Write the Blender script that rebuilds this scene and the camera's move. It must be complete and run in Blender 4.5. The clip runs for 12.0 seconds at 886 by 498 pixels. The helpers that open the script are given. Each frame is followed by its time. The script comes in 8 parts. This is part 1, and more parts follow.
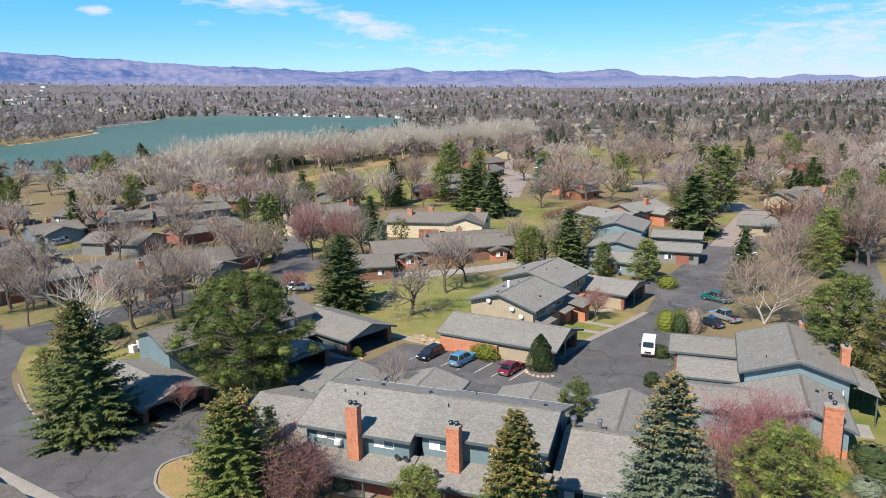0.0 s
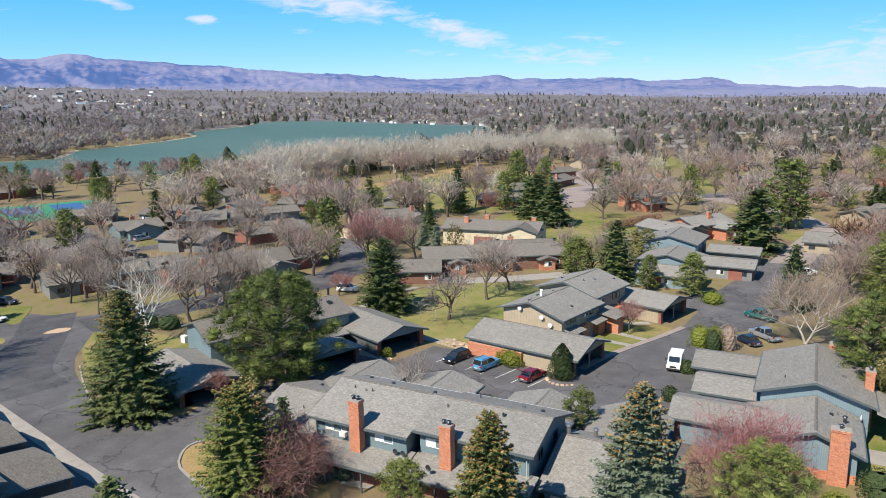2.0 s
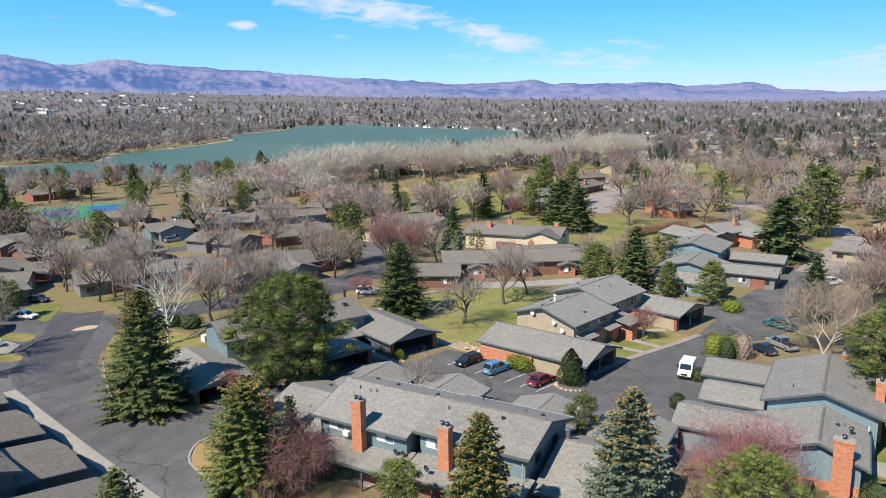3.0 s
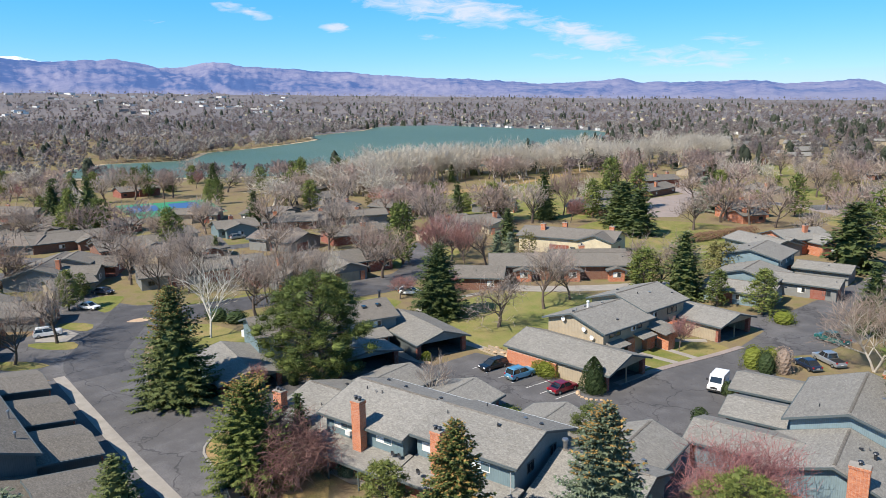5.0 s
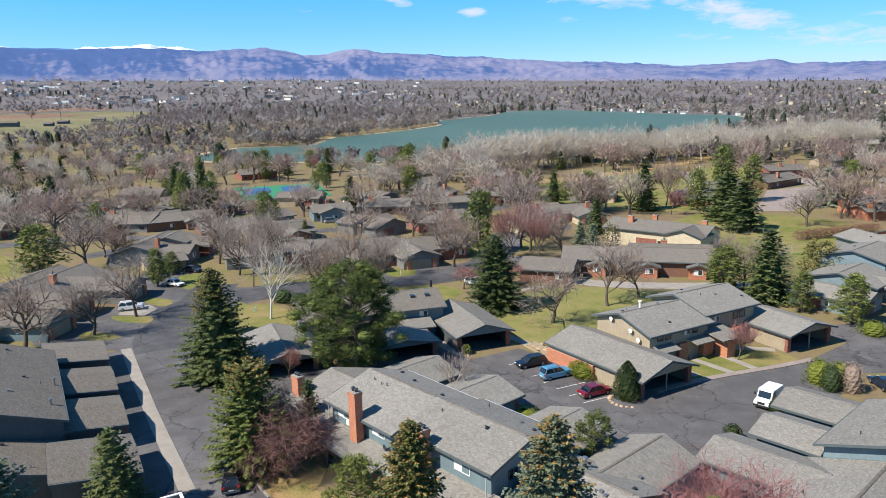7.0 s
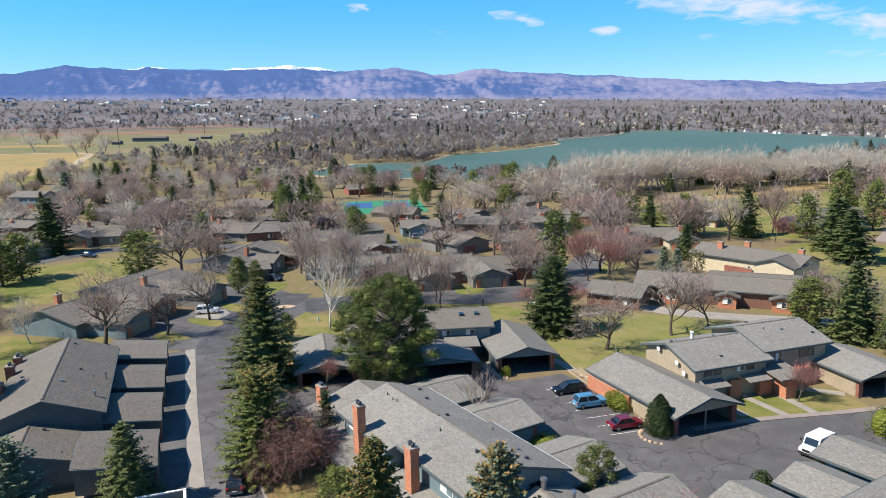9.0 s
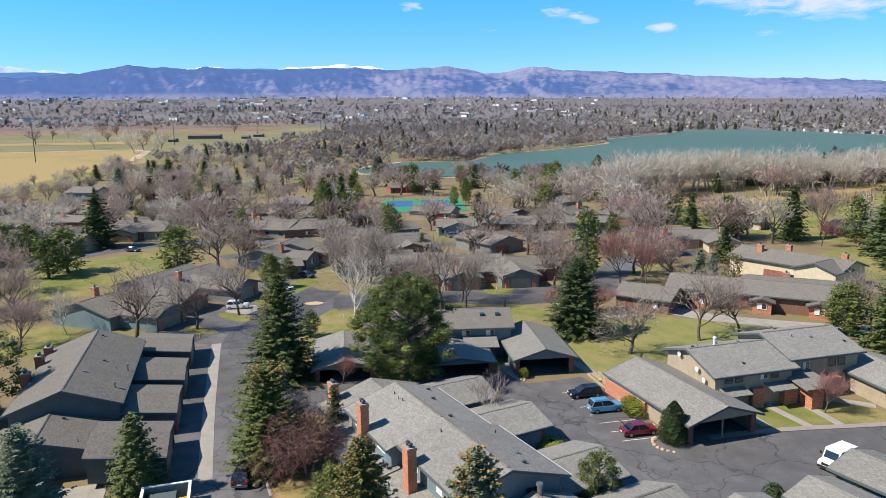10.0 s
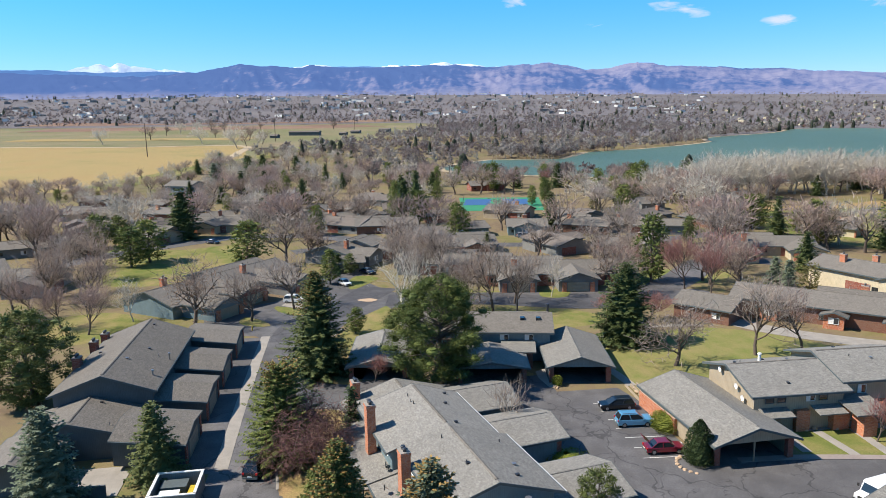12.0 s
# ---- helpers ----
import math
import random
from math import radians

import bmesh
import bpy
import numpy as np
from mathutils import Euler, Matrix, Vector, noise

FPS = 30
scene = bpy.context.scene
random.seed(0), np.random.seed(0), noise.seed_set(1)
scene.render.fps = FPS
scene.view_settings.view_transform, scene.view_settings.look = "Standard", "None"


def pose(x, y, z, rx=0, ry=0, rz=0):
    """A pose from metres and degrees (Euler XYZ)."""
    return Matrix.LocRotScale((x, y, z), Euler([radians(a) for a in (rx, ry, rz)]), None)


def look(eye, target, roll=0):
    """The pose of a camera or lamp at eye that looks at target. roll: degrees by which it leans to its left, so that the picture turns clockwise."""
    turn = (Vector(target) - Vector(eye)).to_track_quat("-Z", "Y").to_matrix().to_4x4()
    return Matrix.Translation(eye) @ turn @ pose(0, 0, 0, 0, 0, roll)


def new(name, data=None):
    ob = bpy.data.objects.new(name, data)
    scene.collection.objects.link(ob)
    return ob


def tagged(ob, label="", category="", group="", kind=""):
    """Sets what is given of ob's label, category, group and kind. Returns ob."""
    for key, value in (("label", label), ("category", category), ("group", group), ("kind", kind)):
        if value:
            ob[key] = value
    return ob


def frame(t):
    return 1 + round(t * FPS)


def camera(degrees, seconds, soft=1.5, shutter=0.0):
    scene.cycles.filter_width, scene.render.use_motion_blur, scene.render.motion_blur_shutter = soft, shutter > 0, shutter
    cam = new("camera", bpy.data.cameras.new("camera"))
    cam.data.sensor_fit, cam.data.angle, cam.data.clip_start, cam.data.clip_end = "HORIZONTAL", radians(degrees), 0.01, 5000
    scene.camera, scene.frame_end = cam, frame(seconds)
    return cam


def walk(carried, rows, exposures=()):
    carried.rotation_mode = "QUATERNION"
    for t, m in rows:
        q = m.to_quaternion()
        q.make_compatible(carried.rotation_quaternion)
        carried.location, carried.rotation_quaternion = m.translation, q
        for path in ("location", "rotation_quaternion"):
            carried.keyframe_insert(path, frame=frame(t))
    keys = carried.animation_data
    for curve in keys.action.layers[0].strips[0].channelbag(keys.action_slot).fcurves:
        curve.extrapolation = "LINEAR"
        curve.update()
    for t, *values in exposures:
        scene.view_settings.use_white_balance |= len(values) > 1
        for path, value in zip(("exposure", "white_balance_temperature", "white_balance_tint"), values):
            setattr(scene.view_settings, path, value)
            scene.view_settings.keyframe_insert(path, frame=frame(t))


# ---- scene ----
cam = camera(63.5, 12.0, soft=0.4)
PATH = [
    (0, (0.834, 0.486, 37.965), (-0.253, 2.111, 37.544), -1.5),
    (0.5, (3.459, 1.193, 38.092), (2.307, 2.775, 37.678), -1.3),
    (1, (5.729, 1.817, 38.185), (4.525, 3.361, 37.777), -1.2),
    (1.5, (7.58, 2.355, 38.279), (6.336, 3.869, 37.877), -1.1),
    (2, (9.232, 2.859, 38.402), (7.955, 4.346, 38.005), -1.0),
    (2.5, (10.839, 3.412, 38.476), (9.527, 4.87, 38.086), -0.9),
    (4.5, (17.14, 8.405, 38.777), (15.67, 9.709, 38.402), -1.1),
    (5, (18.383, 10.515, 38.871), (16.873, 11.771, 38.491), -1.1),
    (5.5, (19.568, 12.91, 39.03), (18.018, 14.112, 38.639), -1.2),
    (6, (21.023, 15.912, 39.168), (19.424, 17.045, 38.768), -1.4),
    (6.5, (22.776, 19.337, 39.283), (21.121, 20.383, 38.873), -1.5),
    (7, (24.598, 22.942, 39.208), (22.888, 23.893, 38.795), -1.4),
    (7.5, (26.13, 26.142, 39.073), (24.371, 27.011, 38.684), -1.4),
    (9.5, (29.863, 36.52, 38.877), (27.982, 37.097, 38.52), -1.0),
    (10, (30.271, 38.809, 38.887), (28.371, 39.322, 38.529), -1.0),
    (10.5, (30.611, 41.106, 38.96), (28.695, 41.556, 38.601), -1.0),
    (11, (30.935, 43.535, 39.058), (29.005, 43.915, 38.698), -1.0),
    (11.5, (31.091, 45.876, 39.157), (29.149, 46.188, 38.795), -0.9),
    (12, (31.135, 48.08, 39.276), (29.183, 48.329, 38.914), -0.9),
]
walk(cam, [(t, look(eye, target, roll)) for t, eye, target, roll in PATH])

# ---- sky, sun ----
SUN_EL, SUN_AZ = 47.0, 183.0
scene.view_settings.exposure = 0.57
sky_world = bpy.data.worlds.new("sky")
scene.world = sky_world
sky_world.use_nodes = True
wt = sky_world.node_tree
wt.nodes.clear()


def wnode(kind, **props):
    n = wt.nodes.new(kind)
    for k, v in props.items():
        n.inputs[k].default_value = v
    return n


def wmath(op, a, b=None, clamp=False):
    n = wt.nodes.new("ShaderNodeMath")
    n.operation, n.use_clamp = op, clamp
    for i, v in enumerate((a, b)):
        if v is None:
            continue
        if isinstance(v, (int, float)):
            n.inputs[i].default_value = v
        else:
            wt.links.new(v, n.inputs[i])
    return n.outputs[0]


sky_tex = wt.nodes.new("ShaderNodeTexSky")
sky_tex.sky_type, sky_tex.sun_disc = "NISHITA", False
sky_tex.sun_elevation, sky_tex.sun_rotation = radians(SUN_EL), radians(SUN_AZ)
sky_tex.altitude, sky_tex.air_density, sky_tex.dust_density, sky_tex.ozone_density = 1500.0, 1.0, 0.08, 3.0
coord = wt.nodes.new("ShaderNodeTexCoord")
sep = wt.nodes.new("ShaderNodeSeparateXYZ")
wt.links.new(coord.outputs["Generated"], sep.inputs[0])
# azimuth (degrees, west to north) and elevation of a direction, for the clouds
az = wmath("MULTIPLY", wmath("ARCTAN2", sep.outputs[1], wmath("MULTIPLY", sep.outputs[0], -1.0)), 57.2958)
el = wmath("MULTIPLY", wmath("ARCSINE", sep.outputs[2]), 57.2958)
comb = wt.nodes.new("ShaderNodeCombineXYZ")
wt.links.new(wmath("MULTIPLY", az, 0.16), comb.inputs[0])
wt.links.new(wmath("MULTIPLY", el, 0.62), comb.inputs[1])
puff = wnode("ShaderNodeTexNoise", Scale=2.6, Detail=10.0, Roughness=0.6, Distortion=0.9)
wt.links.new(comb.outputs[0], puff.inputs["Vector"])
# cloud banks: azimuth, elevation, half widths, slope, weight
CLOUDS = [
    (41.0, 7.5, 10.0, 1.5, -0.13, 1.0), (51.0, 5.3, 6.0, 1.3, -0.22, 1.0), (58.5, 3.5, 8.0, 1.2, -0.05, 0.75), (61.0, 4.6, 3.2, 0.7, -0.1, 0.7),
    (83.0, 3.0, 15.0, 3.6, 0.14, 0.8), (31.9, 6.3, 1.6, 0.5, -0.05, 0.95), (25.2, 7.5, 3.2, 0.7, -0.2, 0.8), (38.8, 5.6, 2.6, 0.4, -0.1, 0.6),
    (12.8, 8.4, 1.5, 0.5, 0.0, 0.85), (48.5, 3.9, 3.2, 0.4, -0.03, 0.6), (64.0, 3.0, 3.0, 0.45, 0.0, 0.55), (19.0, 6.6, 1.4, 0.3, 0.0, 0.5),
    (100.0, 9.0, 16.0, 2.5, 0.05, 0.7), (-60.0, 14.0, 20.0, 3.0, 0.0, 0.6), (150.0, 16.0, 25.0, 4.0, 0.0, 0.6),
]
cover = None
for ca, ce, wa, we, slope, weight in CLOUDS:
    da = wmath("SUBTRACT", az, ca)
    de = wmath("SUBTRACT", wmath("SUBTRACT", el, ce), wmath("MULTIPLY", da, slope))
    q = wmath("ADD", wmath("POWER", wmath("ABSOLUTE", wmath("DIVIDE", da, wa)), 2.0), wmath("POWER", wmath("ABSOLUTE", wmath("DIVIDE", de, we)), 2.0))
    m = wmath("MULTIPLY", wmath("SUBTRACT", 1.0, q, True), weight)
    cover = m if cover is None else wmath("MAXIMUM", cover, m)
dens = wmath("MULTIPLY", wmath("SUBTRACT", wmath("ADD", wmath("MULTIPLY", puff.outputs[0], 1.25), wmath("MULTIPLY", cover, 0.6)), 0.9), 2.4, True)
dens = wmath("MULTIPLY", dens, wmath("MULTIPLY", cover, 2.5, True))
mixc = wt.nodes.new("ShaderNodeMix")
mixc.data_type = "RGBA"
wt.links.new(wmath("MULTIPLY", dens, 0.85), mixc.inputs["Factor"])
tone = wt.nodes.new("ShaderNodeHueSaturation")
tone.inputs["Saturation"].default_value, tone.inputs["Hue"].default_value = 1.38, 0.484
wt.links.new(sky_tex.outputs[0], tone.inputs["Color"])
tint = wt.nodes.new("ShaderNodeMix")
tint.data_type, tint.blend_type = "RGBA", "MULTIPLY"
tint.inputs["Factor"].default_value = 1.0
tint.inputs["B"].default_value = (0.78, 1.0, 1.15, 1)
wt.links.new(tone.outputs[0], tint.inputs["A"])
# thicker, bluer air towards the horizon
fade = wt.nodes.new("ShaderNodeMix")
fade.data_type = "RGBA"
wt.links.new(wmath("DIVIDE", wmath("ABSOLUTE", el), 13.0, True), fade.inputs["Factor"])
fade.inputs["A"].default_value, fade.inputs["B"].default_value = (0.54, 0.6, 0.92, 1), (0.74, 1.02, 1.19, 1)
wt.links.new(fade.outputs["Result"], tint.inputs["B"])
# thin high grey layer added out of view, so that skylight is less blue
added_veil = wt.nodes.new("ShaderNodeMix")
added_veil.data_type = "RGBA"
wt.links.new(wmath("MULTIPLY", wmath("DIVIDE", wmath("SUBTRACT", el, 16.0), 40.0, True), 0.22), added_veil.inputs["Factor"])
# the western sky is as light as the northern
west = wmath("ADD", 1.0, wmath("MULTIPLY", wmath("MAXIMUM", wmath("COSINE", wmath("MULTIPLY", wmath("ADD", az, 8.0), 0.017453)), 0.0), 0.3))
lift = wt.nodes.new("ShaderNodeVectorMath")
lift.operation = "SCALE"
wt.links.new(tint.outputs["Result"], lift.inputs[0])
wt.links.new(wmath("SUBTRACT", west, 0.1), lift.inputs["Scale"])
wt.links.new(lift.outputs[0], added_veil.inputs["A"])
added_veil.inputs["B"].default_value = (2.0, 2.1, 2.3, 1)
wt.links.new(added_veil.outputs["Result"], mixc.inputs["A"])
mixc.inputs["B"].default_value = (5.3, 5.6, 6.3, 1)
back = wnode("ShaderNodeBackground", Strength=0.104)
wt.links.new(mixc.outputs["Result"], back.inputs["Color"])
wout = wt.nodes.new("ShaderNodeOutputWorld")
wt.links.new(back.outputs[0], wout.inputs[0])

sun_data = bpy.data.lights.new("sun", "SUN")
sun_data.energy, sun_data.angle, sun_data.color = 5.0, radians(0.53), (1.0, 0.908, 0.775)
sun = new("sun", sun_data)
sun.matrix_world = look((0, 0, 200), (-math.sin(radians(SUN_AZ)) * math.cos(radians(SUN_EL)), -math.cos(radians(SUN_AZ)) * math.cos(radians(SUN_EL)), 200 - math.sin(radians(SUN_EL))))
# ---- materials ----
def mat_new(name):
    m = bpy.data.materials.new(name)
    m.use_nodes = True
    nt = m.node_tree
    return m, nt, nt.nodes["Principled BSDF"]


def nd(nt, kind, links=(), **vals):
    n = nt.nodes.new(kind)
    for k, v in vals.items():
        n.inputs[k].default_value = v
    for src, key in links:
        nt.links.new(src, n.inputs[key])
    return n


def ramp(nt, fac, stops):
    r = nt.nodes.new("ShaderNodeValToRGB")
    nt.links.new(fac, r.inputs[0])
    while len(r.color_ramp.elements) < len(stops):
        r.color_ramp.elements.new(0.5)
    for e, (p, c) in zip(r.color_ramp.elements, stops):
        e.position, e.color = p, (*c, 1)
    return r.outputs[0]


def mixrgb(nt, fac, a, b, blend="MIX"):
    n = nt.nodes.new("ShaderNodeMix")
    n.data_type, n.blend_type = "RGBA", blend
    for key, v in (("Factor", fac), ("A", a), ("B", b)):
        if isinstance(v, (int, float)):
            n.inputs[key].default_value = v
        elif isinstance(v, tuple):
            n.inputs[key].default_value = (*v, 1)
        else:
            nt.links.new(v, n.inputs[key])
    return n.outputs["Result"]


def mth(nt, op, a, b=0.0, clamp=False):
    n = nt.nodes.new("ShaderNodeMath")
    n.operation, n.use_clamp = op, clamp
    for i, v in enumerate((a, b)):
        if isinstance(v, (int, float)):
            n.inputs[i].default_value = v
        else:
            nt.links.new(v, n.inputs[i])
    return n.outputs[0]


def noise_f(nt, vec, scale, detail=4.0, rough=0.55):
    return nd(nt, "ShaderNodeTexNoise", [(vec, "Vector")], Scale=scale, Detail=detail, Roughness=rough).outputs[0]


def bump(nt, bsdf, height, strength, dist):
    b = nd(nt, "ShaderNodeBump", [(height, "Height")], Strength=strength, Distance=dist)
    nt.links.new(b.outputs[0], bsdf.inputs["Normal"])


def obj_vec(nt, scale=(1, 1, 1)):
    c = nt.nodes.new("ShaderNodeTexCoord")
    mp = nt.nodes.new("ShaderNodeMapping")
    mp.inputs["Scale"].default_value = scale
    nt.links.new(c.outputs["Object"], mp.inputs["Vector"])
    return mp.outputs[0]


def obj_rand(nt):
    return nt.nodes.new("ShaderNodeObjectInfo").outputs["Random"]


def plain(name, col, rough=0.6, metal=0.0, var=0.18, scale=3.0, fine=30.0, bmp=0.15, spec=0.4):
    """A surface with two scales of tone and a fine relief."""
    m, nt, b = mat_new(name)
    v = obj_vec(nt)
    n1, n2 = noise_f(nt, v, scale), noise_f(nt, v, fine, 3.0)
    k = mth(nt, "ADD", mth(nt, "MULTIPLY", n1, 0.65), mth(nt, "MULTIPLY", n2, 0.35))
    lo, hi = tuple(c * (1 - var) for c in col), tuple(min(1, c * (1 + var)) for c in col)
    c = ramp(nt, k, [(0.3, lo), (0.7, hi)])
    nt.links.new(c, b.inputs["Base Color"])
    b.inputs["Roughness"].default_value, b.inputs["Metallic"].default_value = rough, metal
    b.inputs["Specular IOR Level"].default_value = spec
    if bmp:
        bump(nt, b, n2, bmp, 0.02)
    return m


def shingle_mat(name, col, dark=0.6):
    m, nt, b = mat_new(name)
    v = obj_vec(nt)
    br = nd(nt, "ShaderNodeTexBrick", [(v, "Vector")], Scale=1.0)
    br.inputs["Color1"].default_value, br.inputs["Color2"].default_value = (0.0, 0.0, 0.0, 1), (1, 1, 1, 1)
    br.inputs["Mortar"].default_value = (0.25, 0.25, 0.25, 1)
    br.inputs["Mortar Size"].default_value, br.inputs["Brick Width"].default_value, br.inputs["Row Height"].default_value = 0.012, 0.42, 0.17
    br.inputs["Bias"].default_value = -0.1
    # some roofs run the other way: lay a second coursing across
    v2 = nt.nodes.new("ShaderNodeMapping")
    v2.inputs["Rotation"].default_value = (0, 0, radians(90))
    nt.links.new(v, v2.inputs["Vector"])
    tabs = nd(nt, "ShaderNodeTexVoronoi", [(v, "Vector")], Scale=7.5).outputs["Color"]
    sepc = nd(nt, "ShaderNodeSeparateColor", [(tabs, "Color")])
    grit = noise_f(nt, v, 12.0, 4.0, 0.75)
    wide = noise_f(nt, v, 0.35, 3.0)
    k = mth(nt, "ADD", mth(nt, "MULTIPLY", br.outputs["Color"], 0.24), mth(nt, "MULTIPLY", sepc.outputs[0], 0.3))
    k = mth(nt, "ADD", k, mth(nt, "MULTIPLY", grit, 0.55))
    k = mth(nt, "ADD", k, mth(nt, "MULTIPLY", mth(nt, "SUBTRACT", wide, 0.5), 0.24))
    k = mth(nt, "ADD", k, mth(nt, "MULTIPLY", mth(nt, "SUBTRACT", obj_rand(nt), 0.5), 0.16))
    c = ramp(nt, k, [(0.12, tuple(x * dark for x in col)), (0.5, col), (0.92, tuple(min(1, x * 1.55) for x in col))])
    nt.links.new(c, b.inputs["Base Color"])
    b.inputs["Roughness"].default_value, b.inputs["Specular IOR Level"].default_value = 0.9, 0.25
    bump(nt, b, k, 0.5, 0.03)
    return m


def brick_mat(name, c1, c2, mortar):
    m, nt, b = mat_new(name)
    co = nt.nodes.new("ShaderNodeTexCoord")
    s = nd(nt, "ShaderNodeSeparateXYZ", [(co.outputs["Object"], "Vector")])
    u = mth(nt, "ADD", s.outputs[0], s.outputs[1])
    vv = nd(nt, "ShaderNodeCombineXYZ", [(u, "X"), (s.outputs[2], "Y")]).outputs[0]
    br = nd(nt, "ShaderNodeTexBrick", [(vv, "Vector")], Scale=1.0)
    br.inputs["Color1"].default_value, br.inputs["Color2"].default_value, br.inputs["Mortar"].default_value = (*c1, 1), (*c2, 1), (*mortar, 1)
    br.inputs["Mortar Size"].default_value, br.inputs["Brick Width"].default_value, br.inputs["Row Height"].default_value = 0.008, 0.3, 0.1
    n = noise_f(nt, co.outputs["Object"], 1.2)
    c = mixrgb(nt, mth(nt, "MULTIPLY", n, 0.5), br.outputs["Color"], tuple(x * 0.55 for x in c1))
    nt.links.new(c, b.inputs["Base Color"])
    b.inputs["Roughness"].default_value = 0.9
    bump(nt, b, br.outputs["Fac"], -0.4, 0.01)
    return m


def siding_mat(name, col, pitch=0.2):
    m, nt, b = mat_new(name)
    co = nt.nodes.new("ShaderNodeTexCoord")
    s = nd(nt, "ShaderNodeSeparateXYZ", [(co.outputs["Object"], "Vector")])
    u = mth(nt, "ADD", s.outputs[0], s.outputs[1])
    fr = mth(nt, "FRACT", mth(nt, "DIVIDE", u, pitch))
    groove = mth(nt, "LESS_THAN", fr, 0.12)
    n1, n2 = noise_f(nt, co.outputs["Object"], 0.7), noise_f(nt, obj_vec(nt, (9, 9, 0.8)), 2.0, 5.0)
    k = mth(nt, "ADD", mth(nt, "MULTIPLY", n1, 0.5), mth(nt, "MULTIPLY", n2, 0.5))
    c = ramp(nt, k, [(0.3, tuple(x * 0.8 for x in col)), (0.7, tuple(x * 1.18 for x in col))])
    c = mixrgb(nt, mth(nt, "MULTIPLY", groove, 0.45), c, tuple(x * 0.45 for x in col))
    nt.links.new(c, b.inputs["Base Color"])
    b.inputs["Roughness"].default_value = 0.7
    bump(nt, b, mth(nt, "SUBTRACT", 1.0, groove), 0.5, 0.02)
    return m


def asphalt_mat(name, base):
    m, nt, b = mat_new(name)
    v = obj_vec(nt)
    wide, mid, fine = noise_f(nt, v, 0.05, 3.0), noise_f(nt, v, 0.35, 4.0), noise_f(nt, v, 9.0, 2.0)
    k = mth(nt, "ADD", mth(nt, "MULTIPLY", wide, 0.36), mth(nt, "ADD", mth(nt, "MULTIPLY", mid, 0.34), mth(nt, "MULTIPLY", fine, 0.3)))
    c = ramp(nt, k, [(0.34, tuple(x * 0.66 for x in base)), (0.5, base), (0.64, tuple(x * 1.6 for x in base))])
    warp = nd(nt, "ShaderNodeTexNoise", [(v, "Vector")], Scale=0.35, Detail=4.0)
    vw = nd(nt, "ShaderNodeVectorMath", [(v, 0)])
    off = nt.nodes.new("ShaderNodeVectorMath")
    off.operation = "SCALE"
    nt.links.new(warp.outputs["Color"], off.inputs[0])
    off.inputs["Scale"].default_value = 4.5
    nt.links.new(off.outputs[0], vw.inputs[1])
    for sc, width in ((0.085, 0.0085), (0.24, 0.014)):
        vo = nt.nodes.new("ShaderNodeTexVoronoi")
        vo.feature = "DISTANCE_TO_EDGE"
        nt.links.new(vw.outputs[0], vo.inputs["Vector"])
        vo.inputs["Scale"].default_value = sc
        crack = mth(nt, "LESS_THAN", vo.outputs["Distance"], width if sc < 0.1 else mth(nt, "MULTIPLY", mth(nt, "SUBTRACT", noise_f(nt, v, 0.09, 2.0), 0.47), 0.1, True))
        c = mixrgb(nt, mth(nt, "MULTIPLY", crack, 0.5), c, (0.02, 0.02, 0.022))
    nt.links.new(c, b.inputs["Base Color"])
    b.inputs["Roughness"].default_value, b.inputs["Specular IOR Level"].default_value = 0.85, 0.35
    bump(nt, b, fine, 0.25, 0.02)
    return m


def lawn_mat(name, stops, wide_scale=0.03):
    m, nt, b = mat_new(name)
    v = obj_vec(nt)
    k = mth(nt, "ADD", mth(nt, "MULTIPLY", noise_f(nt, v, wide_scale, 5.0, 0.6), 0.6), mth(nt, "MULTIPLY", noise_f(nt, v, 0.35, 5.0, 0.65), 0.4))
    c = ramp(nt, k, stops)
    f = noise_f(nt, v, 6.0, 3.0, 0.7)
    c = mixrgb(nt, 0.45, c, ramp(nt, f, [(0.3, (0.25, 0.25, 0.25)), (0.7, (0.9, 0.9, 0.9))]), "OVERLAY")
    nt.links.new(c, b.inputs["Base Color"])
    b.inputs["Roughness"].default_value, b.inputs["Specular IOR Level"].default_value = 0.95, 0.1
    bump(nt, b, f, 0.6, 0.06)
    return m


def leaf_mat(name, c1, c2, c3, rough=0.65, trans=0.15):
    """Leaves, needles or twigs: tones vary from clump to clump and from tree to tree."""
    m, nt, b = mat_new(name)
    g = nt.nodes.new("ShaderNodeNewGeometry")
    r = mth(nt, "ADD", mth(nt, "MULTIPLY", g.outputs["Random Per Island"], 0.62), mth(nt, "MULTIPLY", obj_rand(nt), 0.38))
    c = ramp(nt, r, [(0.1, c1), (0.5, c2), (0.92, c3)])
    nt.links.new(c, b.inputs["Base Color"])
    b.inputs["Roughness"].default_value, b.inputs["Specular IOR Level"].default_value = rough, 0.2
    if trans:
        tr = nd(nt, "ShaderNodeBsdfTranslucent", [(c, "Color")])
        ms = nd(nt, "ShaderNodeMixShader", [(b.outputs[0], 1), (tr.outputs[0], 2)], Fac=trans)
        nt.links.new(ms.outputs[0], nt.nodes["Material Output"].inputs[0])
    return m


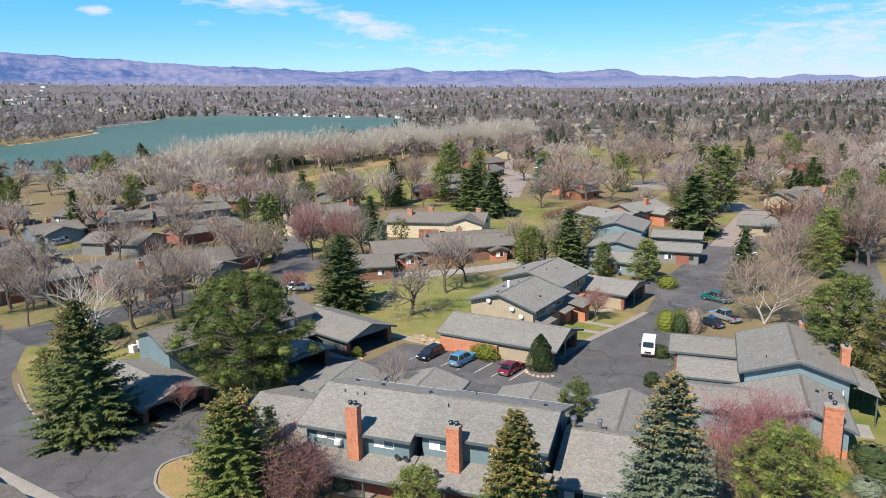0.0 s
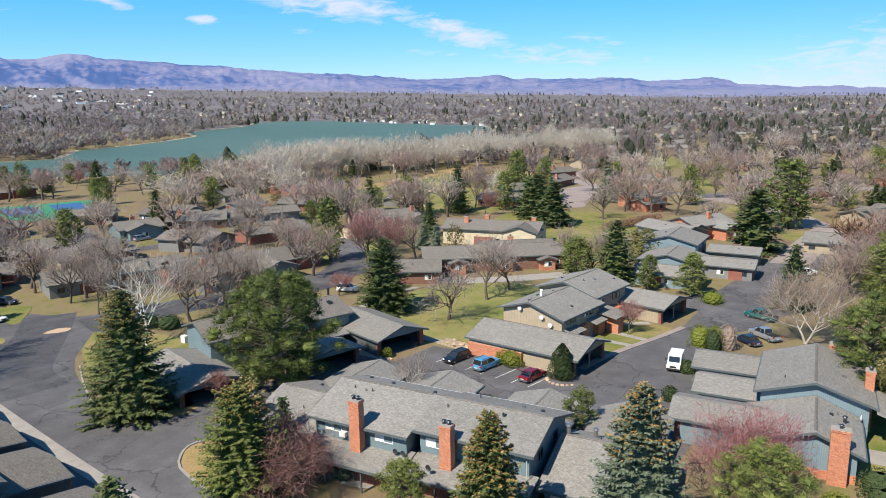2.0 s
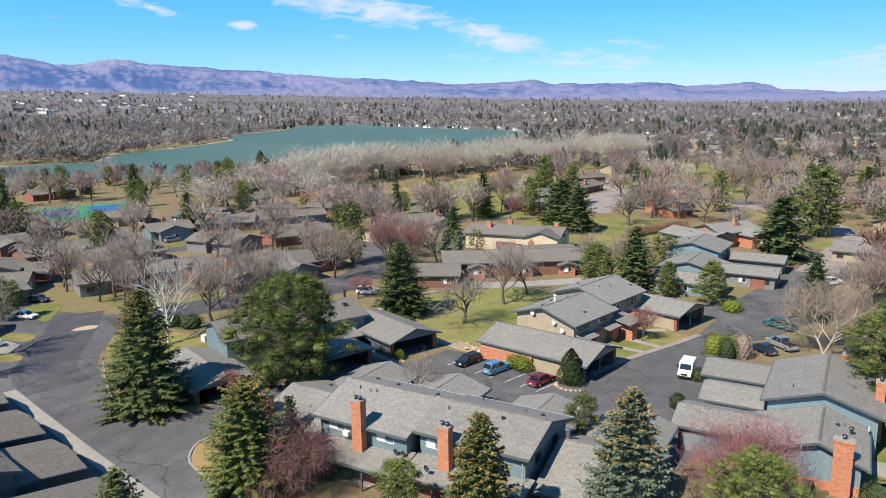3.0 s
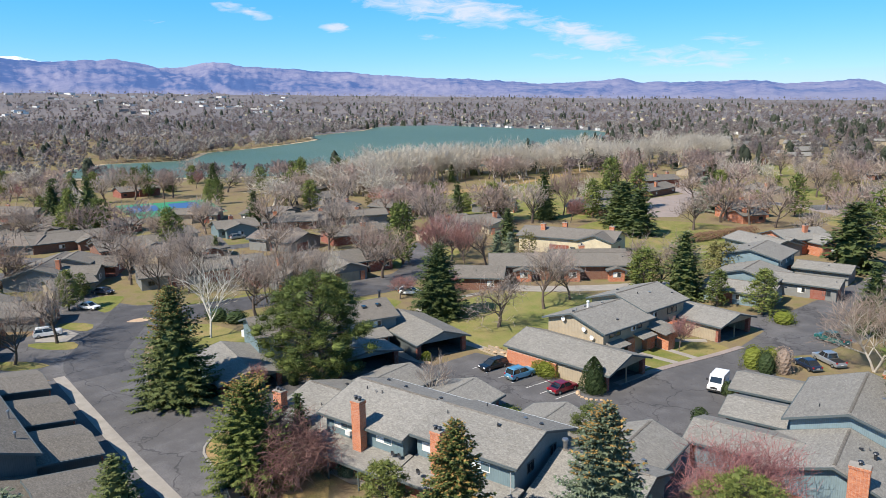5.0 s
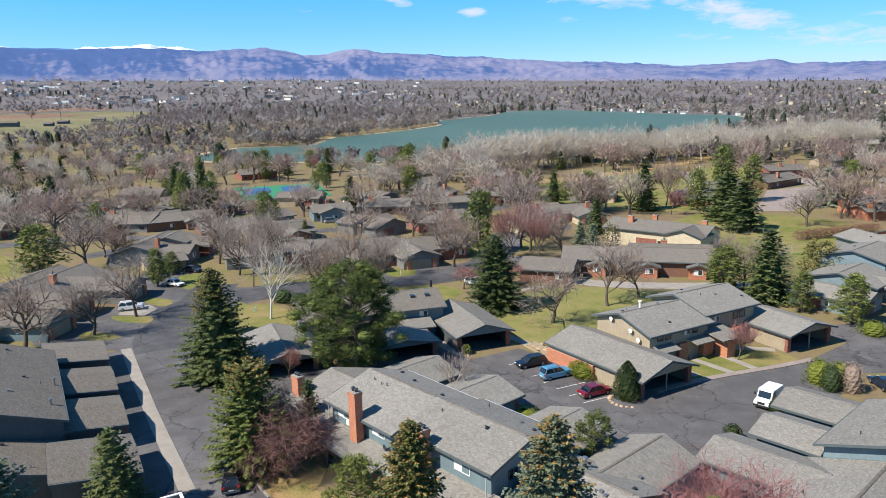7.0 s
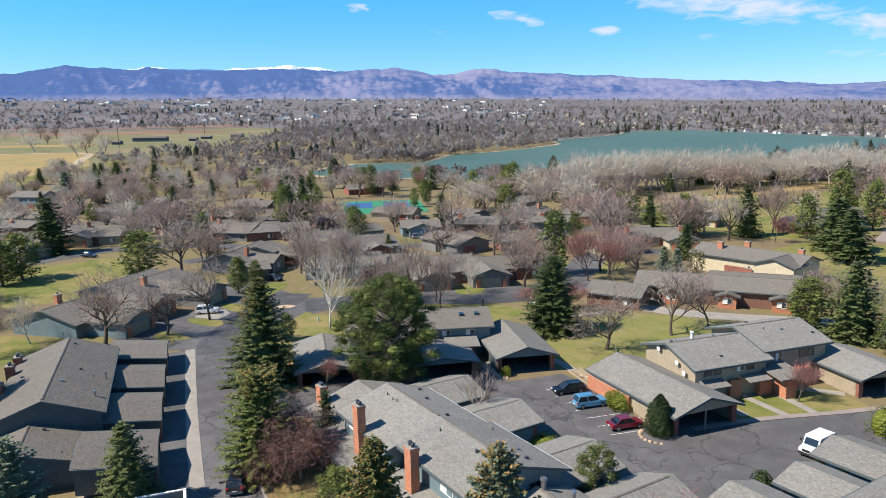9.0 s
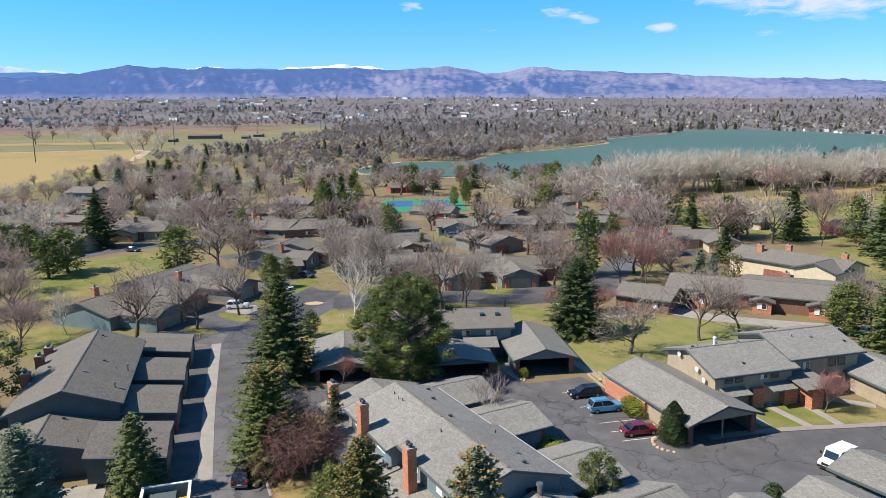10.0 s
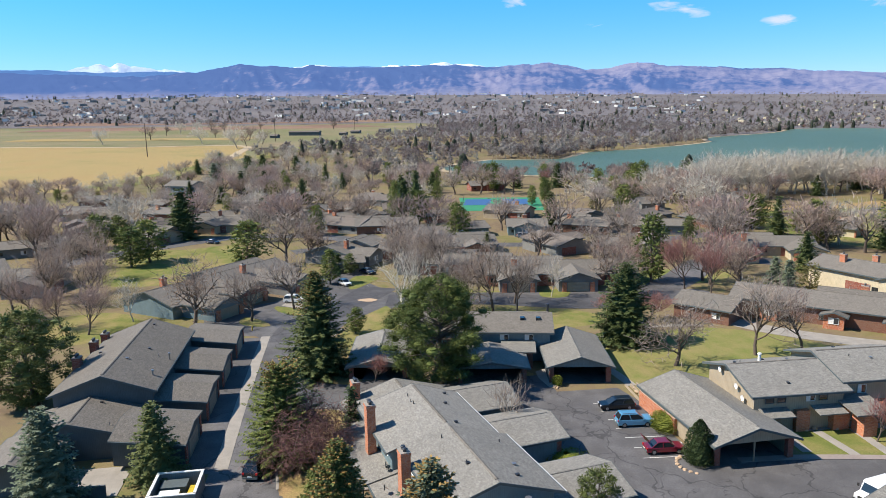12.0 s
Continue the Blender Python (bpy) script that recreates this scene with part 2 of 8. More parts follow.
def paint_mat(name, col, metal=0.3):
    m, nt, b = mat_new(name)
    n = noise_f(nt, obj_vec(nt), 2.5)
    nt.links.new(ramp(nt, n, [(0.3, tuple(x * 0.9 for x in col)), (0.7, tuple(min(1, x * 1.06) for x in col))]), b.inputs["Base Color"])
    b.inputs["Roughness"].default_value, b.inputs["Metallic"].default_value, b.inputs["Coat Weight"].default_value = 0.32, metal, 0.7
    b.inputs["Coat Roughness"].default_value = 0.06
    return m


M = {}
M["shingle_dark"] = shingle_mat("dark_brown_grey_shingles", (0.15, 0.137, 0.121))
M["shingle"] = shingle_mat("grey_shingles", (0.2, 0.192, 0.176))
M["shingle_brown"] = shingle_mat("brown_shingles", (0.15, 0.13, 0.115))
M["brick"] = brick_mat("orange_brick", (0.6, 0.22, 0.1), (0.36, 0.09, 0.04), (0.5, 0.42, 0.36))
M["brick_brown"] = brick_mat("brown_brick", (0.22, 0.1, 0.065), (0.17, 0.075, 0.05), (0.28, 0.22, 0.18))
M["brick_red"] = brick_mat("red_brick", (0.3, 0.085, 0.05), (0.22, 0.06, 0.04), (0.36, 0.3, 0.27))
M["siding_blue"] = siding_mat("blue_grey_siding", (0.15, 0.215, 0.24))
M["siding_light"] = siding_mat("light_blue_siding", (0.175, 0.245, 0.275))
M["siding_tan"] = siding_mat("tan_siding", (0.36, 0.3, 0.215), 0.3)
M["siding_cream"] = siding_mat("cream_siding", (0.55, 0.48, 0.34), 0.3)
M["siding_grey"] = siding_mat("grey_siding", (0.2, 0.205, 0.2))
M["siding_dark"] = siding_mat("dark_slate_siding", (0.085, 0.1, 0.105))
M["trim"] = plain("dark_trim", (0.09, 0.11, 0.115), 0.6)
M["trim_white"] = plain("white_trim", (0.72, 0.72, 0.7), 0.5, var=0.08)
M["gutter"] = plain("pale_gutter", (0.6, 0.6, 0.58), 0.45, 0.3, var=0.1)
M["asphalt"] = asphalt_mat("asphalt", (0.101, 0.098, 0.101))
M["asphalt_dark"] = asphalt_mat("newer_dark_asphalt", (0.07, 0.069, 0.074))
M["asphalt_old"] = asphalt_mat("worn_asphalt", (0.125, 0.122, 0.122))
M["drive_pink"] = plain("pinkish_drive", (0.27, 0.225, 0.205), 0.9, scale=0.3, fine=4.0)
M["concrete"] = plain("concrete", (0.29, 0.268, 0.24), 0.9, scale=0.6, fine=8.0)
M["paint_line"] = plain("worn_line_paint", (0.62, 0.62, 0.6), 0.8, var=0.25, scale=1.0, fine=14.0)
M["grass"] = lawn_mat("spring_grass", [(0.3, (0.26, 0.2, 0.1)), (0.44, (0.21, 0.19, 0.075)), (0.56, (0.15, 0.17, 0.05)), (0.72, (0.1, 0.14, 0.03))])
M["grass_green"] = lawn_mat("green_lawn", [(0.34, (0.27, 0.2, 0.1)), (0.45, (0.215, 0.185, 0.075)), (0.54, (0.155, 0.162, 0.05)), (0.66, (0.095, 0.13, 0.03))], 0.07)
M["mulch"] = lawn_mat("straw_and_mulch", [(0.3, (0.17, 0.115, 0.07)), (0.46, (0.3, 0.205, 0.1)), (0.56, (0.26, 0.2, 0.085)), (0.68, (0.17, 0.165, 0.055))], 0.16)
M["rock"] = plain("sandstone_rock", (0.46, 0.33, 0.22), 0.9, scale=1.5)
M["bark"] = plain("grey_brown_bark", (0.115, 0.09, 0.074), 0.95, scale=2.0, fine=20.0, bmp=0.5)
M["bark_pale"] = plain("pale_bark", (0.46, 0.41, 0.35), 0.9, scale=2.0, fine=20.0, bmp=0.4)
M["bark_white"] = plain("whitish_bark", (0.6, 0.56, 0.5), 0.85, scale=2.0, fine=20.0, bmp=0.4)
M["bark_red"] = plain("reddish_bark", (0.26, 0.19, 0.155), 0.9, scale=2.0, fine=20.0, bmp=0.4)
M["twig_grey"] = leaf_mat("grey_twigs", (0.24, 0.19, 0.16), (0.345, 0.281, 0.24), (0.45, 0.38, 0.328), trans=0.3)
M["twig_brown"] = leaf_mat("brown_twigs", (0.235, 0.174, 0.138), (0.34, 0.26, 0.21), (0.445, 0.355, 0.29), trans=0.3)
M["twig_mauve"] = leaf_mat("mauve_twigs", (0.23, 0.162, 0.142), (0.33, 0.243, 0.215), (0.43, 0.33, 0.292), trans=0.3)
M["twig_pale"] = leaf_mat("pale_twigs", (0.41, 0.366, 0.305), (0.53, 0.48, 0.405), (0.65, 0.6, 0.515), trans=0.35)
M["twig_red"] = leaf_mat("red_budding_twigs", (0.218, 0.109, 0.101), (0.310, 0.161, 0.144), (0.391, 0.213, 0.190), trans=0.3)
M["twig_crimson"] = leaf_mat("crimson_budding_twigs", (0.17, 0.075, 0.078), (0.25, 0.115, 0.117), (0.34, 0.17, 0.168), trans=0)
M["twig_weep"] = leaf_mat("dull_red_twigs", (0.13, 0.068, 0.06), (0.2, 0.108, 0.094), (0.29, 0.17, 0.145), trans=0)
M["twig_rust"] = leaf_mat("rusty_twigs", (0.15, 0.085, 0.06), (0.21, 0.12, 0.083), (0.27, 0.16, 0.11), trans=0)
M["spruce"] = leaf_mat("dark_spruce_needles", (0.045, 0.064, 0.022), (0.085, 0.112, 0.04), (0.145, 0.165, 0.062))
M["spruce_blue"] = leaf_mat("blue_spruce_needles", (0.08, 0.105, 0.065), (0.14, 0.175, 0.115), (0.22, 0.255, 0.175))
M["cones"] = leaf_mat("orange_brown_cones", (0.22, 0.135, 0.045), (0.32, 0.21, 0.075), (0.4, 0.28, 0.11), trans=0)
M["pine"] = leaf_mat("pine_needles", (0.08, 0.1, 0.026), (0.16, 0.185, 0.05), (0.27, 0.28, 0.085))
M["pine_deep"] = leaf_mat("deep_green_pine_needles", (0.055, 0.076, 0.021), (0.12, 0.15, 0.041), (0.215, 0.238, 0.07))
M["pine_dark"] = leaf_mat("dark_pine_needles", (0.045, 0.062, 0.02), (0.09, 0.115, 0.036), (0.16, 0.18, 0.06))
M["pine_olive"] = leaf_mat("olive_needles", (0.065, 0.065, 0.024), (0.12, 0.115, 0.04), (0.19, 0.175, 0.065))
M["shrub_lime"] = leaf_mat("lime_shrub_leaves", (0.08, 0.1, 0.016), (0.14, 0.165, 0.026), (0.21, 0.235, 0.042))
M["shrub_dark"] = leaf_mat("dark_shrub_leaves", (0.025, 0.042, 0.016), (0.045, 0.07, 0.026), (0.075, 0.1, 0.04))
M["glass"], _nt, _b = mat_new("window_glass")
_b.inputs["Base Color"].default_value, _b.inputs["Roughness"].default_value = (0.02, 0.025, 0.03, 1), 0.04
_b.inputs["Specular IOR Level"].default_value = 0.8
M["dark"] = plain("dark_interior", (0.025, 0.023, 0.022), 0.9)
M["metal"] = plain("grey_metal", (0.35, 0.35, 0.36), 0.4, 0.8)
M["metal_dark"] = plain("dark_flue_metal", (0.07, 0.075, 0.085), 0.45, 0.7)
M["tyre"] = plain("tyre_rubber", (0.018, 0.018, 0.019), 0.85)
M["lamp_red"] = plain("red_lamp_lens", (0.45, 0.02, 0.02), 0.25, bmp=0)
M["lamp_clear"] = plain("clear_lamp_lens", (0.7, 0.7, 0.72), 0.15, bmp=0)
M["wood"] = plain("weathered_timber", (0.33, 0.27, 0.2), 0.9, scale=2.0)
M["court_green"] = plain("court_green", (0.035, 0.22, 0.11), 0.8)
M["court_blue"] = plain("court_blue", (0.035, 0.11, 0.26), 0.8)

# water: green-grey with fine ripples, bluer where it mirrors the sky
M["water"], _nt, _b = mat_new("lake_water")
_v = obj_vec(_nt)
_c = ramp(_nt, noise_f(_nt, _v, 0.004, 4.0), [(0.3, (0.066, 0.118, 0.092)), (0.7, (0.094, 0.147, 0.11))])
_nt.links.new(_c, _b.inputs["Base Color"])
_b.inputs["Roughness"].default_value, _b.inputs["Specular IOR Level"].default_value = 0.5, 0.2
bump(_nt, _b, noise_f(_nt, obj_vec(_nt, (1, 1, 1)), 0.7, 5.0, 0.7), 0.8, 0.4)

# mountains: bare mauve slopes with dark wooded flanks; the blue of ten miles of air is added as emission
def mountain_mat(name, c1, c2, c3, air, amount, foot=None):
    m, nt, b = mat_new(name)
    v = obj_vec(nt, (1, 1, 2.2))
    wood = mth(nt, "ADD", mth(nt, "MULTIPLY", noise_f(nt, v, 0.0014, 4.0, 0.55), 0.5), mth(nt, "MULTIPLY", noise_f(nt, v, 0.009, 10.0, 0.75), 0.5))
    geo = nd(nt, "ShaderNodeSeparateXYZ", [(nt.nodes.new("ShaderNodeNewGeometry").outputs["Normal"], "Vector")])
    # woods keep to north flanks; this also paints the shaded side darker
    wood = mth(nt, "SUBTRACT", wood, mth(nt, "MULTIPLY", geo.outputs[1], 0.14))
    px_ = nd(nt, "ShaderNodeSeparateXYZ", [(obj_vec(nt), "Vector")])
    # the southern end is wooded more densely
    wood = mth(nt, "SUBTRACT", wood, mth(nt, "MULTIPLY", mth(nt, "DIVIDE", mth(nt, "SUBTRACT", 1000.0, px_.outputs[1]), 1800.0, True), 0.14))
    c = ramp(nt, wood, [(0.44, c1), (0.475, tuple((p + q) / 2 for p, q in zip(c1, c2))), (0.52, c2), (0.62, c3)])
    if foot:
        s = nd(nt, "ShaderNodeSeparateXYZ", [(obj_vec(nt), "Vector")])
        low = mth(nt, "SUBTRACT", 1.0, mth(nt, "DIVIDE", mth(nt, "SUBTRACT", mth(nt, "ADD", mth(nt, "ADD", s.outputs[2], mth(nt, "MULTIPLY", mth(nt, "MAXIMUM", mth(nt, "SUBTRACT", s.outputs[1], 600.0), 0.0), 0.025)), mth(nt, "MULTIPLY", noise_f(nt, v, 0.0025, 4.0), 70.0)), 186.0), 40.0), True)
        c = mixrgb(nt, mth(nt, "MULTIPLY", low, 0.8), c, foot)
    nt.links.new(c, b.inputs["Base Color"])
    b.inputs["Roughness"].default_value, b.inputs["Specular IOR Level"].default_value = 1.0, 0.0
    # emission stands in for the haze in front of the range
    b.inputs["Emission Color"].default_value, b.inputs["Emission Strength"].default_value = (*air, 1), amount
    bump(nt, b, noise_f(nt, v, 0.012, 9.0, 0.75), 0.8, 30.0)
    return m


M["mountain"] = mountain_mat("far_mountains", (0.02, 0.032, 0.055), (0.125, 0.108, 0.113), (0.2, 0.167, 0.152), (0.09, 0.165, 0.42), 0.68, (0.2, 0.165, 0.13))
# haze blue goes into base colour and emission alike
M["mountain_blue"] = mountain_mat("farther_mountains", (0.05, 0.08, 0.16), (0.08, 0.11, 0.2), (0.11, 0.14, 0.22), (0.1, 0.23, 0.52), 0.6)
# emission also brightens the snow, which the sun only grazes
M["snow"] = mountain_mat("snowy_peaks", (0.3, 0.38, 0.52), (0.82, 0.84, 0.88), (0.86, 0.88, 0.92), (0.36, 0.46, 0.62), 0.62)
# ---- mesh building ----
rnd = random.Random(7)


def gz(x, y):
    """Height of the ground: flat round the houses, rising gently to the far plain in the west."""
    q = 0.0244 * (-0.978 * (x - 10) - 0.208 * (y - 25)) - 13
    rise = 0.0 if q < -4 else (q + 4) ** 2 / 16 if q < 4 else q
    r = math.hypot(x - 10, y - 25)
    if y > 25 and r > 1400:
        rise += min(1.0, (y - 25) / r) ** 2 * (r - 1400) * 0.02
    if x < 0 and r > 2000:
        rise += ((10 - x) / r) ** 2 * (r - 2000) * 0.05
    return rise


class MB:
    """A mesh in the making; m places what is added next."""

    def __init__(self, m=None):
        self.v, self.f, self.m = [], [], m or Matrix()

    def add(self, verts, faces):
        n = len(self.v)
        m = self.m
        self.v += [tuple(m @ Vector(p)) for p in verts]
        self.f += [tuple(i + n for i in f) for f in faces]
        return self

    def box(self, x0, y0, z0, x1, y1, z1):
        p = [(x, y, z) for z in (z0, z1) for x, y in ((x0, y0), (x1, y0), (x1, y1), (x0, y1))]
        return self.add(p, [(3, 2, 1, 0), (4, 5, 6, 7), (0, 1, 5, 4), (1, 2, 6, 5), (2, 3, 7, 6), (3, 0, 4, 7)])

    def extrude(self, prof, x0, x1):
        """A closed profile in (y, z), counter-clockwise seen from +x, drawn out along x."""
        n = len(prof)
        p = [(x0, y, z) for y, z in prof] + [(x1, y, z) for y, z in prof]
        return self.add(p, [tuple(range(n - 1, -1, -1)), tuple(range(n, 2 * n))] + [(i, (i + 1) % n, n + (i + 1) % n, n + i) for i in range(n)])

    def tube(self, p, q, r0, r1, n=6, cap=True):
        p, q = Vector(p), Vector(q)
        d = (q - p).normalized()
        a = d.orthogonal().normalized()
        b = d.cross(a)
        ring = [a * math.cos(2 * math.pi * i / n) + b * math.sin(2 * math.pi * i / n) for i in range(n)]
        vs = [p + c * r0 for c in ring] + [q + c * r1 for c in ring]
        fs = [(i, (i + 1) % n, n + (i + 1) % n, n + i) for i in range(n)]
        if cap:
            fs += [tuple(range(n - 1, -1, -1)), tuple(range(n, 2 * n))]
        return self.add(vs, fs)

    def mesh(self, name, mat, smooth=False):
        me = bpy.data.meshes.new(name)
        me.from_pydata(self.v, [], self.f)
        me.materials.append(mat)
        if smooth:
            me.shade_smooth()
        return me


def part(name, mb, mat, parent=None, label="", smooth=False):
    ob = new(name, mb.mesh(name, mat, smooth))
    ob.parent = parent
    return tagged(ob, label)


def thing(name, x, y, z, rot, label, category, group="", kind=""):
    ob = new(name)
    ob.empty_display_size = 0.3
    ob.matrix_basis = pose(x, y, z, 0, 0, rot)
    return tagged(ob, label, category, group, kind)


def at(x, y, z=0.0, rot=0.0):
    return Matrix.Translation((x, y, z)) @ Matrix.Rotation(radians(rot), 4, "Z")


def sheet(name, outline, dz, mat, label="", category="", kind="structure", cuts=0, thick=0.0):
    """A flat piece of ground cover that lies dz above the ground."""
    bm = bmesh.new()
    f = bm.faces.new([bm.verts.new((x, y, 0)) for x, y in outline])
    if f.normal.z < 0:
        f.normal_flip()
    bm.normal_update()
    if bm.faces[:][0].normal.z < 0:
        bmesh.ops.reverse_faces(bm, faces=bm.faces[:])
    if thick:
        r = bmesh.ops.extrude_face_region(bm, geom=bm.faces[:])
        for v in r["geom"]:
            if isinstance(v, bmesh.types.BMVert):
                v.co.z += thick
    bmesh.ops.triangulate(bm, faces=bm.faces[:])
    for _ in range(cuts):
        bmesh.ops.subdivide_edges(bm, edges=bm.edges[:], cuts=1, use_grid_fill=True)
    for v in bm.verts:
        v.co.z += gz(v.co.x, v.co.y) + dz
    me = bpy.data.meshes.new(name)
    bm.to_mesh(me)
    bm.free()
    me.materials.append(mat)
    return tagged(new(name, me), label, category, "", kind)


def smooth_line(pts, step=2.0, closed=True):
    """A rounded outline through a few corner points."""
    out, n = [], len(pts)
    for i in range(n if closed else n - 1):
        p0, p1, p2, p3 = (Vector(pts[(i + k) % n] if closed else pts[min(max(i + k, 0), n - 1)]) for k in (-1, 0, 1, 2))
        k = max(2, int((p2 - p1).length / step))
        for j in range(k):
            t = j / k
            q = 0.5 * (2 * p1 + (p2 - p0) * t + (2 * p0 - 5 * p1 + 4 * p2 - p3) * t * t + (3 * p1 - p0 - 3 * p2 + p3) * t ** 3)
            out.append((q.x, q.y))
    return out


def ribbon(name, pts, width, dz, mat, label, category, height=0.0, step=2.0):
    """A strip of even width along a line: road, path or kerb."""
    c = smooth_line(pts, step, False) + [pts[-1]]
    mb = MB()
    L, R = [], []
    for i, p in enumerate(c):
        a, b = Vector(c[max(i - 1, 0)]), Vector(c[min(i + 1, len(c) - 1)])
        d = (b - a).normalized()
        n = Vector((-d.y, d.x)) * width / 2
        L.append((p[0] + n.x, p[1] + n.y, gz(p[0] + n.x, p[1] + n.y) + dz))
        R.append((p[0] - n.x, p[1] - n.y, gz(p[0] - n.x, p[1] - n.y) + dz))
    k = len(c)
    mb.add(L + R, [(i + k, i + k + 1, i + 1, i) for i in range(k - 1)])
    if height:
        lo = [(x, y, z - height) for x, y, z in L + R]
        mb.add(L + R + lo, [(i, i + 1, 2 * k + i + 1, 2 * k + i) for i in range(k - 1)] + [(k + i + 1, k + i, 3 * k + i, 3 * k + i + 1) for i in range(k - 1)])
    return tagged(part(name, mb, mat), label, category, "", "structure")


# ---- houses ----
def roof(parent, x0, x1, yc, hs, hn, zr, zs, zn, mat, m=None, thick=0.2, vents=2, seed=0, cap=True, rakes=(1, 1)):
    """A gabled roof with its ridge along x: fascia boards, ridge cap and vents."""
    rd = random.Random(seed + int(x0 * 10) + int(zr * 7))
    p = MB(m).extrude([(yc - hs, zs), (yc - hs, zs - thick), (yc, zr - thick), (yc + hn, zn - thick), (yc + hn, zn), (yc, zr)], x0, x1)
    ob = part("roof", p, mat, parent)
    for y, z, s in ((yc - hs, zs, -1), (yc + hn, zn, 1)):
        part("eave_board", MB(m).box(x0 - 0.02, min(y, y + s * 0.13), z - 0.27, x1 + 0.02, max(y, y + s * 0.13), z - 0.03), M["trim"], parent)
    for x in [e for e, on in zip((x0, x1), rakes) if on]:
        a, b = (x - 0.05, x - 0.004) if x == x0 else (x + 0.004, x + 0.05)
        for y0, za, y1, zb in ((yc - hs, zs, yc, zr), (yc, zr, yc + hn, zn)):
            f = MB(m).add([(x_, y_, z_) for x_ in (a, b) for y_, z_ in ((y0, za - 0.26), (y1, zb - 0.26), (y1, zb + 0.015), (y0, za + 0.015))],
                          [(0, 1, 2, 3), (7, 6, 5, 4), (0, 4, 5, 1), (3, 2, 6, 7), (1, 5, 6, 2), (0, 3, 7, 4)])
            part("rake_board", f, M["trim"], parent)
    if cap:
        k1, k2 = (zr - zs) / hs, (zr - zn) / hn
        c = MB(m).extrude([(yc - 0.17, zr - 0.17 * k1 + 0.01), (yc + 0.17, zr - 0.17 * k2 + 0.01), (yc + 0.16, zr - 0.16 * k2 + 0.06), (yc, zr + 0.07), (yc - 0.16, zr - 0.16 * k1 + 0.06)], x0 + 0.6, x1 - 0.6)
        part("ridge_vent", c, M["shingle_dark"] if vents else mat, parent)
    for i in range(vents):
        s = rd.choice((-1, 1))
        h, ze = (hs, zs) if s < 0 else (hn, zn)
        t = rd.uniform(0.15, 0.7)
        x, y, z = rd.uniform(x0 + 1, x1 - 1), yc + s * h * t, zr + (ze - zr) * t
        v = MB(m)
        if rd.random() < 0.5:
            v.box(x - 0.14, y - 0.16, z - 0.08, x + 0.14, y + 0.16, z + 0.14).box(x - 0.17, y - 0.2, z + 0.14, x + 0.17, y + 0.2, z + 0.17)
        else:
            v.tube((x, y, z - 0.1), (x, y, z + 0.36), 0.06, 0.06, 8)
        part("roof_vent", v, M["metal_dark"] if rd.random() < 0.6 else M["metal"], parent)
    return ob


def walls(parent, x0, x1, yc, hs, hn, zr, zs, zn, mat, m=None, over=0.6, z0=0.0, thick=0.2, name="wall"):
    """The body under a gabled roof, set back by the overhang."""
    ks, kn = (zr - zs) / hs, (zr - zn) / hn
    a, b = hs - over, hn - over
    t = thick - 0.02
    p = [(yc - a, z0 - 0.3), (yc + b, z0 - 0.3), (yc + b, zr - kn * b - t), (yc, zr - t), (yc - a, zr - ks * a - t)]
    return part(name, MB(m).extrude(p, x0 + over, x1 - over), mat, parent)


def window(parent, m, w, h, bars=1, blind=False):
    """A window on a wall: m puts its middle on the wall, x along it, y out of it."""
    f = MB(m)
    t = 0.07
    f.box(-w / 2, 0, h / 2 - t, w / 2, 0.07, h / 2).box(-w / 2, 0, -h / 2, w / 2, 0.09, -h / 2 + t)
    f.box(-w / 2, 0, -h / 2, -w / 2 + t, 0.07, h / 2).box(w / 2 - t, 0, -h / 2, w / 2, 0.07, h / 2)
    for i in range(bars):
        x = -w / 2 + w * (i + 1) / (bars + 1)
        f.box(x - 0.03, 0, -h / 2, x + 0.03, 0.06, h / 2)
    fr = part("window", f, M["trim_white"] if blind else M["trim"], parent)
    part("pane", MB(m).box(-w / 2 + t, 0.004, -h / 2 + t, w / 2 - t, 0.03, h / 2 - t), M["glass"], fr)
    if blind:
        part("blind", MB(m).box(0.04, 0.031, -h / 2 + t, w / 2 - t, 0.045, h / 2 - t), M["trim_white"], fr)
    return fr


def on_wall(x, y, z, facing):
    """Matrix for a window whose outward side looks along facing (degrees)."""
    return Matrix.Translation((x, y, z)) @ Matrix.Rotation(radians(facing - 90), 4, "Z")


def garage_door(parent, m, w=4.8, h=2.2, mat=None):
    door = part("garage_door", MB(m).box(-w / 2, -0.02, 0.02, w / 2, 0.03, h), mat or M["siding_grey"], parent)
    for i in range(4):
        part("section", MB(m).box(-w / 2 + 0.05, 0.03, h * i / 4 + 0.06, w / 2 - 0.05, 0.05, h * (i + 1) / 4 - 0.02), mat or M["siding_grey"], door)
    return door


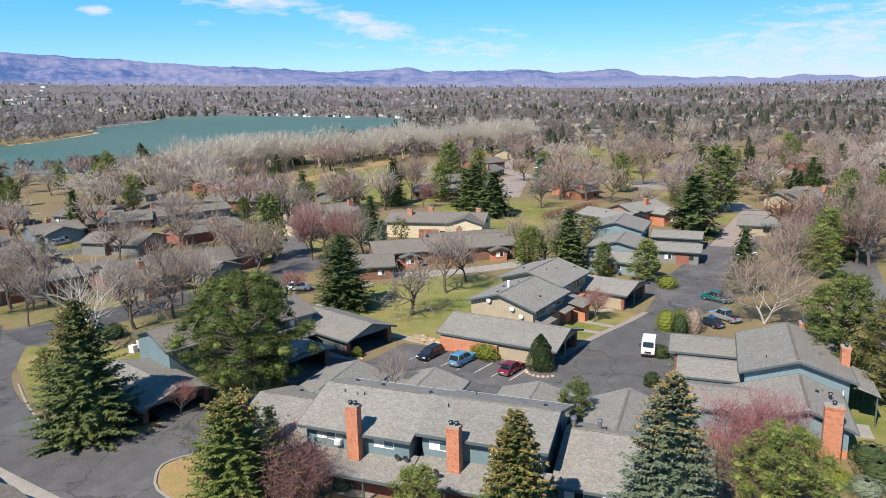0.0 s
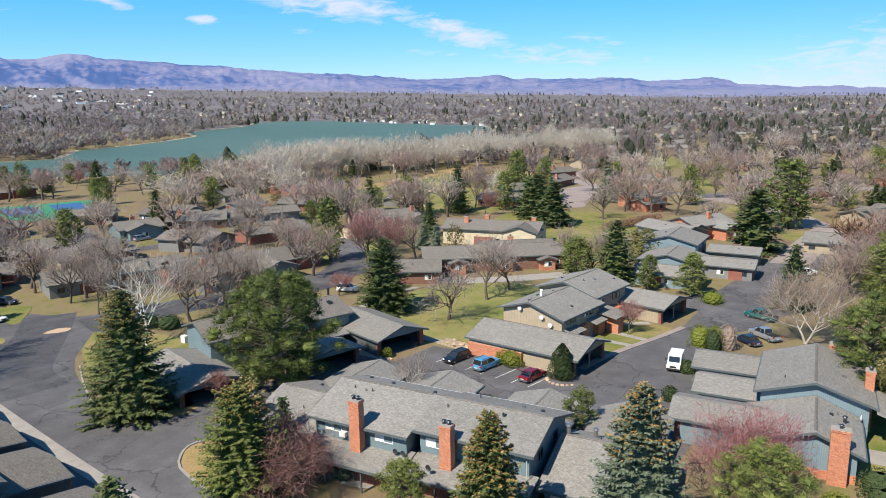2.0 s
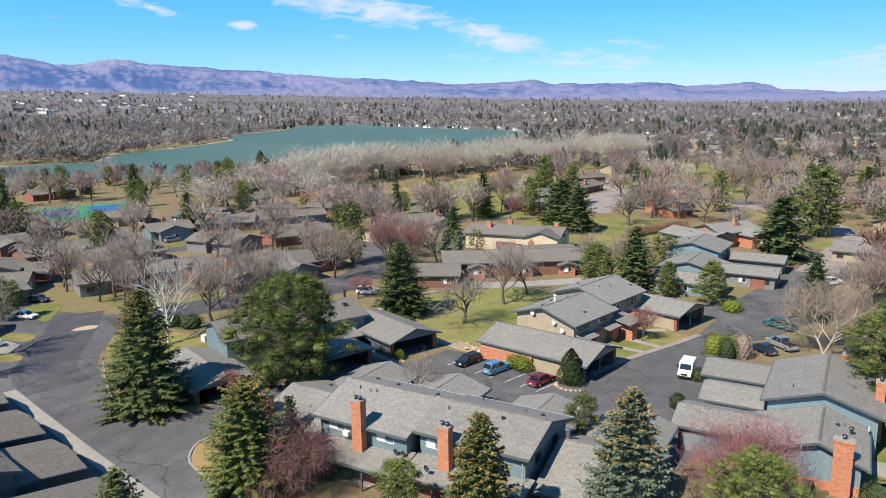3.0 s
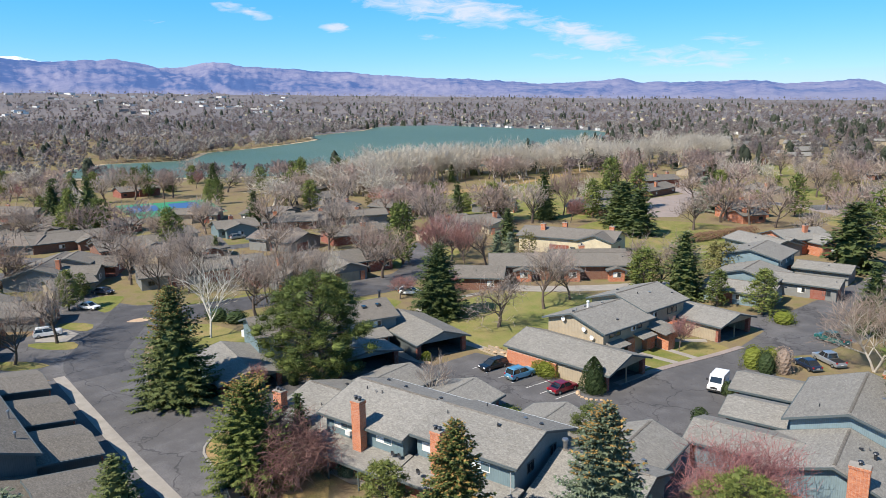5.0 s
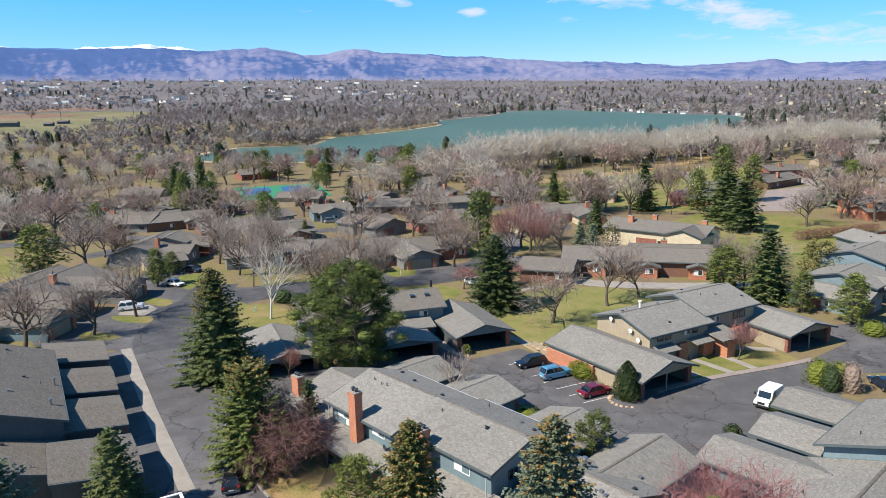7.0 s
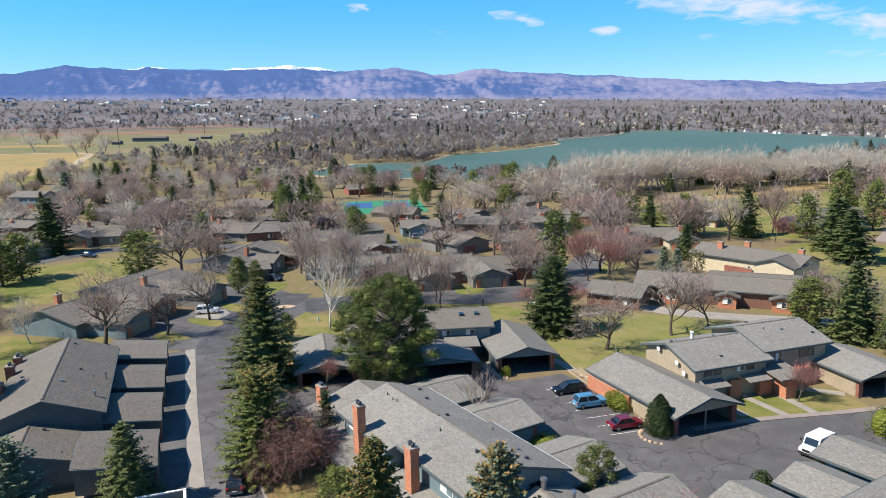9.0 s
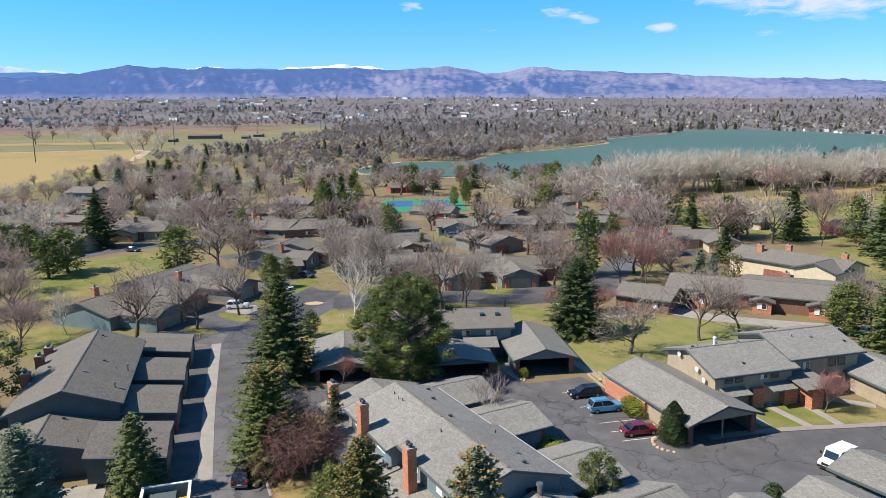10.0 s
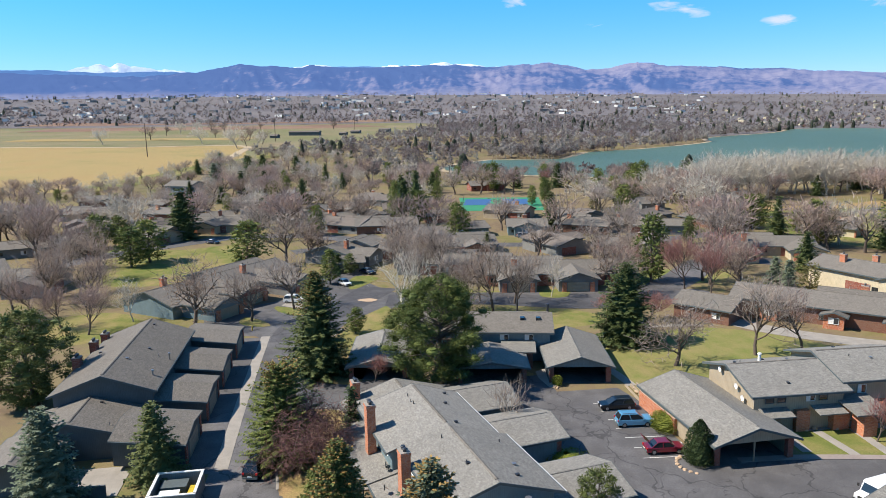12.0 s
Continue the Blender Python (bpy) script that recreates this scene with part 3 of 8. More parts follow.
def chimney(parent, x, y, z0, z1, w=1.3, d=0.9, mat=None, flues=2, rot=0.0):
    m = at(x, y, 0, rot)
    b = MB(m).box(-w / 2, -d / 2, z0, w / 2, d / 2, z1 - 0.25).box(-w / 2 - 0.06, -d / 2 - 0.06, z1 - 0.25, w / 2 + 0.06, d / 2 + 0.06, z1)
    c = part("chimney", b, mat or M["brick"], parent)
    part("chimney_cap", MB(m).box(-w / 2 - 0.02, -d / 2 - 0.02, z1, w / 2 + 0.02, d / 2 + 0.02, z1 + 0.1), M["concrete"], c)
    for i in range(flues):
        fx = (i - (flues - 1) / 2) * 0.55
        part("flue", MB(m).tube((fx, 0, z1 + 0.1), (fx, 0, z1 + 0.38), 0.17, 0.17, 10).tube((fx, 0, z1 + 0.42), (fx, 0, z1 + 0.5), 0.26, 0.2, 10).box(fx - 0.02, -0.02, z1 + 0.3, fx + 0.02, 0.02, z1 + 0.44), M["metal_dark"], c)
    return c


def dish(parent, m, r=0.42, mat="trim_white"):
    """A satellite dish on an arm; m puts its foot, y out of the wall."""
    b = MB(m)
    rings, seg = 4, 14
    vs = [(0, 0.35, 0.25)]
    for i in range(1, rings + 1):
        q = i / rings
        for j in range(seg):
            a = 2 * math.pi * j / seg
            vs.append((r * q * math.cos(a), 0.35 + 0.12 * q * q, 0.25 + r * q * math.sin(a)))
    fs = [(0, 1 + j, 1 + (j + 1) % seg) for j in range(seg)]
    for i in range(rings - 1):
        for j in range(seg):
            a, b2 = 1 + i * seg + j, 1 + i * seg + (j + 1) % seg
            fs.append((a, a + seg, b2 + seg, b2))
    b.add(vs, fs)
    ob = part("satellite_dish", b, M[mat], parent)
    part("dish_arm", MB(m).tube((0, 0, 0), (0, 0.34, 0.22), 0.03, 0.03).tube((0, 0.35, 0.0), (0, 0.85, 0.2), 0.02, 0.02), M["metal"], ob)
    return ob


def carport(x, y, rot, length, half, zr, ze, label, piers=True, brick="brick_red", mat="shingle", wall="siding_dark", open_end=1, z=0.0, post=False):
    """An open-fronted double carport: gabled roof, back and side walls, brick piers, gable board. It opens along its own +x."""
    c = thing("carport", x, y, z, rot, label, "carport", "carports and garages")
    roof(c, -length / 2, length / 2, 0, half, half, zr, ze, ze, M[mat], vents=0, seed=int(x * 3), cap=True)
    k = (zr - ze) / half
    a, x0, x1 = half - 0.45, -length / 2 + 0.5, length / 2 - 0.7
    top = ze + k * 0.45 - 0.22
    part("side_wall", MB().box(x0, -a, -0.1, x1 - 0.6, -a + 0.16, top), M[wall], c)
    part("side_wall", MB().box(x0, a - 0.16, -0.1, x1 - 0.6, a, top), M[wall], c)
    part("back_wall", MB().extrude([(-a + 0.16, -0.1), (a - 0.16, -0.1), (a - 0.16, top), (0, zr - 0.24), (-a + 0.16, top)], x0, x0 + 0.16), M[wall], c)
    part("gable_board", MB().extrude([(-a, top - 0.12), (a, top - 0.12), (a, top), (0, zr - 0.24), (-a, top)], x1 - 0.1, x1), M["siding_tan"] if post else M["siding_blue"], c)
    if piers:
        for s in (-1, 1):
            part("pier", MB().box(x1 - 0.75, s * (a - 0.35) - 0.35, -0.1, x1 - 0.11, s * (a - 0.35) + 0.35, top - 0.12), M[brick], c)
    if post:
        part("post", MB().box(x1 - 0.26, -0.08, -0.1, x1 - 0.11, 0.08, top - 0.12), M["wood"], c)
    part("floor_slab", MB().box(x0, -a, -0.1, x1, a, 0.05), M["asphalt_old"], c)
    return c
# ---- trees ----
def lump(mb, c, r, rz, rd, seg=6):
    """A knobbly rounded lump of quads, open below: the dense inside of a crown."""
    n, a0 = len(mb.v), rd.uniform(0, 6.28)
    for i, pol in enumerate((0.62, 1.35, 2.15)):
        for j in range(seg):
            a, k = a0 + 6.2832 * (j + 0.5 * (i % 2)) / seg, rd.uniform(0.78, 1.18)
            mb.v.append((c[0] + r * k * math.sin(pol) * math.cos(a), c[1] + r * k * math.sin(pol) * math.sin(a), c[2] + rz * k * math.cos(pol)))
    mb.f += [(n + i * seg + j, n + (i + 1) * seg + j, n + (i + 1) * seg + (j + 1) % seg, n + i * seg + (j + 1) % seg) for i in range(2) for j in range(seg)]
    mb.f += [(n, n + k, n + k + 1, n + k + 2) for k in range(1, seg - 2, 2)]


def quad_tuft(mb, p, d, length, width, up):
    """One narrow spray of needles from p along d."""
    d = d.normalized()
    s = d.cross(up)
    if s.length < 1e-3:
        s = d.orthogonal()
    s = s.normalized() * width * 0.5
    q = p + d * length
    n = len(mb.v)
    m1 = p + d * length * 0.45
    mb.v += [tuple(p), tuple(m1 + s), tuple(q), tuple(m1 - s)]
    mb.f.append((n, n + 1, n + 2, n + 3))


def spruce_meshes(seed, h, r, mat, step=0.42, per=9, cones=False, trunk_mat="bark", fine=1.0, blunt=0.85, start=0.045, gold=0.46):
    rd = random.Random(seed)
    mb, cb = MB(), MB()
    tr = MB().tube((0, 0, -0.2), (0, 0, h * 0.55), 0.022 * h, 0.012 * h, 8, False).tube((0, 0, h * 0.55), (0, 0, h * 0.985), 0.012 * h, 0.01, 6, False)
    z = h * start
    bulge = [rd.uniform(0.82, 1.12) for _ in range(14)]
    while z < h * 0.985:
        q = z / h
        R = r * (1 - q) ** blunt * min(1.0, 0.62 + (q - start + 0.045) * (5 if start < 0.1 else 1.9)) + 0.12
        n = max(5, int(per * (0.45 + 1.0 * (1 - q))))
        a0 = rd.uniform(0, 6.28)
        for i in range(n):
            a = a0 + 6.283 * i / n + rd.uniform(-0.3, 0.3)
            L = R * rd.uniform(0.74, 1.14) * bulge[int((a % 6.283) / 6.2832 * 14) % 14]
            slope = -0.34 + 0.8 * q + rd.uniform(-0.14, 0.14)
            d = Vector((math.cos(a), math.sin(a), slope))
            k = max(2, int(L / (0.5 * fine)))
            zz = z + rd.uniform(-0.5, 0.5) * step
            for j in range(k):
                s = (j + 0.6) / k
                if s < 0.25 and k > 4:
                    continue
                p = Vector((0, 0, zz)) + d * L * s + Vector((0, 0, 0.2 * L * s * s - 0.12 * L * s))
                ln = 0.62 * fine + 0.3 * L * (1 - s) * 0.6
                w = rd.uniform(0.3, 0.44) * fine
                for da in (-0.95, 0.0, 0.95):
                    e = Vector((math.cos(a + da + rd.uniform(-0.25, 0.25)), math.sin(a + da), slope * 0.6 + rd.uniform(-0.55, 0.2)))
                    quad_tuft(mb, p, e, ln * rd.uniform(0.7, 1.2), w, Vector((rd.uniform(-0.6, 0.6), rd.uniform(-0.6, 0.6), 1)))
                if cones and q > gold and s > 0.35 and rd.random() < (q - gold + 0.06) * 3.4:
                    quad_tuft(cb, p + Vector((0, 0, 0.2)), Vector((rd.uniform(-0.5, 0.5), rd.uniform(-0.5, 0.5), -1)), 0.34, 0.24, Vector((math.cos(a + 1.5), math.sin(a + 1.5), 0.3)))
                    quad_tuft(cb, p + Vector((0, 0, 0.1)), d + Vector((rd.uniform(-0.5, 0.5), rd.uniform(-0.5, 0.5), -0.2)), 0.32, 0.2, Vector((0, 0, 1)))
        z += step * rd.uniform(0.8, 1.2) * (0.75 + 0.5 * (1 - q))
    # the shaded inside of the crown
    n0, seg = len(mb.v), 9
    for i in range(8):
        q = start + (0.93 - start) * i / 7
        R = 0.56 * r * (1 - q) ** blunt * min(1.0, 0.62 + (q - start + 0.045) * (5 if start < 0.1 else 1.9)) + 0.04
        mb.v += [(R * k * math.cos(6.2832 * j / seg + i), R * k * math.sin(6.2832 * j / seg + i), h * q) for j in range(seg) for k in (rd.uniform(0.75, 1.15),)]
    mb.f += [(n0 + i * seg + j, n0 + i * seg + (j + 1) % seg, n0 + (i + 1) * seg + (j + 1) % seg, n0 + (i + 1) * seg + j) for i in range(7) for j in range(seg)]
    for i in range(6):
        quad_tuft(mb, Vector((0, 0, h * 0.95)), Vector((rd.uniform(-0.3, 0.3), rd.uniform(-0.3, 0.3), 1)), h * 0.05, 0.2, Vector((rd.random(), rd.random(), 0)))
    return tr.mesh("trunk", M[trunk_mat], True), mb.mesh("crown", M[mat]), cb.mesh("cones", M["cones"]) if cones else None


def clump(mb, c, r, n, rd, size=0.5, flat=0.75, thin=0.32):
    """A tuft of leaves or needles, denser towards its skin."""
    for _ in range(n):
        d = Vector((rd.gauss(0, 1), rd.gauss(0, 1), rd.gauss(0, 1))).normalized()
        p = Vector(c) + Vector((d.x, d.y, d.z * flat)) * r * rd.uniform(0.45, 1.0)
        e = d + Vector((rd.uniform(-0.7, 0.7), rd.uniform(-0.7, 0.7), rd.uniform(-0.3, 0.9)))
        quad_tuft(mb, p, e, size * rd.uniform(0.8, 1.5), size * thin * rd.uniform(0.75, 1.25), Vector((rd.uniform(-1, 1), rd.uniform(-1, 1), rd.uniform(-1, 1))))


def pine_meshes(seed, h, r, mat, clumps=60, per=55, size=0.5, base=0.22, trunk_mat="bark", lean=0.0, cone=0.0, thin=0.32, flat=(0.4, 0.75), puff=(0.13, 0.26)):
    """A round-crowned pine: bare lower trunk, limbs that carry clumps of needles with gaps between them."""
    rd = random.Random(seed)
    tr, mb = MB(), MB()
    p, top = Vector((0, 0, -0.2)), h * 0.9
    pts = [p]
    for i in range(1, 7):
        pts.append(Vector((rd.uniform(-0.02, 0.02) * h + lean * i / 6, rd.uniform(-0.02, 0.02) * h, top * i / 6)))
    for i in range(6):
        tr.tube(pts[i], pts[i + 1], 0.024 * h * (1 - i / 6.6), 0.024 * h * (1 - (i + 1) / 6.6), 7, False)
    bulge = [rd.uniform(0.7, 1.15) for _ in range(9)]
    for i in range(clumps):
        q = base + (1 - base) * ((i + rd.random()) / clumps)
        a = i * 2.4 + rd.uniform(-0.4, 0.4)
        prof = math.sin(math.pi * min(1, max(0.06, (q - base * 0.6) / (1.06 - base * 0.6))) ** 0.85) ** 0.6
        prof *= 1 - cone * q
        R = r * prof * rd.uniform(0.45, 1.0) * bulge[int((a % 6.283) / 6.2832 * 9) % 9]
        seg = min(5, int(q * 6 * 0.9))
        o = pts[seg].lerp(pts[seg + 1], 0.5)
        c = Vector((o.x + R * math.cos(a), o.y + R * math.sin(a), q * h * 0.97 - rd.uniform(0, 0.03) * h))
        st = Vector((o.x, o.y, max(o.z * 0.8, c.z - R * 0.55)))
        if R > 0.6:
            tr.tube(st, c, 0.007 * h, 0.02, 4, False)
        pr, fl = r * rd.uniform(*puff), rd.uniform(*flat)
        lump(mb, c, pr * 0.55, pr * 0.55 * fl, rd)
        clump(mb, c, pr, int(per * rd.uniform(0.6, 1.3)), rd, size, fl, thin)
    return tr.mesh("trunk", M[trunk_mat], True), mb.mesh("crown", M[mat]), None


def bare_meshes(seed, h, spread, trunk_mat, twig_mat, levels=4, first=0.3, kids=(7, 6, 6, 4), stems=1, thick=1.0, twig=0.034, up=0.55, wig=0.25, blade=3, bends=0, droop=0.0):
    """A leafless tree: trunk and limbs in one mesh, the fine branches and twigs in another."""
    rd = random.Random(seed)
    tr, cr = MB(), MB()

    def grow(p, d, L, r, lv):
        if lv < blade:
            mb = tr
            sides = 6 if lv == 0 else 4
        else:
            mb, sides = cr, 3
        nseg = bends if bends and lv < levels else 3 if lv <= 1 and blade > 1 else 2 if lv < levels else 1
        q, dirv = p, d
        pts = [p]
        for i in range(nseg):
            dirv = (dirv + Vector((rd.uniform(-wig, wig), rd.uniform(-wig, wig), rd.uniform(-wig, wig) * 0.6 + 0.08 * up - (droop if lv > 1 else 0.0)))).normalized()
            nq = q + dirv * L / nseg
            f0, f1 = 1 - 0.55 * i / nseg, 1 - 0.55 * (i + 1) / nseg
            if sides == 3:
                o = dirv.cross(Vector((rd.uniform(-1, 1), rd.uniform(-1, 1), rd.uniform(-1, 1)))).normalized() * max(r * f0, twig)
                k0 = len(mb.v)
                mb.v += [tuple(q - o), tuple(q + o), tuple(nq + o * 0.55), tuple(nq - o * 0.55)]
                mb.f.append((k0, k0 + 1, k0 + 2, k0 + 3))
            else:
                mb.tube(q, nq, max(r * f0, twig * 0.5), max(r * f1, twig * 0.4), sides, False)
            q = nq
            pts.append(q)
        if lv >= levels:
            return
        n = kids[min(lv, len(kids) - 1)]
        for i in range(n):
            t = 0.3 + 0.7 * (i + rd.random() * 0.8) / n if lv else 0.42 + 0.58 * (i + rd.random()) / n
            x = t * nseg
            k = min(nseg - 1, int(x))
            s = pts[k].lerp(pts[k + 1], min(1, x - k))
            a = i * 2.4 + rd.uniform(-0.5, 0.5)
            side = dirv.orthogonal().normalized()
            side = (side * math.cos(a) + dirv.cross(side) * math.sin(a)).normalized()
            nd_ = (dirv * (1 - spread) + side * spread * rd.uniform(0.8, 1.3) + Vector((0, 0, up * 0.45))).normalized()
            grow(s, nd_, L * rd.uniform(0.55, 0.8) * (1.25 if lv == 0 else 1.0), r * 0.5 * rd.uniform(0.8, 1.1), lv + 1)

    for s in range(stems):
        a = 6.28 * s / max(1, stems)
        d = Vector((0, 0, 1)) if stems == 1 else Vector((0.35 * math.cos(a), 0.35 * math.sin(a), 1)).normalized()
        grow(Vector((0, 0, -0.2)), d, h * (first + 0.12), 0.02 * h * thick / (stems ** 0.5), 0)
    # scale to the wished height
    zs = max(v[2] for v in cr.v)
    k = h / zs
    for b in (tr, cr):
        b.v = [(x * k, y * k, z * k) for x, y, z in b.v]
    return tr.mesh("trunk", M[trunk_mat], True), cr.mesh("crown", M[twig_mat]), None


def plant(kind, meshes, x, y, rot, scale, label, category="tree", group="", z=None, sz=1.0):
    """A tree or shrub of those meshes, standing on the ground."""
    ob = new(kind)
    ob.empty_display_size = 0.5
    ob.matrix_basis = Matrix.Translation((x, y, gz(x, y) if z is None else z)) @ Matrix.Rotation(radians(rot), 4, "Z") @ Matrix.Diagonal((scale, scale, scale * sz, 1))
    tagged(ob, label, category, group)
    for name, me in zip(("trunk", "crown", "cone_mass"), meshes):
        if me is not None:
            c = new(name, me)
            c.parent = ob
            if name == "cone_mass":
                tagged(c, "", "", "", "stuff")
    return ob


def shrub_meshes(seed, r, h, mat, n=500, size=0.25, cone=0.0):
    """A clipped or round shrub: a skin of small leaves round a woody core."""
    rd = random.Random(seed)
    mb, tr = MB(), MB()
    for i in range(n):
        z = rd.random()
        prof = (1 - (2 * z - 0.75) ** 2 / 1.6) ** 0.5 if not cone else (1 - z ** 1.6) ** 0.75 * min(1, 0.75 + z * 1.2)
        a = rd.uniform(0, 6.283)
        R = r * max(0.05, prof) * rd.uniform(0.72, 1.06) * (1 + 0.13 * math.sin(a * 3 + seed) + 0.1 * math.sin(z * 9 + a * 2))
        p = Vector((R * math.cos(a), R * math.sin(a), 0.05 + z * h * 0.95))
        d = Vector((math.cos(a), math.sin(a), rd.uniform(-0.2, 1.0)))
        quad_tuft(mb, p, d + Vector((rd.uniform(-0.8, 0.8), rd.uniform(-0.8, 0.8), 0)), size * rd.uniform(0.7, 1.3), size * rd.uniform(0.5, 0.8), Vector((rd.uniform(-1, 1), rd.uniform(-1, 1), rd.uniform(-1, 1))))
    for i in range(7):
        a = i * 0.9
        tr.tube((0, 0, -0.1), (r * 0.5 * math.cos(a), r * 0.5 * math.sin(a), h * 0.7), 0.05, 0.015, 4, False)
    k0 = len(mb.v)
    seg = 9
    for i in range(7):
        z = i / 6
        R = 0.72 * r * (max(0.05, (1 - (2 * z - 0.75) ** 2 / 1.6)) ** 0.5 if not cone else (1 - z ** 1.6) ** 0.75 * min(1, 0.75 + z * 1.2))
        mb.v += [(R * math.cos(6.283 * j / seg + i), R * math.sin(6.283 * j / seg + i), 0.05 + z * h * 0.9) for j in range(seg)]
    mb.f += [(k0 + i * seg + j, k0 + i * seg + (j + 1) % seg, k0 + (i + 1) * seg + (j + 1) % seg, k0 + (i + 1) * seg + j) for i in range(6) for j in range(seg)]
    return tr.mesh("trunk", M["bark"], True), mb.mesh("crown", M[mat]), None


class Stamps:
    """Many trees joined into one mesh for each material, for woods that nobody could count."""

    def __init__(self):
        self.got = {}

    def add(self, me, m):
        co = np.empty(len(me.vertices) * 3, dtype=np.float32)
        me.vertices.foreach_get("co", co)
        co = co.reshape(-1, 3) @ np.array(m.to_3x3(), dtype=np.float32).T + np.array(m.translation, dtype=np.float32)
        ix = np.empty(len(me.loops), dtype=np.int32)
        me.loops.foreach_get("vertex_index", ix)
        vs, fs, n = self.got.setdefault(me.materials[0].name, ([], [], [0]))
        vs.append(co)
        fs.append(ix + n[0])
        n[0] += len(co)

    def build(self, name, label):
        for mat, (vs, fs, _) in self.got.items():
            co, ix = np.concatenate(vs), np.concatenate(fs)
            me = bpy.data.meshes.new(name)
            me.vertices.add(len(co))
            me.vertices.foreach_set("co", co.ravel())
            me.loops.add(len(ix))
            me.loops.foreach_set("vertex_index", ix)
            q = len(ix) // 4
            me.polygons.add(q)
            me.polygons.foreach_set("loop_start", np.arange(q, dtype=np.int32) * 4)
            me.polygons.foreach_set("use_smooth", np.ones(q, dtype=bool))
            me.update(calc_edges=True)
            me.materials.append(bpy.data.materials[mat])
            tagged(new(name, me), label, "woods", "woods", "stuff")
# ---- ground, lake, fields, mountains ----
def ground_mesh():
    rs = [0] + [6 * 1.135 ** i for i in range(53)]
    rs = [r for r in rs if r < 4700] + [4850]
    n = 120
    vs, fs = [(10, 25, gz(10, 25))], []
    for r in rs[1:]:
        for j in range(n):
            a = 2 * math.pi * j / n
            x, y = 10 + r * math.cos(a), 25 + r * math.sin(a)
            vs.append((x, y, gz(x, y)))
    fs += [(0, 1 + j, 1 + (j + 1) % n) for j in range(n)]
    for i in range(len(rs) - 2):
        for j in range(n):
            a, b = 1 + i * n + j, 1 + i * n + (j + 1) % n
            fs.append((a, a + n, b + n, b))
    mb = MB()
    mb.v, mb.f = vs, fs
    return mb


M["ground"] = lawn_mat("dry_spring_ground", [(0.32, (0.1, 0.075, 0.055)), (0.43, (0.17, 0.128, 0.083)), (0.52, (0.19, 0.153, 0.083)), (0.6, (0.15, 0.143, 0.056)), (0.7, (0.095, 0.115, 0.034))], 0.022)
M["field_gold"] = lawn_mat("dry_pasture", [(0.34, (0.3, 0.205, 0.095)), (0.5, (0.315, 0.235, 0.105)), (0.66, (0.235, 0.2, 0.085))], 0.012)
M["field_green"] = lawn_mat("green_pasture", [(0.34, (0.25, 0.19, 0.12)), (0.48, (0.19, 0.172, 0.095)), (0.64, (0.145, 0.155, 0.07))], 0.009)
# far plain: ground greyed towards blue, with the haze put into its colour
M["plain"] = lawn_mat("haze_grey_plain", [(0.35, (0.118, 0.11, 0.116)), (0.5, (0.15, 0.138, 0.142)), (0.65, (0.19, 0.17, 0.165))], 0.006)
M["plough"] = lawn_mat("ploughed_soil", [(0.3, (0.17, 0.105, 0.08)), (0.5, (0.22, 0.14, 0.1)), (0.7, (0.27, 0.185, 0.12))], 0.008)
M["sand"] = plain("shore_sand", (0.42, 0.33, 0.22), 0.95, scale=0.1, fine=2.0)
ground_ob = part("ground", ground_mesh(), M["ground"])
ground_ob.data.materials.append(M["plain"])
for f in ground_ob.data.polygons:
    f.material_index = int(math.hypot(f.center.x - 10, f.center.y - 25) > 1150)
tagged(ground_ob, "dry spring ground with patchy grass and bare soil", "ground", "", "structure")

LAKE = [(-520, 120), (-592, 172), (-584, 235), (-668, 286), (-700, 352), (-806, 490), (-893, 527), (-1010, 700), (-1125, 812), (-1110, 930), (-1004, 950), (-860, 965), (-752, 975), (-640, 880), (-540, 740), (-440, 600), (-380, 440), (-340, 330), (-370, 250), (-420, 190), (-470, 130)]
lake_line = smooth_line(LAKE, 40)
sheet("lake", lake_line, 0.5, M["water"], "wide green-grey lake with light ripples under the sun", "lake", cuts=2)
shore_line = []
for i, (x, y) in enumerate(lake_line):
    (xa, ya), (xb, yb) = lake_line[i - 2], lake_line[(i + 2) % len(lake_line)]
    k = 7.0 / max(1.0, math.hypot(xb - xa, yb - ya))
    shore_line.append((x - (yb - ya) * k, y + (xb - xa) * k))
sheet("shore", shore_line, 0.25, M["sand"], "strip of pale sand along the lake shore", "shore", cuts=2)
PASTURE = [(-396, -200), (-400, -148), (-404, -114), (-466, -97), (-563, -81), (-650, -52), (-760, -62), (-883, -82), (-878, -232), (-911, -374), (-700, -420), (-500, -330)]
MEADOW = [(-640, -60), (-660, -46), (-793, -14), (-889, 35), (-1091, 120), (-1250, 175), (-1600, 255), (-1720, 160), (-1650, -150), (-1640, -695), (-1100, -520), (-905, -380), (-870, -200), (-860, -90), (-760, -70)]
sheet("pasture", smooth_line(PASTURE, 30), 0.2, M["field_gold"], "dry golden pasture beyond the houses", "field", cuts=2)
sheet("meadow", smooth_line(MEADOW, 60), 0.16, M["field_green"], "green and tan meadow behind the pasture", "field", cuts=2)
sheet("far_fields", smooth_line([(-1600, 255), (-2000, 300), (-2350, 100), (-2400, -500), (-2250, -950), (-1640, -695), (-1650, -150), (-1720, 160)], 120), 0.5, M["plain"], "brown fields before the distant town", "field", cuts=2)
ribbon("ploughed_strip", [(-1830, -700), (-1850, -300), (-1880, 20), (-1930, 180)], 200, 0.9, M["plough"], "broad reddish ploughed field before the town", "field", step=60)

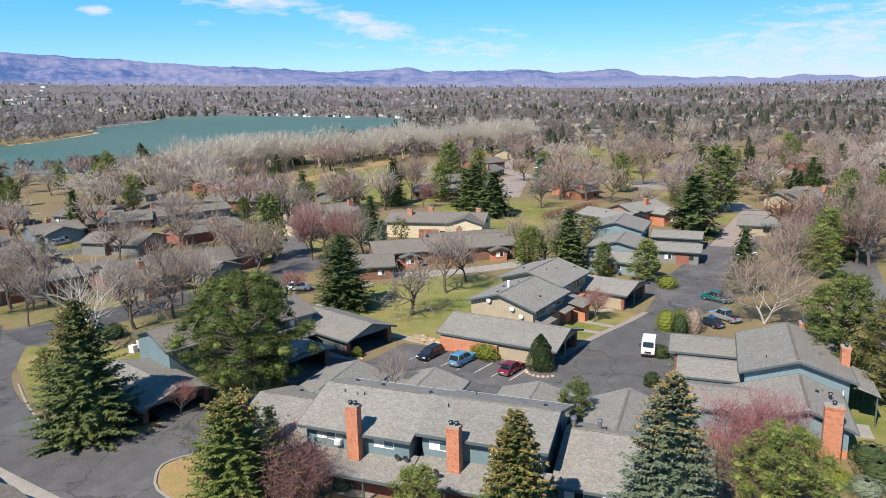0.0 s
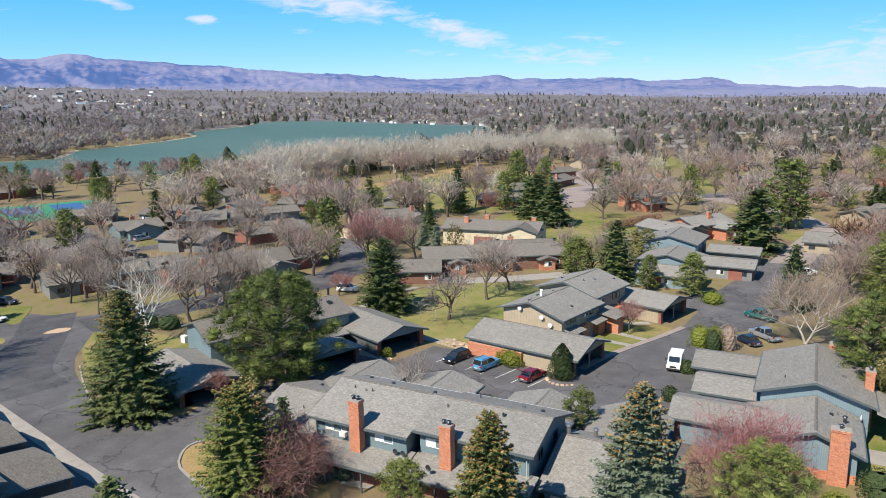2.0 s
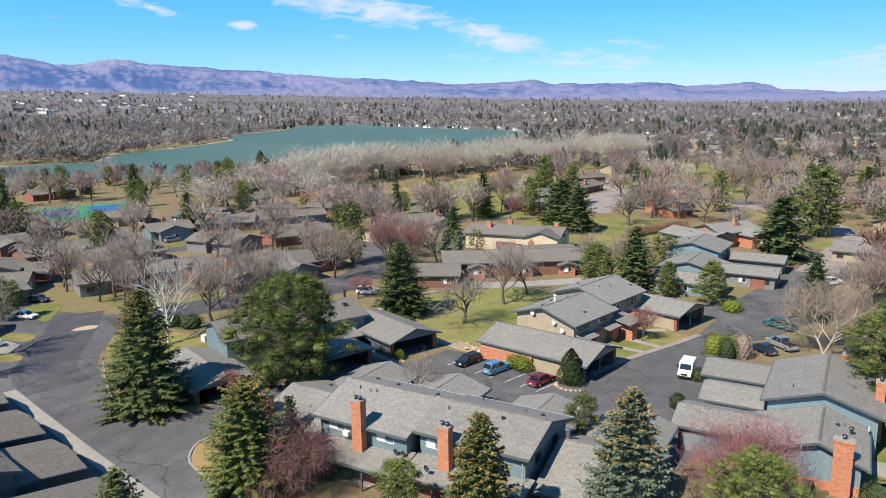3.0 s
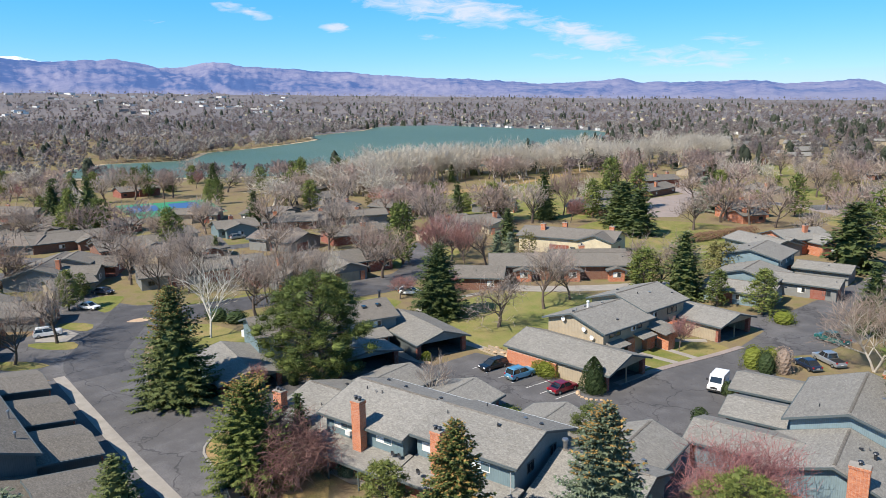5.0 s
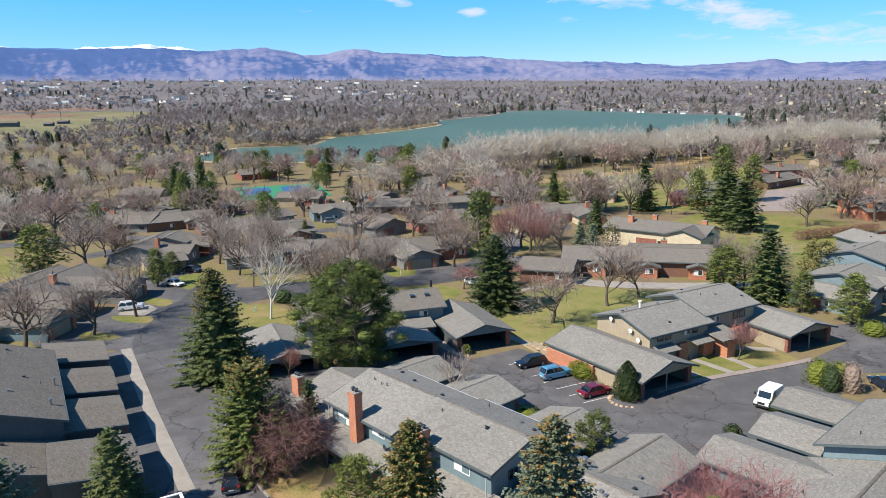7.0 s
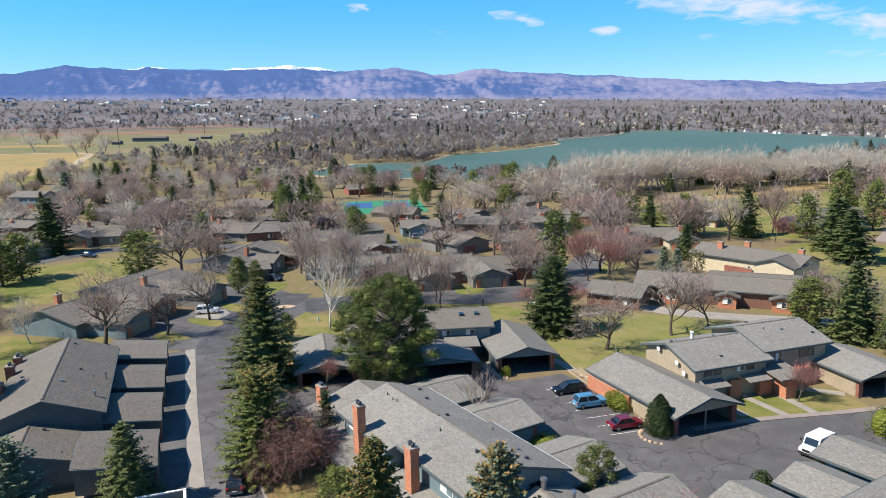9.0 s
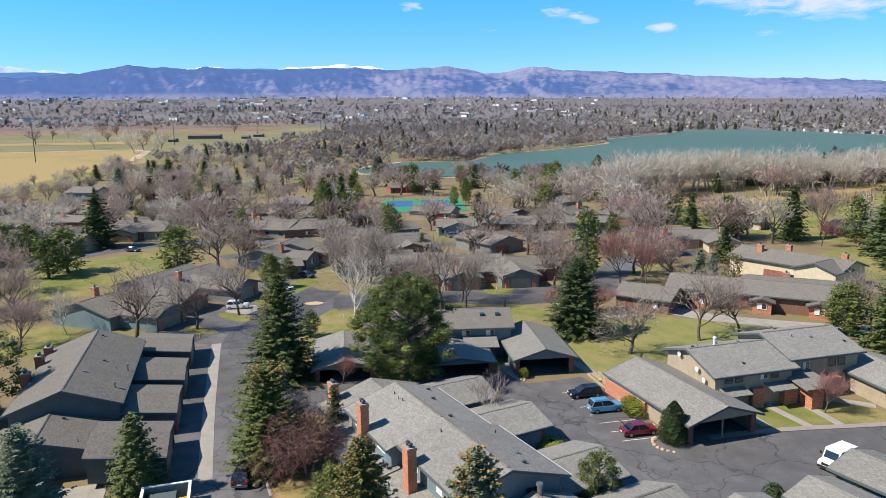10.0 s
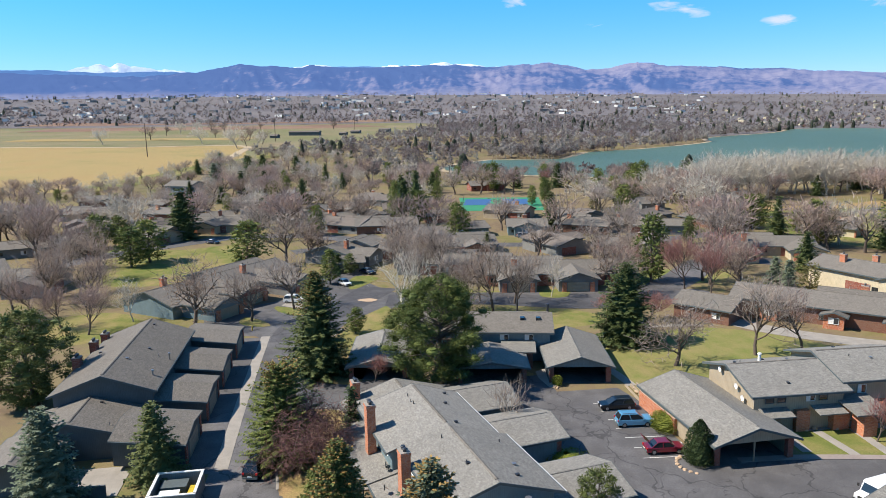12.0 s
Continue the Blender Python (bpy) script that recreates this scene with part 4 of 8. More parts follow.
ribbon("field_verge", [(-404, -108), (-466, -91), (-563, -75), (-650, -46), (-793, -8), (-889, 41)], 26, 0.36, M["grass_green"], "strip of fresh green along the edge of the pasture", "verge", step=20)
ribbon("field_track", [(-640, -66), (-760, -68), (-878, -86), (-876, -232), (-908, -374)], 9, 0.4, M["sand"], "pale dirt track between pasture and meadow", "track", step=30)
ribbon("ploughed_strip", [(-1480, -560), (-1490, -250), (-1500, -60), (-1560, 90)], 170, 0.45, M["plough"], "ploughed brown strip across the meadow", "field", step=60)
ribbon("stubble_strip", [(-1080, -430), (-1060, -230), (-1050, -90)], 60, 0.42, M["field_gold"], "strip of dry stubble in the meadow", "field", step=60)

# ranges: azimuth from west to north, elevation of the crest (degrees)
EYE0 = (15.0, 25.0, 38.6)
FRONT = [(-40, 3.3), (-24, 3.4), (-20, 3.3), (-14, 3.25), (-11, 3.6), (-7.3, 4.14), (-4.8, 3.95), (-2, 4.0), (0.5, 3.9), (5.5, 3.95), (8.2, 4.02), (11.3, 3.8), (15.8, 4.0), (19.5, 3.4), (22.5, 3.84), (25.4, 3.5), (28.4, 3.33), (30, 3.15), (32.5, 3.02), (35.3, 2.78), (38.8, 2.5), (41.4, 2.42), (44, 2.2), (48, 1.92), (53, 2.07), (56.4, 1.77), (61.7, 1.75), (66.4, 1.44), (69.4, 1.6), (72, 1.0), (76, 0.78), (81, 0.6), (82.6, 0.72), (87.6, 0.46), (100, 0.3), (130, 0.2)]
SNOWY = [(-30, 3.3), (-21, 3.5), (-18.2, 3.85), (-17.3, 4.05), (-16.7, 3.9), (-16.0, 4.16), (-15.2, 3.95), (-13, 3.75), (-10, 3.4), (-5, 3.7), (-2.3, 4.14), (0, 3.92), (2, 3.85), (4.8, 4.08), (7, 4.22), (9.5, 4.12), (12, 3.75), (15, 3.4), (30, 2.5)]


def crest(prof, a):
    for (a0, e0), (a1, e1) in zip(prof, prof[1:]):
        if a0 <= a <= a1:
            t = (a - a0) / (a1 - a0)
            t = t * t * (3 - 2 * t)
            return e0 + (e1 - e0) * t
    return prof[-1][1]


def range_mesh(prof, a0, a1, dist, depth, da, rows, rough, seed, foot=0.0):
    """A range seen from the plain: ridges and valleys that climb from the foot to the crest."""
    noise.seed_set(seed)
    mb = MB()
    n = int((a1 - a0) / da)
    for j in range(rows + 1):
        s = j / rows
        for i in range(n + 1):
            a = a0 + (a1 - a0) * i / n
            ar = radians(a)
            r = dist - depth * (1 - s)
            x, y = EYE0[0] - r * math.cos(ar), EYE0[1] + r * math.sin(ar)
            e = crest(prof, a) + noise.fractal(Vector((a * 0.7, seed, 0)), 0.75, 2.1, 7) * 0.13 * rough
            low = math.degrees(math.atan2(gz(x, y) - 4 + foot - EYE0[2], r))
            # spurs and valleys that run down the slope
            u = a + 2.5 * noise.noise(Vector((a * 0.12, s * 1.3, seed + 2.0))) + 1.6 * s
            spur = 0.32 - abs(noise.noise(Vector((u * 0.2, s * 1.1, seed))))
            rib = 0.3 - abs(noise.noise(Vector((u * 0.55, s * 2.4, seed + 3.0))))
            knob = noise.noise(Vector((a * 2.2, s * 7.0, seed + 5.0)))
            f = s * (0.42 + 0.58 * s) + (0.55 * spur + 0.24 * rib + 0.07 * knob + 0.05 * noise.noise(Vector((a * 5.0, s * 16.0, seed + 8.0)))) * rough * math.sin(math.pi * s) ** 0.8
            f = min(0.95 + 0.05 * s, max(0.02 * s, f)) if s < 1 else 1.0
            mb.v.append((x, y, EYE0[2] + r * math.tan(radians(low + (e - low) * f))))
    w = n + 1
    mb.f = [(j * w + i, j * w + i + 1, (j + 1) * w + i + 1, (j + 1) * w + i) for j in range(rows) for i in range(n)]
    return mb


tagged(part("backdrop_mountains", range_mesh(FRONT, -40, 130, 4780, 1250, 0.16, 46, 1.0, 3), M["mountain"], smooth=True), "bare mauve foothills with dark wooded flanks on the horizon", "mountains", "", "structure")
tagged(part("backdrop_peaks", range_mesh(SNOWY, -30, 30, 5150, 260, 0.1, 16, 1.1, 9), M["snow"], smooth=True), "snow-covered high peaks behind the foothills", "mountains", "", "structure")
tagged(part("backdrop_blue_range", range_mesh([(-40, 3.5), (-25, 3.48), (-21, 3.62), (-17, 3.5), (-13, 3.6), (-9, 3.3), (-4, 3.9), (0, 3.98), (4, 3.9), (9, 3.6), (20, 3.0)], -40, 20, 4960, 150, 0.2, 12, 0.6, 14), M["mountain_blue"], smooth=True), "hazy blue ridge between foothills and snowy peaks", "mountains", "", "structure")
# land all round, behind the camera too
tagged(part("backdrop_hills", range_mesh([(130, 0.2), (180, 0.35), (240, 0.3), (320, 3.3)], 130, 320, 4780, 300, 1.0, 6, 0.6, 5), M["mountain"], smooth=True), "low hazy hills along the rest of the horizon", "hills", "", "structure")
noise.seed_set(1)

# ---- roads, drives, paths ----
A = M["asphalt"]
sheet("road_west", smooth_line([(-30, 31.6), (-70, 31.4), (-97, 31.4), (-101, 24), (-112, 18), (-122, 26), (-131, 38), (-150, 40), (-165, 44), (-165, 52), (-146, 50), (-134, 54), (-128, 58), (-124, 80), (-121, 100), (-119, 124), (-111, 124), (-111.5, 100), (-113.5, 80), (-117, 62), (-110, 50), (-102, 45), (-90, 41.5), (-79, 39), (-74, 41.5), (-72.6, 46), (-73, 57.5), (-62, 57), (-61.5, 46), (-62.3, 40.6), (-58, 38.2), (-48, 38.4), (-30, 40.5)], 2.5), 0.03, A, "patched grey asphalt drive with tar-filled cracks", "road")
sheet("parking_lot", [(-73, 57.4), (-62, 57), (-52, 60), (-27, 66), (-18, 70), (-19, 84), (-26, 100), (-25, 106), (-30, 119), (-27, 124), (-24, 140), (-28, 150), (-29, 180), (-33, 206), (-36, 240), (-44, 240), (-41, 206), (-41, 180), (-40.5, 146), (-44, 138), (-44, 132), (-38, 130), (-36.6, 119), (-37.6, 112), (-39.6, 103), (-40.2, 98), (-39.8, 91), (-42, 87), (-53, 86.3), (-58.6, 86.8), (-64, 85.6), (-64, 76.5), (-71, 76.3), (-71, 70)], 0.034, A, "dark asphalt parking court with cracks and faded stall lines", "parking lot")
ribbon("road_east", [(-9, 280), (-9.5, 200), (-7, 165), (-2, 135), (4, 112), (8, 90), (10, 60)], 7, 0.03, M["asphalt_old"], "grey asphalt street with grass verges", "road")
ribbon("lane_west", [(-95, 37), (-104, 37.8), (-114, 43), (-124, 48.8), (-134, 54)], 9, 0.037, M["asphalt_dark"], "darker resurfaced asphalt lane between the houses", "road")
ribbon("lane_side", [(-121.5, 55), (-120, 66), (-118.5, 78), (-114, 89), (-111.5, 98), (-113, 107)], 10, 0.04, M["asphalt_dark"], "darker asphalt side lane along the row houses", "road")
ribbon("road_loop", [(-112, 101), (-118, 114), (-130, 127), (-145, 140), (-149, 151), (-142, 160)], 9, 0.044, A, "dark asphalt lane between the houses", "road")
ribbon("road_north", [(-42, 236), (-60, 262), (-100, 290), (-150, 300), (-180, 330), (-200, 400)], 9, 0.03, M["drive_pink"], "pinkish grey lane that winds between the northern houses", "road")
ribbon("lane_north_west", [(-100, 290), (-80, 310), (-60, 345), (-30, 360)], 14, 0.036, M["asphalt_old"], "grey lane with parked cars between houses", "road")
ribbon("lane_far_west", [(-166, 56), (-192, 56), (-214, 34), (-217, 9), (-204, -11), (-188, -27), (-172, -37), (-150, -46)], 9, 0.036, A, "dark asphalt lane past the western garages", "road")
ribbon("lane_back", [(-185, 30), (-195, 60), (-185, 90), (-180, 130), (-190, 170)], 7, 0.04, A, "dark asphalt lane behind the second row", "road")
ribbon("gutter", [(-99, 31.5), (-70, 31.6), (-47.5, 32.1)], 1.6, 0.06, M["concrete"], "pale concrete gutter strip along the drive", "kerb", 0.1)
for i, (pts, w, lab) in enumerate([
    ([(-41.8, 39.0), (-44.6, 38.7), (-48.9, 38.0), (-52.7, 37.8), (-55.5, 37.9), (-59.6, 38.4), (-62, 39.8), (-63.6, 41.8), (-63.3, 44), (-62, 46)], 0.28, "kerb"), ([(-79, 38.6), (-92, 42.2), (-101, 45.4)], 0.25, "kerb"),
    ([(-40.3, 91), (-39.9, 98), (-38.6, 106), (-37.2, 113), (-36.4, 119)], 1.1, "pavers")]):
    ribbon("kerb", pts, w, 0.12, M["drive_pink"] if lab == "pavers" else M["concrete"], "strip of reddish pavers along the lawn" if lab == "pavers" else "worn concrete kerb beside the asphalt", "kerb", 0.14)
for pts, w in (([(-64.5, 88), (-70, 87.5), (-78, 86), (-86, 90), (-92, 98), (-92, 112)], 1.5), ([(-41, 100), (-45.5, 100.2)], 1.2), ([(-39.4, 105), (-46, 104.6)], 1.2), ([(-38.2, 109), (-46, 109.5)], 1.2), ([(-48, 98), (-47, 104), (-47, 112), (-42, 118)], 1.6), ([(-66, 77), (-72, 76.5), (-73, 80)], 2.2), ([(-96, 118), (-86, 124), (-76, 136), (-68, 150)], 5.0)):
    ribbon("path", pts, w, 0.045, M["concrete"], "pale concrete footpath across the lawn", "path", 0.06)
for poly, lab in (([(-64.5, 88.5), (-59, 88), (-58, 96), (-58, 118), (-75, 128), (-90, 113), (-84, 92), (-72, 88)], "olive spring lawn with dry patches"), ([(-46, 99.5), (-41, 99.2), (-39.3, 104), (-37.6, 111), (-37, 117), (-42, 117), (-46, 112)], "short green lawn in front of the entrances"),
                  ([(-101, 47), (-90, 43), (-82, 44), (-80, 52), (-92, 62), (-110, 60), (-113, 54)], "green lawn beside the drive"), ([(-98, -6), (-104, 3), (-112, 6), (-122, -2), (-118, -14), (-104, -16)], "green back lawn at the patios"), ([(-96, 76), (-106, 72), (-107, 92), (-98, 96), (-94, 86)], "green verge behind the carports"), ([(-128, 62), (-122, 62), (-118, 90), (-122, 96)], "green verge between lane and houses"),
                  ([(-145, 48), (-132, 48.5), (-133, 43), (-145, 41.5)], "small green front lawn"), ([(-201, -29), (-196, -5), (-201, 11), (-171, 16), (-152, 12), (-146, -8), (-160, -18), (-178, -22)], "green common lawn among the trees"),
                  ([(-92, 165), (-70, 175), (-72, 205), (-100, 230), (-135, 215), (-125, 180)], "wide green common lawn"), ([(-150, 200), (-140, 240), (-190, 262), (-200, 330), (-240, 330), (-243, 250), (-235, 200), (-190, 190)], "green common lawn before the cottonwoods"),
                  ([(6, 96), (2, 130), (-3, 150), (20, 150), (30, 110), (20, 90)], "green lawn beyond the street"), ([(-3, 84), (4, 90), (0, 112), (-6, 130), (-14, 120), (-12, 106)], "green lawn behind the end house"),
                  ([(-214, 447), (-163, 396), (-160, 438), (-214, 500)], "green lawn round the northern lane"), ([(-85, 262), (-78, 295), (-66, 290), (-66, 252)], "green lawn beside the brick house"), ([(-47, 213), (-46, 228), (-36, 232), (-36, 214)], "small green verge by the lane"), ([(-110, 315), (-70, 330), (-90, 370), (-130, 350)], "green verge by the northern lane"), ([(-128, 104), (-124, 130), (-133, 142), (-140, 128)], "shaded lawn by the lane")):
    sheet("lawn", smooth_line(poly, 4), 0.02, M["grass_green"] if "green" in lab else M["grass"], lab, "lawn")
for poly, lab in (([(-63.4, 42), (-61.8, 40), (-59.5, 38.6), (-55.5, 38.1), (-49, 38.2), (-44.6, 38.9), (-40.6, 39.3), (-40, 42), (-44, 46), (-58, 48), (-62, 46)], "straw-coloured bed under the foreground trees"), ([(-86, 42.6), (-81, 41.3), (-75, 41), (-72.7, 44), (-72.7, 48.5), (-84, 49)], "brown needle litter under the spruce"),
                  ([(-40.4, 39), (-20, 40), (-18, 46), (-38, 46)], "dry grass and mulch behind the long house"), ([(-64, 62), (-72, 58), (-78, 66), (-72, 75), (-66, 72)], "brown needle litter under the pine")):
    sheet("planting_bed", smooth_line(poly, 3), (0.029 if poly[0][0] > -45 else 0.05 if "spruce" in lab or "straw" in lab else 0.024), M["mulch"], lab, "planting bed")
sheet("lawn", [(-117, 54.6), (-108.5, 48.8), (-98, 45.2), (-89.5, 42.8), (-86.6, 44), (-88, 49), (-100, 51), (-112, 56)], 0.033, M["grass_green"], "green verge along the drive", "lawn")
ribbon("shore_bank", [(-232, 190), (-240, 208), (-243, 224), (-243, 256), (-252, 285), (-262, 330), (-285, 400)], 13, 0.05, M["mulch"], "bare tan bank below the cottonwoods", "bank", step=6)
ribbon("ditch", [(-219, 196), (-221.5, 210), (-224, 237), (-234, 262)], 3.2, 0.09, M["asphalt_old"], "dark wet ditch beside the common lawn", "ditch")
ribbon("lane_pink", [(-36, 180), (-38, 206), (-40, 238)], 8.6, 0.046, M["drive_pink"], "pinkish concrete lane going on from the asphalt", "road")
sheet("lawn", smooth_line([(-124, 90.5), (-123, 96.5), (-117, 94), (-118, 89)], 1.5), 0.058, M["grass_green"], "small green lawn between two drives", "lawn")
sheet("island", smooth_line([(-123, 48.4), (-121.4, 50), (-121, 51.8), (-122.4, 53), (-124, 51.2)], 1.0), 0.05, M["rock"], "small gravel island at the junction", "island")
sheet("drive_north", [(-160, 274), (-158, 297), (-150, 300), (-125, 243), (-122, 236), (-130, 228)], 0.05, M["drive_pink"], "wide pinkish concrete drive before northern garages", "drive")
sheet("garage_apron", [(-98.5, 31), (-98.5, 27.4), (-46.5, 27.6), (-46.8, 31.2)], 0.036, A, "dark asphalt apron before the garage doors", "road")
for poly in ([(-140.5, 46.6), (-147.6, 48.7), (-144.4, 54.1), (-136, 50), (-133, 47.2)], [(-129, 37.6), (-130.4, 39.8), (-125.6, 43.2), (-121.9, 41.2), (-124.2, 39.4)], [(-120.7, 31.3), (-116.4, 37.6), (-112.6, 37.2), (-112.7, 35.4), (-116.8, 31.9)], [(-113.2, 25.9), (-109.4, 30), (-105.8, 31.6), (-106.1, 28.3), (-108.9, 25.2)]):
    sheet("lawn", smooth_line(poly, 1.5), 0.056, M["grass_green"], "small green lawn between two drives", "lawn")
sheet("driveway", [(-125.2, 33.5), (-125.1, 38.6), (-121.1, 39.6), (-117.6, 36.6), (-121.1, 32.4)], 0.048, M["concrete"], "pale concrete driveway beside the lane", "driveway")
# stall lines
for i in range(7):
    x = -58.95 + 2.73 * i
    mb = MB(at(x, 80.2 + 0.06 * i, 0.046, -3.5))
    mb.add([(-0.055, 0, 0), (0.055, 0, 0), (0.055, 4.9, 0), (-0.055, 4.9, 0)], [(0, 1, 2, 3)])
    tagged(part("stall_line", mb, M["paint_line"]), "worn white stall line on asphalt", "road marking", "stall lines", "structure")
# tennis court
sheet("tennis_court", [(-317, 101), (-309, 139), (-261, 129), (-267, 94)], 0.08, M["court_green"], "green tennis court surface behind the trees", "tennis court")
for k in (0, 1):
    x, y = -297 + 3 * k, 107 + 17 * k
    sheet("court_surface", [(x - 12, y - 4), (x + 11, y - 9), (x + 12, y + 3), (x - 10, y + 8)], 0.1, M["court_blue"], "blue playing surface with white lines", "tennis court")
# ---- the houses ----
S, SB = M["shingle"], M["shingle_brown"]


def long_house():
    """The long two-storey house in the foreground, with its south skirt roof and three carports."""
    h = thing("house", -38.5, 57.3, 0, 12.6, "long two-storey house, blue-grey siding, grey shingles, brick chimneys", "house", "houses")
    w = M["siding_blue"]
    roof(h, -12.6, 0.0, -0.1, 6.7, 5.6, 7.75, 5.75, 5.85, S, vents=6, seed=3, rakes=(1, 0))
    roof(h, 0.004, 13.0, -0.1, 5.5, 6.5, 7.75, 6.11, 5.6, S, vents=6, seed=5, rakes=(0, 1))
    walls(h, -12.6, 0.2, -0.1, 6.7, 5.6, 7.75, 5.75, 5.85, w, over=0.7)
    walls(h, -0.3, 13.0, -0.1, 5.5, 6.5, 7.75, 6.11, 5.6, w, over=0.7)
    # lower west wing
    roof(h, -22.0, -12.0, 0.4, 7.5, 6.5, 5.1, 2.9, 3.2, S, vents=3, seed=8)
    walls(h, -22.0, -12.0, 0.4, 7.5, 6.5, 5.1, 2.9, 3.2, w, over=0.7)
    # skirt roof along the south side
    sk = MB().extrude([(-9.6, 2.75), (-9.6, 2.57), (-5.4, 3.42), (-5.4, 3.6)], -13.5, 0.2).extrude([(-8.8, 2.75), (-8.8, 2.57), (-4.6, 3.42), (-4.6, 3.6)], 0.2, 13.2)
    part("skirt_roof", sk, S, h)
    part("skirt_fascia", MB().box(-13.5, -9.75, 2.5, 0.2, -9.61, 2.74).box(0.2, -8.95, 2.5, 13.2, -8.81, 2.74), M["trim"], h)
    for x in (-13.2, -8.5, -4, -0.3, 4, 8.5, 12.9):
        part("post", MB().box(x - 0.08, -9.4 + (0.8 if x > 0 else 0), -0.1, x + 0.08, -9.24 + (0.8 if x > 0 else 0), 2.6), M["trim"], h)
    part("porch_wall", MB().box(-13, -7.6, -0.2, 0.2, -7.4, 3.0).box(0.2, -6.8, -0.2, 12.9, -6.6, 3.0), M["brick_red"], h)
    chimney(h, -5.9, -7.0, 2.6, 8.75, 1.25, 0.95)
    chimney(h, 4.2, -6.2, 2.6, 7.75, 1.25, 0.95)
    chimney(h, -21.0, -5.2, 1.5, 5.75, 1.5, 0.95)
    for x, y, f in ((-9.6, -6.06, 0), (-3.2, -6.06, 0), (2.2, -4.86, 0), (8.4, -4.86, 0)):
        window(h, on_wall(x, y, 4.75, -90), 2.2, 0.95, 1, True)
    for y in (-2, 2.5):
        window(h, on_wall(12.32, y, 4.6, 0), 1.3, 1.1)
    for x, y in ((-1.5, -6.1), (-0.6, -6.1), (3.1, -7.5)):
        dish(h, on_wall(x, y, 3.5, -100), 0.34, "metal_dark")
    part("air_conditioner", MB().box(-8.5, -6.6, 4.0, -7.8, -6.0, 4.5).box(-8.42, -6.64, 4.08, -7.88, -6.6, 4.42), M["trim_white"], h)
    part("downpipe", MB().tube((-12.9, -6.0, 2.8), (-12.9, -6.0, 5.6), 0.05, 0.05), M["gutter"], h)
    part("downpipe", MB().tube((12.3, -5.6, 2.7), (12.3, -5.6, 5.5), 0.05, 0.05), M["gutter"], h)
    for x0, y0, z0, x1 in ((-12.6, 5.64, 5.68, 0.4), (0.1, 6.54, 5.43, 13.0)):
        part("gutter", MB().box(x0, y0, z0, x1, y0 + 0.12, z0 + 0.12), M["gutter"], h)
    return h


long_house()
for cx, cy, zr in ((-57.0, 62.5, 4.3), (-46.8, 65.6, 4.2), (-33.4, 68.2, 4.2)):
    carport(cx, cy, 102.6, 11.0, 4.6, zr, 2.9, "grey-shingled carport that backs on the long house", wall="siding_blue")


def end_house():
    """The blue house by the street with stepped gables, and its garage wings."""
    h = thing("house", -9.9, 93.5, 0, 103.0, "two-storey pale blue house with stepped gables and grey shingles", "house", "houses")
    w = M["siding_light"]
    # local x runs north along the ridge; local +y is west
    roof(h, -6.0, 9.0, 0, 6.2, 6.3, 6.9, 4.9, 4.9, S, vents=4, seed=2)
    walls(h, -6.0, 9.0, 0, 6.2, 6.3, 6.9, 4.9, 4.9, w, over=0.7)
    roof(h, -15.8, -5.4, -0.2, 4.6, 7.5, 5.2, 3.25, 2.9, S, vents=5, seed=4)
    walls(h, -15.8, -5.4, -0.2, 4.6, 7.5, 5.2, 3.25, 2.9, w, over=0.7)
    part("porch_roof", MB().extrude([(-8.4, 3.9), (-8.4, 3.72), (-6.1, 4.5), (-6.1, 4.68)], -6.6, 1.0), S, h)
    for x in (-6.3, 0.7):
        part("post", MB().box(x - 0.07, -8.2, -0.1, x + 0.07, -8.06, 3.8), M["trim"], h)
    part("brick_base", MB().box(-15.22, -4.1, -0.1, -15.12, 6.4, 0.95), M["brick"], h)
    chimney(h, -15.75, -2.4, 0, 6.0, 0.95, 1.75, flues=1)
    chimney(h, -0.3, -5.6, 0, 7.3, 1.3, 0.95)
    chimney(h, 9.6, -2.0, 0, 6.9, 1.3, 0.95)
    dish(h, at(-6.75, -4.2, 3.6, 180), 0.4)
    part("air_conditioner", MB().box(-16.3, 0.0, -0.05, -15.5, 0.8, 0.85).tube((-15.9, 0.4, 0.85), (-15.9, 0.4, 0.9), 0.33, 0.33, 12), M["metal_dark"], h)
    part("doorstep", MB().box(-9.5, -7.6, -0.08, -6.0, -4.6, 0.08), M["concrete"], h)
    part("metal_cowl", MB().tube((-9.2, -3.0, 3.9), (-9.2, -3.0, 4.6), 0.16, 0.16, 10).tube((-9.2, -3.0, 4.65), (-9.2, -3.0, 4.78), 0.3, 0.22, 10), M["metal_dark"], h)
    return h


end_house()
for cx, cy, ln, hf in ((-21.5, 99.0, 9.5, 3.9), (-18.2, 90.6, 9.5, 3.7), (-16.5, 82.0, 11.5, 3.9)):
    carport(cx, cy, 193.0, ln, hf, 4.2, 3.1, "grey-shingled garage wing of the end house", wall="siding_light")


